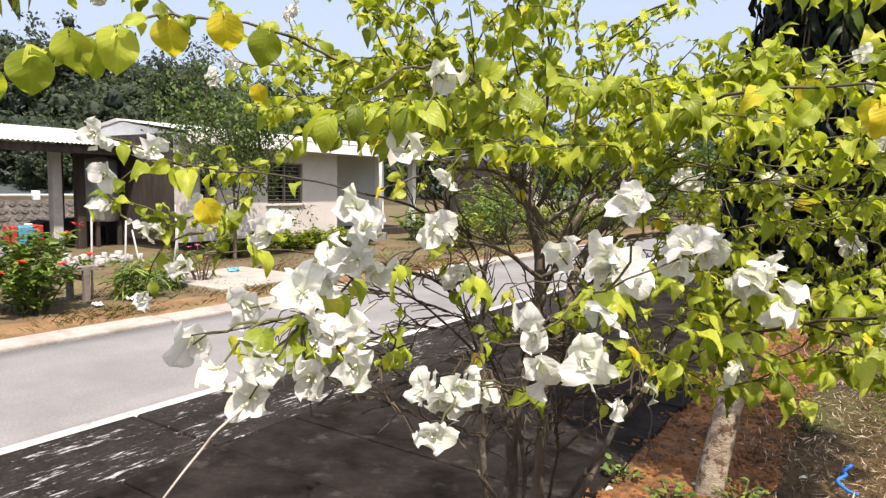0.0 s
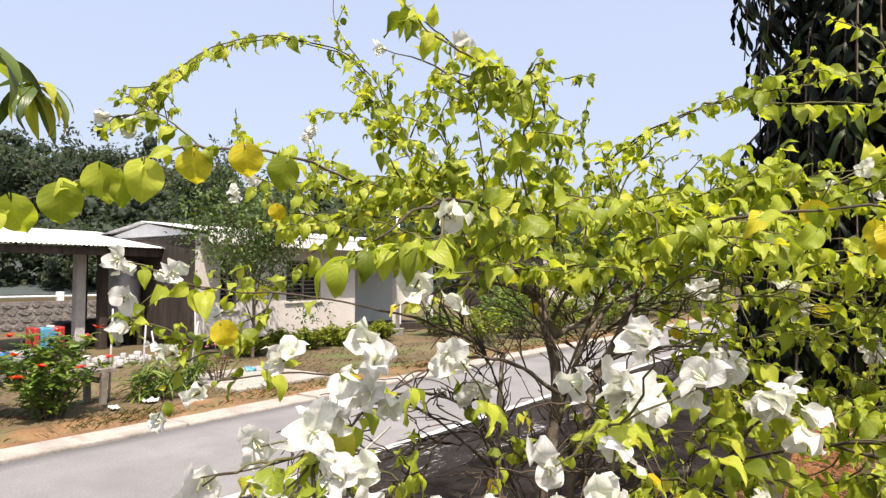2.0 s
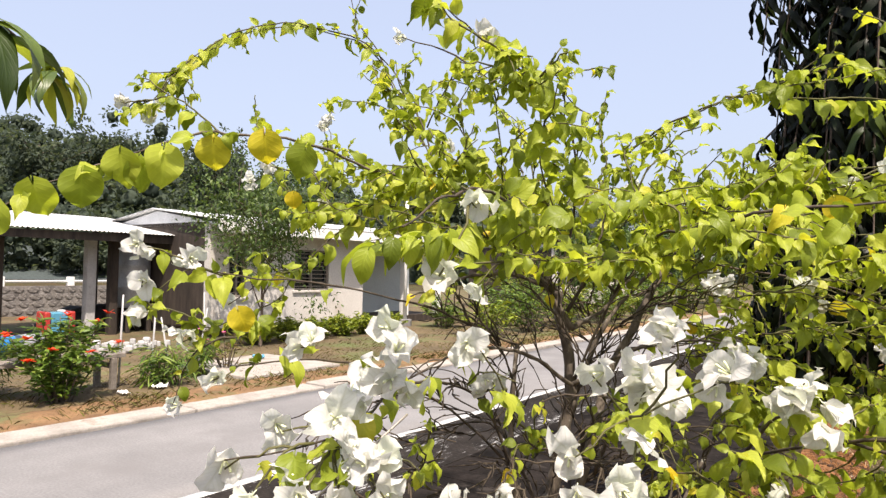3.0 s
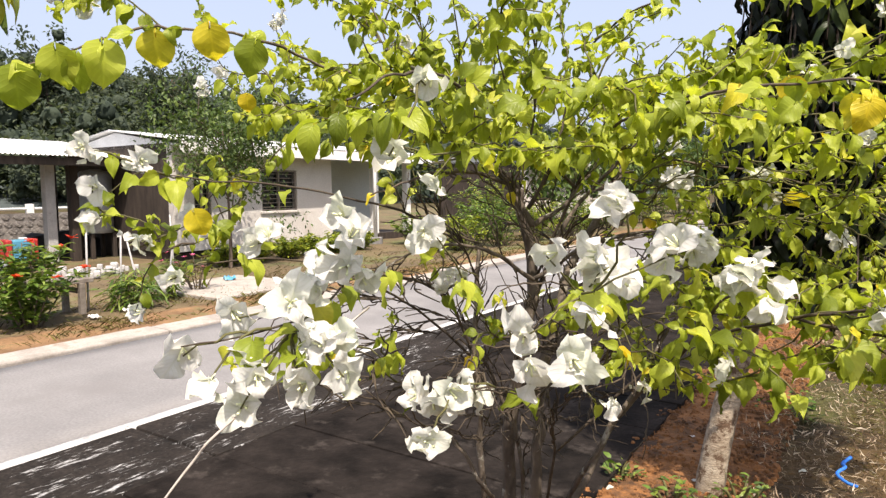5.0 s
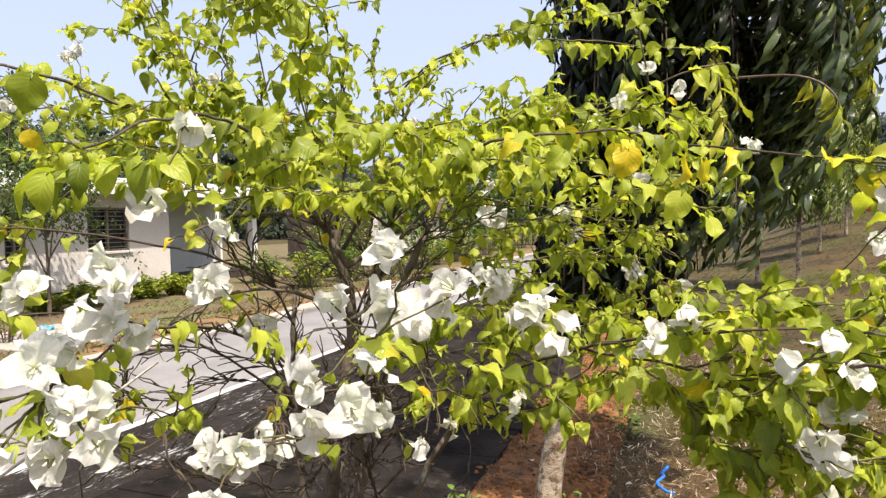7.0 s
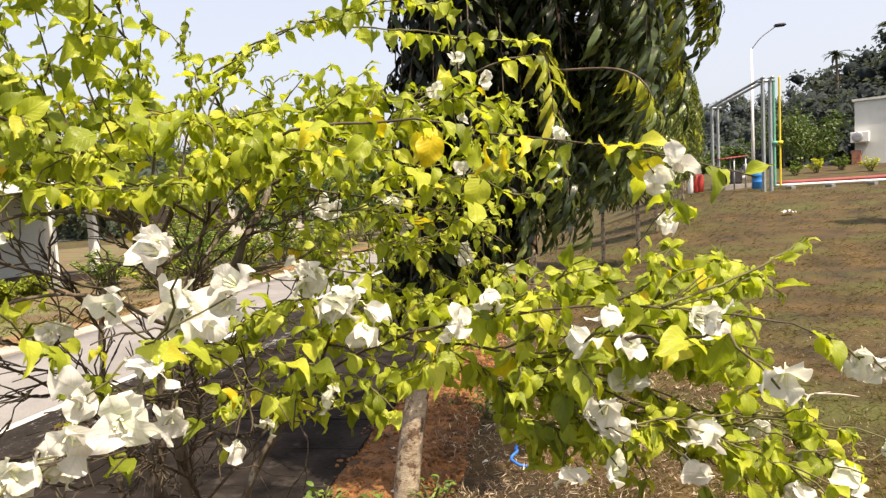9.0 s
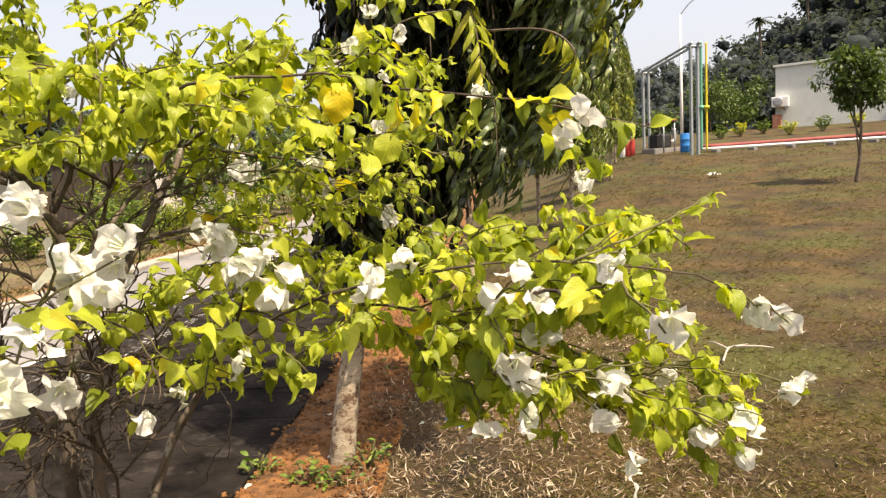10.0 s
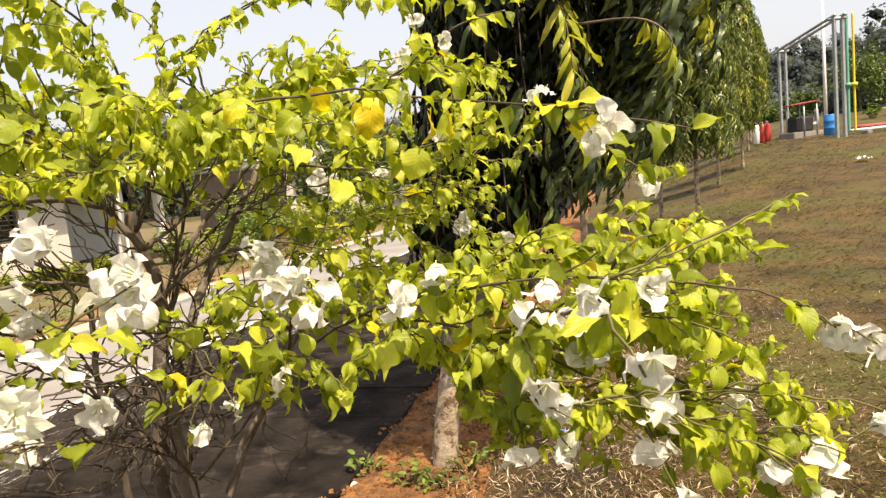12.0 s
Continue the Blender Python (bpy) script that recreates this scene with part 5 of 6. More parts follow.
def corrugated(geo, u0, u1, v0, z0, v1, z1, pitch=0.09, high=0.016, thick=0.006):
    """A sheet that slopes from (v0, z0) to (v1, z1), its waves running down the slope."""
    n = int((u1 - u0) / pitch * 4)
    rows = []
    for lay in (0.0, -thick):
        for vv, zz in ((v0, z0), (v1, z1)):
            rows.append([(vv, u0 + (u1 - u0) * i / n, zz + lay + high * math.sin(2 * math.pi * i / 4)) for i in range(n + 1)])
    m = n + 1
    f = [(i, i + 1, m + i + 1, m + i) for i in range(n)] + [(2 * m + i, 3 * m + i, 3 * m + i + 1, 2 * m + i + 1) for i in range(n)]
    f += [(i, 2 * m + i, 2 * m + i + 1, i + 1) for i in range(n)]
    geo.add([q for r in rows for q in r], f)


def window(house, name, u0, u1, z0, z1, v, thick, bars=9):
    """A framed opening with a dark pane and security bars."""
    w = Geo()
    f = 0.045
    for a in ((u0, u0 + f, z0, z1), (u1 - f, u1, z0, z1), (u0 + f, u1 - f, z0, z0 + f), (u0 + f, u1 - f, z1 - f, z1), ((u0 + u1) / 2 - f / 2, (u0 + u1) / 2 + f / 2, z0 + f, z1 - f)):
        box(w, v - thick * 0.6, a[0], a[2], v - thick * 0.2, a[1], a[3])
    win = part(name, w, M_GREYWOOD, house, "timber window with louvres", False)
    p = Geo()
    box(p, v - thick * 0.75, u0 + f, z0 + f, v - thick * 0.7, u1 - f, z1 - f)
    part("pane", p, M_GLASS, win, smooth=False)
    for k in range(bars):
        g = Geo()
        z = z0 + f + (z1 - z0 - 2 * f) * (k + 0.5) / bars
        box(g, v - thick * 0.5, u0 + f, z - 0.012, v - thick * 0.3, u1 - f, z + 0.006)
        part("louvre", g, M_GREYWOOD, win, smooth=False)
    s = Geo()
    box(s, v - thick * 0.3, u0 - 0.06, z0 - 0.06, v + 0.05, u1 + 0.06, z0 - 0.004, 0.008)
    part("window_sill", s, M_WALL, win, smooth=False)


def house(u0, u1, v, z0, eave, depth, holes, porch, label):
    h = thing("house", label, "house")
    h.matrix_basis = ROAD_POSE
    g = Geo()
    wall_with_openings(g, u0, u1, z0, eave, v, 0.18, holes)
    part("wall", g, M_WALL, h, "stained cream rendered wall", False)
    # the end wall at u0 is coloured dark in place of the shed's shade
    for a, mat, say in (((v - depth, u0, v - 0.18, u0 + 0.18), M_DARKWOOD, "end wall, its dark colour standing in for shed shade"), ((v - depth, u1 - 0.18, v - 0.18, u1), M_WALL, "")):
        g = Geo()
        box(g, a[0], a[1], z0, a[2], a[3], eave)
        part("wall", g, mat, h, say, False)
    g = Geo()
    box(g, v - depth, u0 + 0.18, z0, v - depth + 0.18, u1 - 0.18, eave)
    part("wall", g, M_WALL, h, "", False)
    g = Geo()
    box(g, v - depth + 0.05, u0 + 0.05, 0.0 - 0.1, v - 0.10, u1 + porch - 0.05, z0)
    part("plinth", g, M_DARKWOOD, h, "dark recessed base", False)
    g = Geo()
    corrugated(g, u0 - 0.15, u1 + porch + 0.4, v + 0.55, eave + 0.02, v - depth / 2, eave + 0.35)
    corrugated(g, u0 - 0.15, u1 + porch + 0.4, v - depth - 0.4, eave + 0.02, v - depth / 2, eave + 0.35)
    part("roof", g, M_ROOF, h, "pale corrugated roof sheets")
    for end in (u0, u1 + porch + 0.2):
        g = Geo()
        g.add([(x, e, z) for e in (end, end + 0.1) for x, z in ((v + 0.4, eave - 0.06), (v - depth / 2, eave + 0.30), (v - depth - 0.25, eave - 0.06))], [(0, 2, 1), (3, 4, 5), (0, 1, 4, 3), (1, 2, 5, 4), (2, 0, 3, 5)])
        part("gable", g, M_ROOF, h, "", False)
    g = Geo()
    box(g, v + 0.50, u0 - 0.15, eave - 0.24, v + 0.54, u1 + porch + 0.4, eave + 0.0)
    part("fascia", g, M_WHITE, h, "white painted fascia board", False)
    g = Geo()
    box(g, v - depth, u0 + 0.2, eave - 0.12, v + 0.49, u1 + porch + 0.3, eave - 0.07)
    part("soffit", g, M_GREYWALL, h, "", False)
    for ua, ub, za, zb in holes:
        window(h, "window", ua, ub, za, zb, v, 0.18)
    if porch:
        g = Geo()
        box(g, v - depth, u1, z0, v - 1.6, u1 + porch, eave)
        part("wall", g, M_GREYWALL, h, "shaded porch back wall", False)
        for k in range(2):
            g = Geo()
            box(g, v - 0.2, u1 + porch - 0.2 - k * (porch - 0.4) * 0.5, z0, v, u1 + porch - k * (porch - 0.4) * 0.5, eave, 0.01)
            part("porch_post", g, M_WHITE, h, "", False)
    return h


house(8.4, 13.2, -12.4, 0.18, 2.50, 4.2, [(10.78, 11.93, 0.98, 1.98), (8.9, 9.35, 0.85, 2.0)], 3.6, "cream single-storey house with louvred windows and corrugated roof")
house(24.0, 36.0, -12.0, 0.18, 2.6, 4.2, [(25.2, 26.3, 0.95, 2.1), (28.2, 29.3, 0.95, 2.1), (31.2, 32.3, 0.95, 2.1), (33.6, 34.6, 0.95, 2.1)], 0.0, "pale single-storey house farther along the road")


def shed():
    s = thing("open_shed", "open timber shed with a pale corrugated roof", "shed")
    s.matrix_basis = ROAD_POSE
    g = Geo()
    corrugated(g, -1.5, 8.7, -13.75, 2.22, -17.5, 2.75)
    part("roof", g, M_ROOF, s, "pale corrugated roof sheets")
    for v in (-13.9, -17.3):
        g = Geo()
        box(g, v - 0.06, -1.4, 2.02 if v > -14 else 2.5, v + 0.06, 8.6, 2.18 if v > -14 else 2.66)
        part("beam", g, M_DARKWOOD, s, "", False)
    for u, v, mat, r in ((6.95, -14.6, M_POST, 0.10), (5.2, -14.6, M_DARKWOOD, 0.07), (7.4, -14.5, M_DARKWOOD, 0.09), (2.4, -14.6, M_DARKWOOD, 0.07), (0.0, -14.6, M_DARKWOOD, 0.07), (8.3, -17.2, M_DARKWOOD, 0.07), (3.0, -17.2, M_DARKWOOD, 0.07), (-1.0, -17.2, M_DARKWOOD, 0.07)):
        g = Geo()
        box(g, v - r, u - r, -0.1, v + r, u + r, 2.2 if v > -16 else 2.62, 0.012)
        part("post", g, mat, s, "pale concrete post" if mat == M_POST else "", False)


shed()

# ---- things in the yard across the road ----
def in_yard(name, label, category, u, v, z=0.0, turn=0.0, group="", kind=""):
    """A thing that stands in the yard, its own x across and y along the road."""
    ob = thing(name, label, category, (0, 0, 0), group, kind)
    x, y = uv_xy(u, v)
    ob.matrix_basis = pose(x, y, z, 0, 0, -34.0 + turn)
    return ob


def plant(name, label, category, at, tall, wide, count, leaf, width, mat, seed, droop=0.4, stems=9, flowers=0, flower_mat=None, flower_size=0.05, turn=0.0, group=""):
    """A clump of leafy stems from one root, with blooms where asked."""
    rng = np.random.default_rng(seed)
    p = thing(name, label, category, at, group)
    wood, leaves = Geo(), Geo()
    shapes = [blade(rng, 1.0, width, 0.4, 0.3, rng.uniform(0.2, 1.0), 0.03, 4, rng.uniform(-0.3, 0.3), 1) for _ in range(4)]
    tips = []
    for k in range(stems):
        a, r = k * 2.4 + rng.uniform(-0.3, 0.3), wide * math.sqrt((k + 0.5) / stems)
        end = np.array([math.cos(a) * r, math.sin(a) * r, tall * rng.uniform(0.55, 1.0) * (1 - 0.35 * (r / wide) ** 2)])
        path = spline([(0.15 * end[0], 0.15 * end[1], -0.06), (0.6 * end[0], 0.6 * end[1], 0.6 * end[2]), end], 6)
        tube(wood, path, [0.012, 0.004], 5)
        tips.append(end)
        for j in range(count // stems):
            s = rng.uniform(0.1, 1.0) ** 0.7
            q = path[min(int(s * (len(path) - 1)), len(path) - 1)] + rng.normal(0, 0.02, 3)
            b = rng.uniform(0, 6.28)
            out = np.array([math.cos(b), math.sin(b), rng.uniform(0.1, 0.9)])
            v, f, uv = shapes[rng.integers(4)]
            leaves.add((v * leaf * rng.uniform(0.6, 1.25)) @ basis(out - UP * droop * rng.uniform(0, 1), UP + rng.normal(0, 0.4, 3)).T + q, f, uv)
    tagged(part("stem_growth", wood, M_TRUNK if tall > 0.5 else M_SHOOT, p), kind="stuff")
    tagged(part("foliage", leaves, mat, p), kind="stuff")
    petals = blade(rng, 1.0, 0.8, 0.5, 0.2, 0.5, 0.05, 3, 0.0, 1)
    for k in range(flowers):
        tip = tips[(stems - 1 - k) % stems]
        q = tip + rng.normal(0, 0.03, 3) + np.array([tip[0] * 0.12, tip[1] * 0.12, 0.04])
        g = Geo()
        for j in range(9):
            a = j * 2.4
            g.add((petals[0] * flower_size * rng.uniform(0.7, 1.2)) @ basis(np.array([math.cos(a), math.sin(a), rng.uniform(0.1, 1.2)]), UP).T + q, petals[1], petals[2])
        part("bloom", g, flower_mat, p)
    return p


def place(u, v, z=-0.02):
    x, y = uv_xy(u, v)
    return (x, y, z)


plant("flowering_shrub", "leafy shrub with small red flowers beside a plank bench", "shrub", place(3.45, -7.85), 1.12, 0.56, 1400, 0.14, 0.26, M_SHRUB, 71, 0.4, 18, 12, M_RED, 0.07)
plant("feathery_shrub", "feathery light green shrub by the road", "shrub", place(3.0, -8.75), 1.05, 0.42, 700, 0.20, 0.10, M_SHRUB, 72, 1.3, 12)
plant("strappy_plant", "clump of narrow yellow-green leaves", "plant", place(4.75, -8.0), 0.62, 0.34, 260, 0.28, 0.09, M_SHRUB, 73, 0.9, 9)
plant("strappy_plant", "clump of narrow yellow-green leaves", "plant", place(5.5, -8.3), 0.5, 0.30, 200, 0.22, 0.10, M_SHRUB, 74, 0.9, 8)
plant("dry_shrub", "thin dry shrub at the yard edge", "shrub", place(6.1, -8.5), 0.7, 0.4, 150, 0.12, 0.2, M_GRASS, 75, 0.5, 10)
plant("pink_flower_plant", "small plant with pink flowers", "plant", place(6.4, -9.4), 0.55, 0.3, 200, 0.12, 0.22, M_SHRUB, 76, 0.4, 9, 6, M_PINK, 0.05)
for k, u in enumerate((8.5, 9.3, 10.1, 10.9, 11.7, 12.5)):
    plant("clipped_hedge_plant", "low yellow-green hedge plant before the house", "hedge", place(u, -10.9), 0.55, 0.50, 1100, 0.11, 0.38, M_HEDGE, 80 + k, 0.3, 22, group="low hedge")
leafy_tree("yard_tree", place(8.3, -10.5, -0.04), 3.3, (2.35, 1.25, 1.0), 7000, 0.085, 91, M_TREE, "slender small-leaved tree before the cream house", trunk_r=0.04, limbs=14)
leafy_tree("yard_tree", place(4.5, -23.5, -0.04), 3.6, (2.0, 2.4, 1.1), 2600, 0.22, 92, M_TREE, "spreading green tree behind the stone wall", trunk_r=0.08, limbs=14)
leafy_tree("yard_tree", place(0.5, -24.5, -0.04), 3.4, (1.9, 2.2, 1.1), 2400, 0.22, 93, M_TREE, "spreading green tree behind the stone wall", trunk_r=0.08, limbs=14)
for k, (u, v, h) in enumerate(((20.5, -9.2, 3.4), (27, -9.4, 3.6), (32, -9.0, 4.2), (38, -9.4, 4.8), (46, -9.5, 5.0), (56, -8.5, 6.0))):
    leafy_tree("roadside_tree", place(u, v, -0.04), h, (h * 0.62, h * 0.38, h * 0.32), 1500, 0.16 + 0.004 * u, 100 + k, M_TREE, "leafy green tree growing beside the road", trunk_r=0.05, limbs=12)
for k, (u, v, tall) in enumerate(((13.6, -8.6, 1.1), (14.6, -10.6, 1.0), (15.3, -8.4, 1.5), (17.3, -8.3, 1.4), (18.6, -9.0, 1.2), (19.6, -8.2, 1.6), (21.4, -8.4, 1.3), (23.2, -8.3, 1.7), (25.5, -8.6, 1.7), (28, -8.5, 2.1), (31, -8.6, 1.9), (34.5, -8.6, 2.2), (38, -8.8, 2.2), (16.4, -9.6, 1.5), (17.8, -10.4, 2.3), (19.4, -10.8, 2.6))):
    plant("garden_shrub", "tall leafy green shrub beside the road", "shrub", place(u, v), tall, 0.5 + 0.3 * tall, 900, 0.15, 0.3, M_SHRUB if k % 3 else M_HEDGE, 120 + k, 0.5, 18)


def bench():
    b = in_yard("plank_bench", "low weathered plank bench on rough legs", "bench", 3.35, -8.35)
    for k in range(3):
        g = Geo()
        box(g, -0.24 + k * 0.16, -1.0, 0.37, -0.10 + k * 0.16, 1.0, 0.42, 0.006)
        part("plank", g, M_GREYWOOD, b, smooth=False)
    for x in (-0.2, 0.2):
        for y in (-0.85, 0.85):
            g = Geo()
            box(g, x - 0.035, y - 0.035, -0.08, x + 0.035, y + 0.035, 0.37, 0.006)
            part("leg", g, M_GREYWOOD, b, smooth=False)
    for y in (-0.85, 0.85):
        g = Geo()
        box(g, -0.165, y - 0.02, 0.24, 0.165, y + 0.02, 0.30)
        part("stretcher", g, M_GREYWOOD, b, smooth=False)


bench()


def stake(u, v, tall, lean, label="thin pale garden stake"):
    s = in_yard("garden_stake", label, "stake", u, v, group="garden stakes")
    g = Geo()
    tube(g, [(0, 0, -0.1), (lean * 0.5, lean * 0.4, tall * 0.5), (lean, lean * 0.8, tall)], [0.016, 0.012], 6)
    part("stick", g, M_POST, s)


for u, v, h, l in ((4.35, -8.3, 1.15, 0.02), (4.9, -8.5, 0.95, 0.03), (5.25, -8.6, 0.8, -0.12), (5.8, -8.8, 0.9, 0.1), (3.0, -9.3, 0.95, 0.05), (6.6, -9.8, 1.1, -0.03)):
    stake(u, v, h, l)


def barrel(at, r, h, mat, label, lying=False, rings=True):
    b = thing("barrel", label, "barrel", at)
    g = Geo()
    lathe(g, [(0.0, 0.0), (r * 0.94, 0.0), (r, 0.02), (r, h * 0.33), (r * 1.03, h * 0.345), (r * 1.03, h * 0.36), (r, h * 0.375), (r, h * 0.66), (r * 1.03, h * 0.675), (r * 1.03, h * 0.69), (r, h * 0.705), (r, h - 0.02), (r * 0.96, h), (r * 0.9, h - 0.015), (0.0, h - 0.015)], 22)
    body = part("body", g, mat, b)
    g = Geo()
    lathe(g, [(0.0, h - 0.016), (r * 0.12, h - 0.016), (r * 0.12, h + 0.012), (0.0, h + 0.012)], 10, (r * 0.5, 0, 0))
    part("bung", g, mat, b)
    if lying:
        b.rotation_euler = (radians(90), 0, radians(-20))
    return b


barrel((*uv_xy(4.75, -12.6), 0.14), 0.15, 0.42, M_BLUE, "blue plastic barrel lying on the ground", True)
barrel((*uv_xy(5.15, -12.5), 0.15), 0.16, 0.4, M_TANK, "grey metal barrel lying on the ground", True)


def cart():
    c = in_yard("hand_cart", "red and light blue metal hand cart", "cart", 6.0, -13.9)
    g = Geo()
    box(g, -0.25, -0.22, 0.22, 0.25, 0.22, 0.78, 0.03)
    part("bin", g, M_TEAL, c, "light blue bin", False)
    for y0 in (-0.40, 0.24):
        g = Geo()
        box(g, -0.28, y0, 0.15, 0.28, y0 + 0.15, 0.80, 0.03)
        part("side_panel", g, M_REDPAINT, c, "red side panel", False)
    g = Geo()
    box(g, -0.1, 0.05, 0.785, 0.1, 0.2, 0.84, 0.02)
    part("lid", g, M_WHITE, c, "white lid", False)
    for y in (-0.42, 0.42):
        g = Geo()
        a = np.linspace(0, 2 * math.pi, 21)
        tube(g, np.stack([0.15 * np.cos(a), np.full(21, y), 0.15 + 0.15 * np.sin(a)], 1), 0.025, 6)
        part("wheel", g, M_BLACKCLOTH, c)

    c.scale = (0.72, 0.72, 0.72)


cart()


def tank():
    t = in_yard("metal_tank", "tall pale grey metal tank on a dark stand", "tank", 8.05, -14.8)
    g = Geo()
    lathe(g, [(0.0, 0.55), (0.33, 0.55), (0.35, 0.58), (0.35, 1.0), (0.36, 1.02), (0.35, 1.04), (0.35, 1.5), (0.36, 1.52), (0.35, 1.54), (0.35, 1.85), (0.30, 1.93), (0.1, 1.98), (0.0, 1.98)], 24)
    part("drum", g, M_TANK, t)
    for x in (-0.25, 0.25):
        for y in (-0.25, 0.25):
            g = Geo()
            box(g, x - 0.04, y - 0.04, -0.08, x + 0.04, y + 0.04, 0.55, 0.006)
            part("leg", g, M_DARKWOOD, t, smooth=False)


tank()


def heap(u, v, wide, tall, seed):
    """A draped black sheet over stored goods."""
    h = in_yard("covered_heap", "low heap under a crumpled black tarpaulin", "tarpaulin", u, v)
    rng = np.random.default_rng(seed)
    g, n = Geo(), 16
    v_, f = [], []
    for i in range(n + 1):
        for j in range(n + 1):
            x, y = (i / n - 0.5) * 2, (j / n - 0.5) * 2
            d = max(abs(x), abs(y)) ** 3
            z = tall * (1 - d) * (0.75 + 0.45 * noise.noise((x * 1.8 + seed, y * 1.8, seed))) + 0.05 * noise.noise((x * 6, y * 6, seed)) - 0.05
            v_.append((x * wide * 0.5, y * wide, z))
    f = [(i * (n + 1) + j, (i + 1) * (n + 1) + j, (i + 1) * (n + 1) + j + 1, i * (n + 1) + j + 1) for i in range(n) for j in range(n)]
    g.add(v_, f)
    part("sheet", g, M_BLACKCLOTH, h)


heap(7.7, -15.8, 1.3, 0.75, 3)
heap(3.4, -15.8, 1.6, 0.8, 5)
heap(0.6, -15.8, 1.4, 0.7, 8)


def boundary():
    """A rubble wall with a white rail, built of separate stones where it can be seen."""
    w = thing("wall_far", "low rubble stone wall with a white rail above", "wall", kind="structure")
    w.matrix_basis = ROAD_POSE
    rng = random.Random(8)
    g = Geo()
    box(g, -21.3, -8, -0.1, -21.06, 16, 0.84)
    part("mortar_core", g, M_STONE, w, smooth=False)
    stones = []
    for k in range(5):
        g = Geo()
        v = []
        for a in range(8):
            t = a / 8 * 6.283
            v.append((0.0, math.cos(t) * 0.5 * rng.uniform(0.85, 1.05), math.sin(t) * 0.5 * rng.uniform(0.85, 1.05)))
        low = [(-0.05, y, z) for _, y, z in v]
        mid = [(0.05, y * 0.85, z * 0.85) for _, y, z in v]
        g.add(low + mid, [tuple(range(8, 16))] + [(a, (a + 1) % 8, 8 + (a + 1) % 8, 8 + a) for a in range(8)])
        stones.append(g.mesh("stone", M_STONE, False))
    for row in range(4):
        u = 0.5 + rng.uniform(0, 0.2)
        while u < 13:
            wide = rng.uniform(0.26, 0.42)
            ob = part("stone", stones[rng.randrange(5)], None, w)
            ob.matrix_basis = Matrix.Translation((-21.06, u + wide / 2, 0.06 + row * 0.21 + 0.05)) @ Matrix.Diagonal((0.4, wide * rng.uniform(0.9, 1.05), 0.21 * rng.uniform(0.85, 1.1), 1))
            u += wide + 0.02
    for z in (0.98,):
        g = Geo()
        tube(g, [(-21.15, -8, z), (-21.15, 16, z)], 0.04, 8)
        part("rail", g, M_WHITE, w, "white painted rail")
    for k in range(13):
        g = Geo()
        u = -7.6 + k * 1.9
        box(g, -21.23, u - 0.09, 0.84, -21.05, u + 0.09, 1.12, 0.01)
        part("rail_post", g, M_WHITE, w, smooth=False)


boundary()

pole = thing("white_pole", "white painted steel pole beside the house", "pole", (-1.76, 18.2, 0))
g = Geo()
tube(g, [(0, 0, -0.1), (0, 0, 4.15)], [0.055, 0.05], 12)
part("shaft", g, M_WHITE, pole)
g = Geo()
box(g, -0.18, -0.18, -0.1, 0.18, 0.18, 0.16, 0.02)
part("footing", g, M_CONCRETE, pole, smooth=False)

path = in_yard("path", "pale concrete path from the road to the yard", "path", 6.6, -8.4, kind="structure")
g = Geo()
box(g, -0.9, -0.9, -0.1, 0.9, 0.9, 0.022, 0.01)
part("slab", g, M_KERB, path, smooth=False)


def scrap(at, size, mat, label, name="litter", seed=0):
    """A crumpled bit of paper or plastic."""
    rng = np.random.default_rng(seed)
    g = Geo()
    n = 6
    v = [((i / n - 0.5) * size, (j / n - 0.5) * size * 0.8, size * 0.18 * rng.uniform(0, 1) * (1 + (i % 2)) + 0.004) for i in range(n + 1) for j in range(n + 1)]
    g.add(v, [(i * (n + 1) + j, (i + 1) * (n + 1) + j, (i + 1) * (n + 1) + j + 1, i * (n + 1) + j + 1) for i in range(n) for j in range(n)])
    ob = tagged(part(name, g, mat, smooth=False), label, "litter")
    ob.matrix_basis = Matrix.Translation(at) @ Matrix.Rotation(seed * 1.3, 4, "Z")
    mod = ob.modifiers.new("thick", "SOLIDIFY")
    mod.thickness = 0.003
    return ob


scrap((*uv_xy(4.6, -7.75), 0.0), 0.17, M_PAPER, "crumpled white paper on the verge", seed=1)
scrap((*uv_xy(4.1, -7.7), 0.0), 0.13, M_PAPER, "crumpled white paper on the verge", seed=2)
scrap((*uv_xy(7.0, -8.9), 0.02), 0.22, M_TEAL, "crumpled pale blue plastic bag", "plastic_bag", seed=4)
rubble = Geo()
rr = np.random.default_rng(44)
for k in range(34):
    c = np.array([*uv_xy(5.9 + rr.uniform(-0.4, 0.9), -11.6 + rr.normal(0, 0.2)), 0.02 + rr.uniform(0, 0.12)])
    s = rr.uniform(0.03, 0.07)
    box(rubble, c[0] - s, c[1] - s * 0.8, c[2] - 0.06, c[0] + s, c[1] + s * 0.8, c[2] + s, s * 0.4)
tagged(part("rubble", rubble, M_POST, smooth=False), "scatter of broken white rubble in the yard", "rubble", kind="stuff")

# ---- the buildings, pipes and lamp beyond the lawn ----
def polar(az, r, up=0.0):
    a = radians(az)
    x, y = r * math.sin(a), r * math.cos(a)
    return np.array([x, y, rise(x, y) + up])


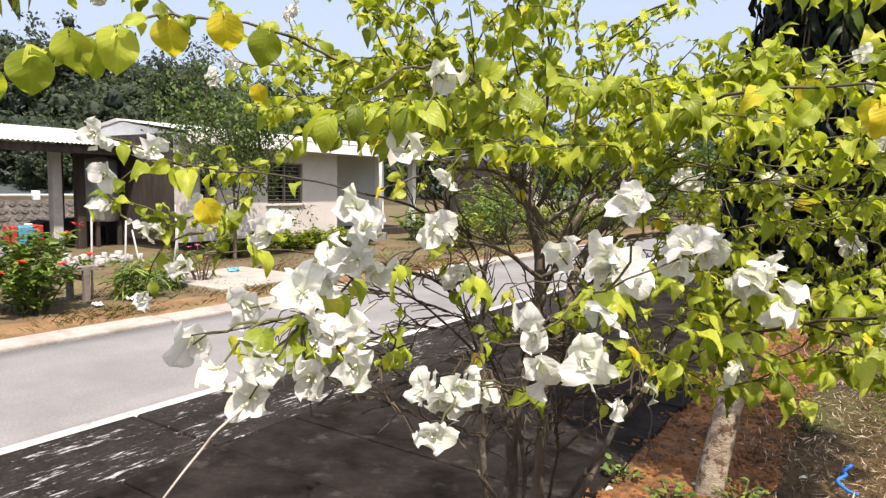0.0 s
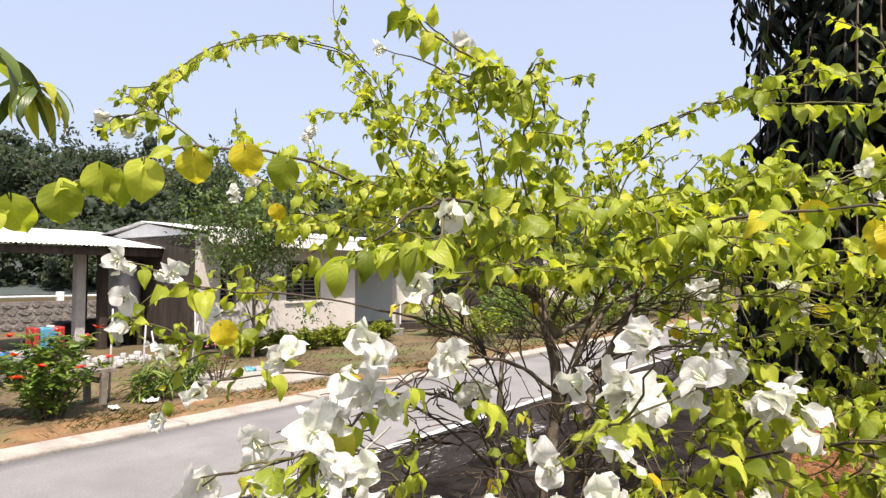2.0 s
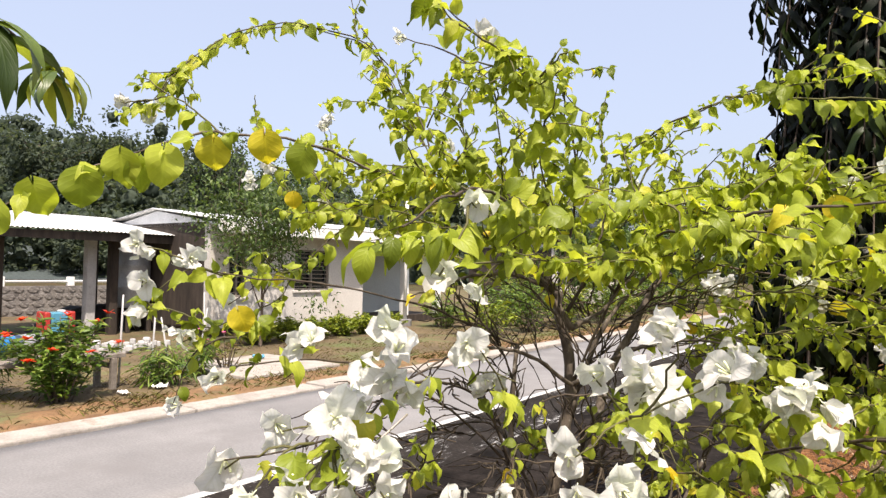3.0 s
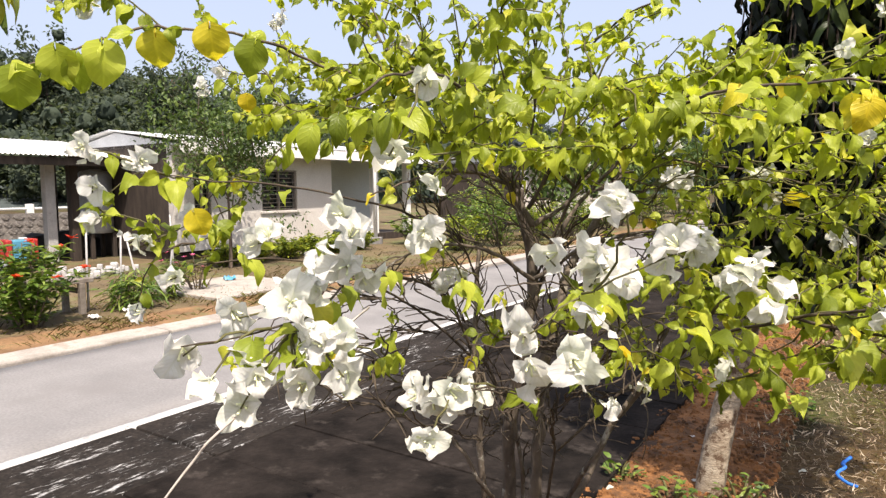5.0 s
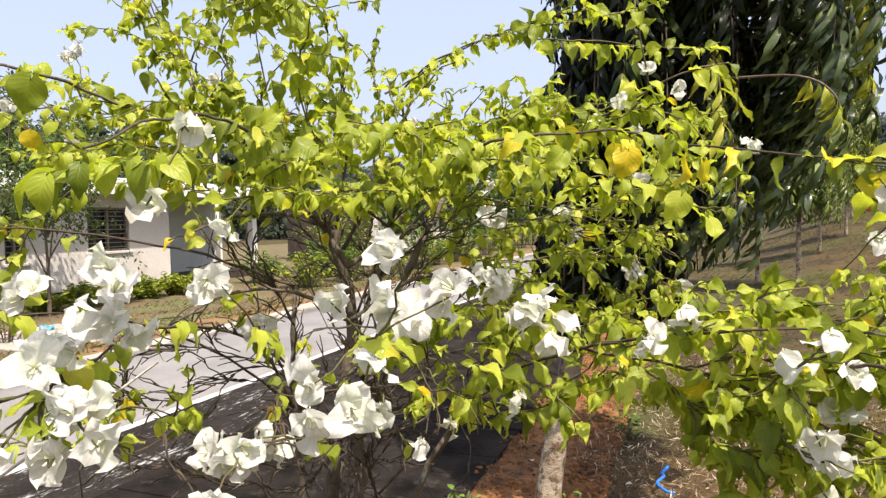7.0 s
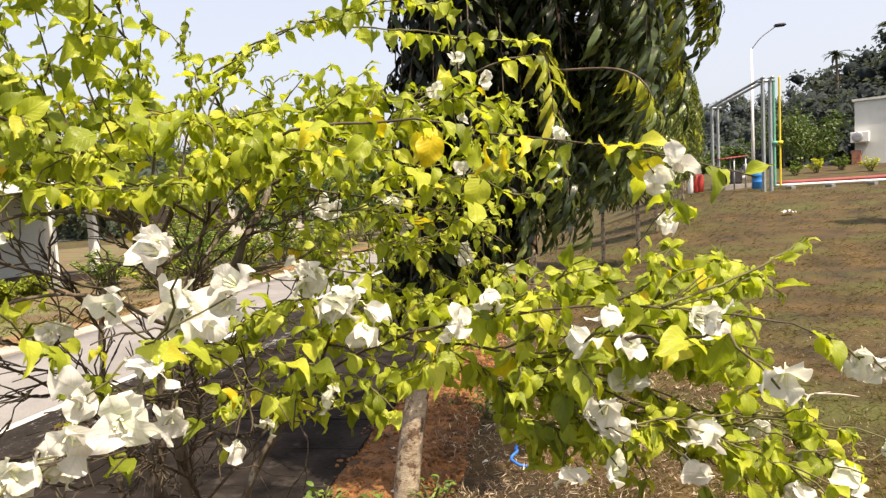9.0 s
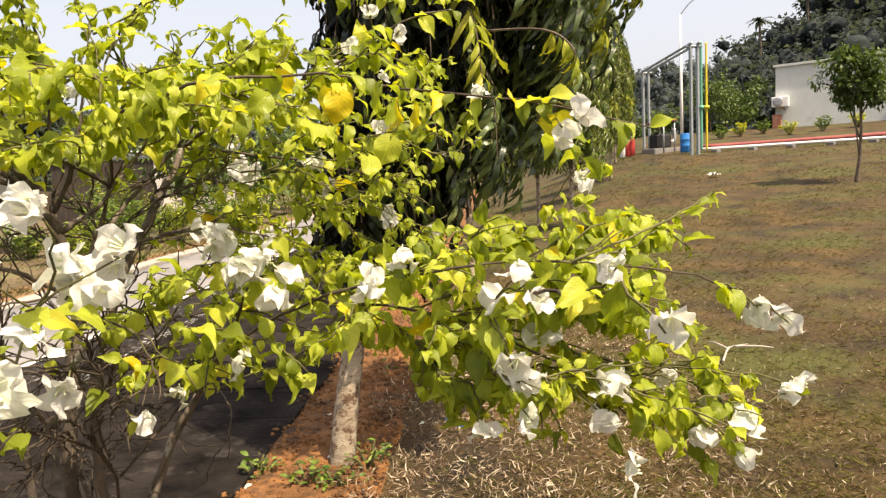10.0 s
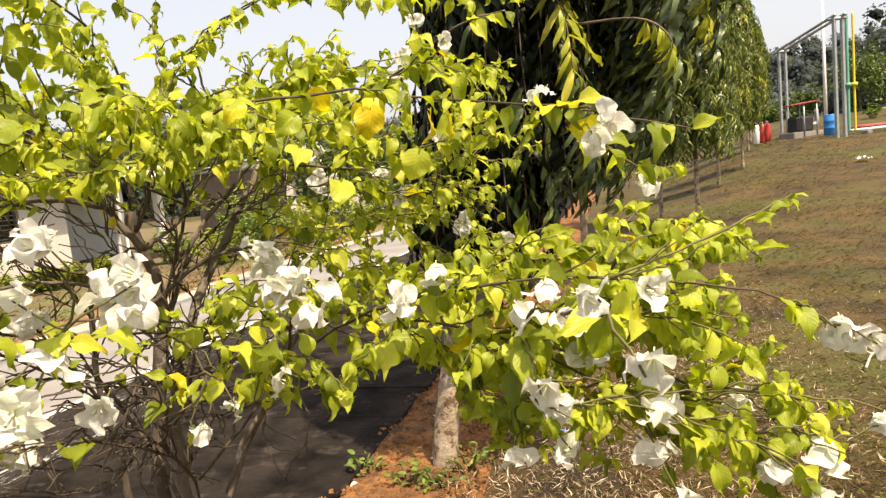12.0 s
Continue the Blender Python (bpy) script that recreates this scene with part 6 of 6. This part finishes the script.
def white_building():
    c = polar(57.0, 45)
    b = thing("long_building", "long single-storey building with stained grey-white walls", "building", tuple(c))
    b.rotation_euler = (0, 0, radians(-64))
    g = Geo()
    box(g, 0, 0, -0.8, 7.0, 9, 3.45)
    part("wall", g, M_GREYWALL, b, "stained blank end wall", False)
    g = Geo()
    box(g, -0.12, -0.12, 3.45, 7.12, 9.1, 3.58)
    part("parapet", g, M_GREYWALL, b, "", False)
    g = Geo()
    wall_with_openings(g, -0.0, 16.0, -0.8, 3.1, 0.0, 0.2, [(4.2, 5.4, 0.9, 2.2), (8.4, 9.6, 0.9, 2.2)])
    w = part("wall", g, M_WHITE, b, "white front wall", False)
    w.matrix_basis = Matrix.Translation((7.15, -0.2, 0)) @ Matrix.Rotation(radians(-90), 4, "Z")
    for y in (4.2, 8.4):
        g = Geo()
        box(g, 7.15 + y, -0.1, 0.9, 7.15 + y + 1.2, -0.05, 2.2)
        part("window_pane", g, M_GLASS, b, "", False)
    g = Geo()
    box(g, 7.1, -1.0, 3.1, 23.4, 6, 3.25)
    part("roof", g, M_WHITE, b, "flat roof slab with overhang", False)
    ac = thing("air_conditioner", "boxy outdoor air conditioner on the wall", "air conditioner", tuple(c))
    ac.rotation_euler = b.rotation_euler
    g = Geo()
    box(g, -0.15, -0.55, 1.1, 0.75, -0.02, 1.68, 0.03)
    part("casing", g, M_WHITE, ac, smooth=False)
    g = Geo()
    lathe(g, [(0.0, 0.0), (0.26, 0.0), (0.28, 0.03), (0.24, 0.05), (0.0, 0.02)], 18)
    fan = part("grille", g, M_TANK, ac)
    fan.matrix_basis = Matrix.Translation((0.2, -0.62, 1.4)) @ Matrix.Rotation(radians(90), 4, "X")
    for x in (-0.25, 0.6):
        g = Geo()
        box(g, x, -0.6, 0.95, x + 0.05, -0.01, 1.05)
        part("bracket", g, M_STEEL, ac, smooth=False)
    pier = thing("brick_pier", "short red brick pier by the wall", "pier", tuple(c))
    pier.rotation_euler = b.rotation_euler
    for k in range(8):
        g = Geo()
        box(g, -0.1, -0.5, -0.6 + k * 0.16, 0.35, -0.08, -0.45 + k * 0.16, 0.01)
        part("brick_course", g, M_BRICK, pier, smooth=False)
    for k in range(4):
        s = thing("brick_stack", "stack of loose red bricks by the wall", "bricks", tuple(c), "brick stacks")
        s.rotation_euler = b.rotation_euler
        for j in range(4):
            g = Geo()
            box(g, 9.0 + k * 1.1, -2.0, -0.6 + j * 0.28, 9.8 + k * 1.1, -1.4, -0.34 + j * 0.28, 0.02)
            part("brick_course", g, M_BRICK, s, smooth=False)


white_building()


def pipe_frame():
    """Two pairs of posts that carry pipes over the drive."""
    near, far = polar(51.35, 28), polar(47.6, 35)
    f = thing("pipe_frame", "tall steel frame that carries pipes overhead", "pipe rack", tuple(near))
    d = far - near
    d[2] = 0
    side = np.array([-d[1], d[0], 0]) / np.linalg.norm(d)
    top = 4.1
    for base, drop in ((np.zeros(3), 0.3), (d, 0.6)):
        for k in (-0.13, 0.13):
            g = Geo()
            q = base + side * k
            box(g, q[0] - 0.055, q[1] - 0.055, -0.4, q[0] + 0.055, q[1] + 0.055, top, 0.01)
            part("post", g, M_STEEL, f, smooth=False)
        g = Geo()
        tube(g, [base + side * -0.3 + UP * (top - 0.03), base + side * 0.3 + UP * (top - 0.03)], 0.06, 8)
        part("crossbar", g, M_STEEL, f)
    for k in (-0.16, 0.16):
        g = Geo()
        tube(g, [-d * 0.03 + side * k + UP * (top + 0.07), d * 1.03 + side * k + UP * (top + 0.05)], 0.055, 8)
        part("overhead_pipe", g, M_STEEL, f)
    for k, (mat, label) in enumerate(((M_PIPE_GREEN, "green upright pipe"), (M_PIPE_YELLOW, "yellow upright pipe"))):
        g = Geo()
        q = side * (-0.26 - 0.20 * k)
        p = side * -1.0
        tube(g, spline([q + UP * (top + 0.1), q + UP * (top - 0.2), q + UP * 1.9, q + UP * 0.4, q + UP * 0.12], 5), 0.05 if k == 0 else 0.038, 8)
        up = part("upright_pipe", g, mat, f, label)
        g = Geo()
        lathe(g, [(0.06, -0.06), (0.11, -0.06), (0.11, 0.06), (0.06, 0.06)], 10, (q[0], q[1], 1.75))
        part("flange", g, mat, up)


pipe_frame()


def ground_pipes():
    for name, label, mat, r, r_at, up in (("red_pipeline", "thick red pipe on low sleepers across the lawn", M_PIPE_RED, 0.10, 31.0, 0.13), ("red_pipeline", "thick red pipe on low sleepers across the lawn", M_PIPE_RED, 0.06, 32.0, 0.10), ("white_pipeline", "thin white pipe along the lawn edge", M_WHITE, 0.055, 29.2, 0.10)):
        line = np.array([polar(az, r_at + (az - 51.5) * 0.05, up) for az in np.linspace(51.6, 74, 18)])
        p = thing(name, label, "pipe", tuple(line[0]))
        g = Geo()
        tube(g, line - line[0], r, 10)
        part("pipe", g, mat, p)
        for k in range(1, 18, 2):
            g = Geo()
            q = line[k] - line[0]
            box(g, q[0] - 0.15, q[1] - 0.15, q[2] - up - 0.2, q[0] + 0.15, q[1] + 0.15, q[2] - r * 0.9, 0.02)
            part("sleeper", g, M_CONCRETE, p, smooth=False)


ground_pipes()


def lamp_post(az, r, tall, arm, label):
    at = polar(az, r)
    p = thing("street_lamp", label, "street lamp", tuple(at))
    d = np.array([math.cos(radians(az)), -math.sin(radians(az)), 0])
    g = Geo()
    tube(g, [(0, 0, -0.4), (0, 0, tall * 0.45), (0, 0, tall)], [0.085, 0.07, 0.045], 12)
    part("shaft", g, M_WHITE, p)
    g = Geo()
    end = d * arm + UP * (tall + arm * 0.85)
    tube(g, spline([(0, 0, tall - 0.02), tuple(d * arm * 0.4 + UP * (tall + arm * 0.45)), tuple(end)], 6), 0.028, 8)
    part("arm", g, M_STEEL, p)
    g = Geo()
    lathe(g, [(0.0, -0.06), (0.09, -0.06), (0.13, 0.0), (0.10, 0.08), (0.0, 0.10)], 12)
    head = part("lamp_head", g, M_BLACKCLOTH, p, "dark lamp head")
    head.matrix_basis = Matrix.Translation(tuple(end + d * 0.15)) @ Matrix.Rotation(radians(-az), 4, "Z") @ Matrix.Diagonal((2.2, 1.0, 1.0, 1))


lamp_post(50.3, 36.0, 6.3, 1.1, "tall white street lamp with one slanting arm")
lamp_post(65.9, 40.0, 5.3, 0.6, "white lamp pole beside the building")
barrel(tuple(polar(50.65, 30.5, -0.03)), 0.24, 0.80, M_BLUE, "upright blue plastic barrel beside the pipe frame")


def cylinder_bottle(az, r, mat, label):
    b = thing("gas_bottle", label, "gas bottle", tuple(polar(az, r, -0.03)), "gas bottles")
    b.scale = (0.62, 0.62, 0.68)
    g = Geo()
    lathe(g, [(0.0, 0.0), (0.2, 0.0), (0.22, 0.04), (0.22, 0.95), (0.16, 1.1), (0.06, 1.15), (0.0, 1.15)], 16)
    part("body", g, mat, b)
    g = Geo()
    lathe(g, [(0.0, 1.14), (0.07, 1.14), (0.07, 1.27), (0.0, 1.27)], 10)
    part("cap", g, M_TANK, b)


for az, mat, label in ((45.75, M_PAPER, "pale gas bottle standing by the trees"), (46.1, M_REDPAINT, "red gas bottle standing by the trees"), (46.45, M_REDPAINT, "red gas bottle standing by the trees")):
    cylinder_bottle(az, 31.0, mat, label)


def pump():
    p = thing("pump_unit", "dark pump unit under a small red and white hood", "pump", tuple(polar(48.8, 32)))
    g = Geo()
    box(g, -0.9, -0.4, -0.3, 0.9, 0.4, 0.12, 0.03)
    part("base", g, M_CONCRETE, p, smooth=False)
    g = Geo()
    box(g, -0.55, -0.3, 0.12, 0.35, 0.3, 0.75, 0.08)
    part("motor", g, M_BLACKCLOTH, p, smooth=False)
    g = Geo()
    tube(g, spline([(0.35, 0, 0.4), (0.8, 0, 0.45), (0.8, 0, 1.0)], 6), 0.09, 10)
    part("outlet", g, M_TANK, p)
    g = Geo()
    corrugated(g, -0.5, 0.5, -0.45, 1.25, 0.45, 1.35, 0.2, 0.02, 0.02)
    part("hood", g, M_PIPE_RED, p, "faded red hood")
    for x in (-0.5, 0.5):
        for y in (-0.7, 0.7):
            g = Geo()
            tube(g, [(x * 0.7, y * 0.6, -0.3), (x * 0.7, y * 0.6, 1.27 + 0.05 * (x + 0.5))], 0.03, 6)
            part("post", g, M_STEEL, p)


pump()
for k, (az, r, h) in enumerate(((52.4, 46, 3.2), (53.6, 48, 3.5), (54.9, 50, 3.3), (48.9, 48, 1.7), (47.6, 50, 1.4), (46.4, 48, 1.5))):
    leafy_tree("shrubby_tree", tuple(polar(az, r, -0.04)), h, (h * 0.5, h * 0.42, h * 0.42), 1300, 0.24, 140 + k, M_TREE, "bushy tree beside the long building", trunk_r=0.06, limbs=12)
for k, az in enumerate((53.2, 54.6, 56.2, 58.0, 60.2, 62.4)):
    plant("yellow_shrub" if k % 2 else "low_shrub", "small yellow-green shrub by the pipes" if k % 2 else "low green shrub by the wall", "shrub", tuple(polar(az, 38.0 + (k % 3))), 0.8, 0.5, 260, 0.16, 0.4, M_ASOKA_NEW if k % 2 else M_SHRUB, 160 + k, 0.3, 10)
scrap(tuple(polar(52.8, 21.6, 0.0)), 0.34, M_PAPER, "crumpled white paper on the lawn", seed=7)

# ---- small things on the ground ----
def strewn():
    rng = np.random.default_rng(12)
    straw = Geo()
    strip_shape = [blade(rng, 1.0, w, 0.5, 0.2, c, 0.02, 2, 0.5, 1) for c, w in ((0.2, 0.05), (1.2, 0.07), (-1.4, 0.08), (1.9, 0.16))]
    n = 0
    while n < 34000:
        r = 1.5 + 6.5 * rng.uniform(0, 1) ** 1.1
        a = radians(rng.uniform(-5, 100))
        x, y = r * math.sin(a), r * math.cos(a)
        v = x * ACROSS[0] + y * ACROSS[1]
        if v < -0.55 + 0.30 * noise.noise((x * 1.7, y * 1.7, 0)) + 0.25 * rng.random() ** 2 or rng.random() < min(0.82, max(0.0, (v - 1.0) / 1.3) + 0.3 * noise.noise((x * 0.9, y * 0.9, 5.0))):
            continue
        b = rng.uniform(0, 6.28)
        s = strip_shape[rng.integers(4)]
        straw.add((s[0] * rng.uniform(0.02, 0.085 if v < 1.5 else 0.05)) @ basis(np.array([math.cos(b), math.sin(b), rng.normal(0.02, 0.16)]), UP + rng.normal(0, 0.4, 3)).T + (x, y, (rise(x, y) - 0.045 if v > -0.40 else 0.012) + rng.uniform(0, 0.018)), s[1], s[2])
        n += 1
    tagged(part("dry_clippings", straw, M_STRAW), "litter of dry brown grass clippings and leaves", "plant litter", kind="stuff")
    crumbs = Geo()
    for k in range(4200):
        u, v = rng.uniform(1.0, 8.5), rng.uniform(-1.16, -0.38)
        x, y = uv_xy(u, v)
        s = rng.uniform(0.004, 0.02) * (2 if rng.random() < 0.06 else 1)
        z = (0.0 if v > -1.06 else 0.006) + 0.035 * (noise.noise((u * 2.1, v * 2.1, 3.0)) + 0.6 * noise.noise((u * 6.0, v * 6.0, 8.0)))
        ring = [(x + s * math.cos(t) * rng.uniform(0.7, 1.2), y + s * math.sin(t) * rng.uniform(0.7, 1.2), z - 0.004) for t in np.linspace(0, 5.2, 6)]
        cap = [(x + (a[0] - x) * 0.6, y + (a[1] - y) * 0.6, z + s * rng.uniform(0.45, 0.8)) for a in ring]
        crumbs.add(ring + cap, [(i, (i + 1) % 6, 6 + (i + 1) % 6, 6 + i) for i in range(6)] + [tuple(range(6, 12))])
    tagged(part("soil_crumbs", crumbs, M_SOIL, smooth=False), "loose crumbs of reddish soil", "soil", kind="stuff")
    grass = Geo()
    tuft = [(np.array([(-0.03, 0, 0), (0.03, 0, 0), (0.022 + b, 0.55, -0.1 * c), (b * 2, 1.0, -0.35 * c)]), [(0, 1, 2, 3)], np.array([(0, 0), (1, 0), (1, 0.6), (0.5, 1)])) for c, b in ((0.3, 0.02), (0.8, -0.03), (1.3, 0.0))]
    n = 0
    while n < 44000:
        r = 2.2 + 28 * rng.uniform(0, 1) ** 1.9
        a = radians(rng.uniform(18, 96))
        x, y = r * math.sin(a), r * math.cos(a)
        v = x * ACROSS[0] + y * ACROSS[1]
        if v < -0.1 or noise.noise((x * 0.45, y * 0.45, 2.0)) < rng.uniform(-0.6, 0.2):
            continue
        for _ in range(3):
            b = rng.uniform(0, 6.28)
            s = tuft[rng.integers(3)]
            grass.add((s[0] * rng.uniform(0.02, 0.06) * (1 + r * 0.05)) @ basis(np.array([math.cos(b) * 0.6, math.sin(b) * 0.6, rng.uniform(0.05, 0.8)]), np.array([-math.cos(b), -math.sin(b), 0.6])).T + (x + rng.normal(0, 0.02), y + rng.normal(0, 0.02), rise(x, y) - 0.055), s[1], s[2])
        n += 1
    tagged(part("lawn_grass", grass, M_GRASS), "short dry grass with green patches", "grass", kind="stuff")
    verge = Geo()
    for k in range(30000):
        u, v = rng.uniform(-1, 19), -6.72 - abs(rng.normal(0, 1.9))
        if noise.noise((u * 0.9, v * 1.5, 4.0)) < rng.uniform(-0.4, 0.4):
            continue
        x, y = uv_xy(u, v)
        b = rng.uniform(0, 6.28)
        s = tuft[rng.integers(3)]
        verge.add((s[0] * rng.uniform(0.04, 0.15)) @ basis(np.array([math.cos(b) * 0.6, math.sin(b) * 0.6, rng.uniform(0.3, 1)]), np.array([-math.cos(b), -math.sin(b), 0.6])).T + (x, y, 0.0 if v > -7.34 else -0.04), s[1], s[2])
    tagged(part("verge_grass", verge, M_GRASS), "dry grass along the kerb", "grass", kind="stuff")


strewn()


def cord():
    c = thing("blue_cord", "short piece of bright blue plastic cord on the ground", "cord", (2.12, 3.33, -0.03))
    g = Geo()
    tube(g, spline([(0.13, 0.16, 0.02), (0.10, 0.08, 0.07), (0.04, 0.05, 0.05), (0.01, -0.02, 0.06), (-0.05, -0.05, 0.04), (-0.05, -0.13, 0.03), (-0.01, -0.16, 0.02)], 6), [0.010, 0.008], 7)
    part("strand", g, M_CLOTH, c)


cord()
fallen = np.random.default_rng(3)
for k in range(14):
    x, y = uv_xy(fallen.uniform(1.6, 4.2), fallen.uniform(-1.2, 0.4))
    v, f, uv = blade(fallen, 0.036, 0.032, 0.44, 0.3, 0.6, 0.003, 6, 0.2, 2, 0.62)
    ob = tagged(part("fallen_bract", Geo().add(v + (0, 0, 0.004), f, uv), M_BRACT), "fallen white bract on the ground", "petal", "fallen bracts")
    ob.matrix_basis = Matrix.Translation((x, y, 0.0 if x * ACROSS[0] + y * ACROSS[1] < -0.4 else -0.03)) @ Matrix.Rotation(k * 1.7, 4, "Z")

# weeds by the limewashed trunk and a bleached branch on the lawn
for k, (x, y, tall) in enumerate(((1.13, 3.05, 0.13), (0.95, 3.32, 0.10), (1.45, 3.02, 0.15), (1.24, 2.95, 0.09), (2.39, 4.21, 0.12), (2.55, 4.5, 0.10), (2.2, 4.45, 0.09))):
    plant("weed", "small green weed growing from the soil", "weed", (x, y, -0.015 if k < 4 else -0.05), tall, 0.13, 40, 0.045, 0.5, M_SHRUB, 300 + k, 0.3, 6, group="weeds")
twig = thing("fallen_branch", "bleached forked branch lying on the lawn", "branch", (4.43, 3.08, rise(4.43, 3.08) - 0.04))
for pts in ([(-0.22, -0.10, 0.01), (-0.08, -0.03, 0.05), (0.08, 0.05, 0.03), (0.26, 0.04, 0.02)], [(-0.05, -0.02, 0.05), (-0.03, 0.12, 0.07), (0.05, 0.24, 0.03)], [(0.10, 0.05, 0.03), (0.20, -0.08, 0.04), (0.34, -0.12, 0.01)]):
    g = Geo()
    tube(g, spline(pts, 6), [0.009, 0.004], 6)
    part("bough", g, M_DEADWOOD, twig)
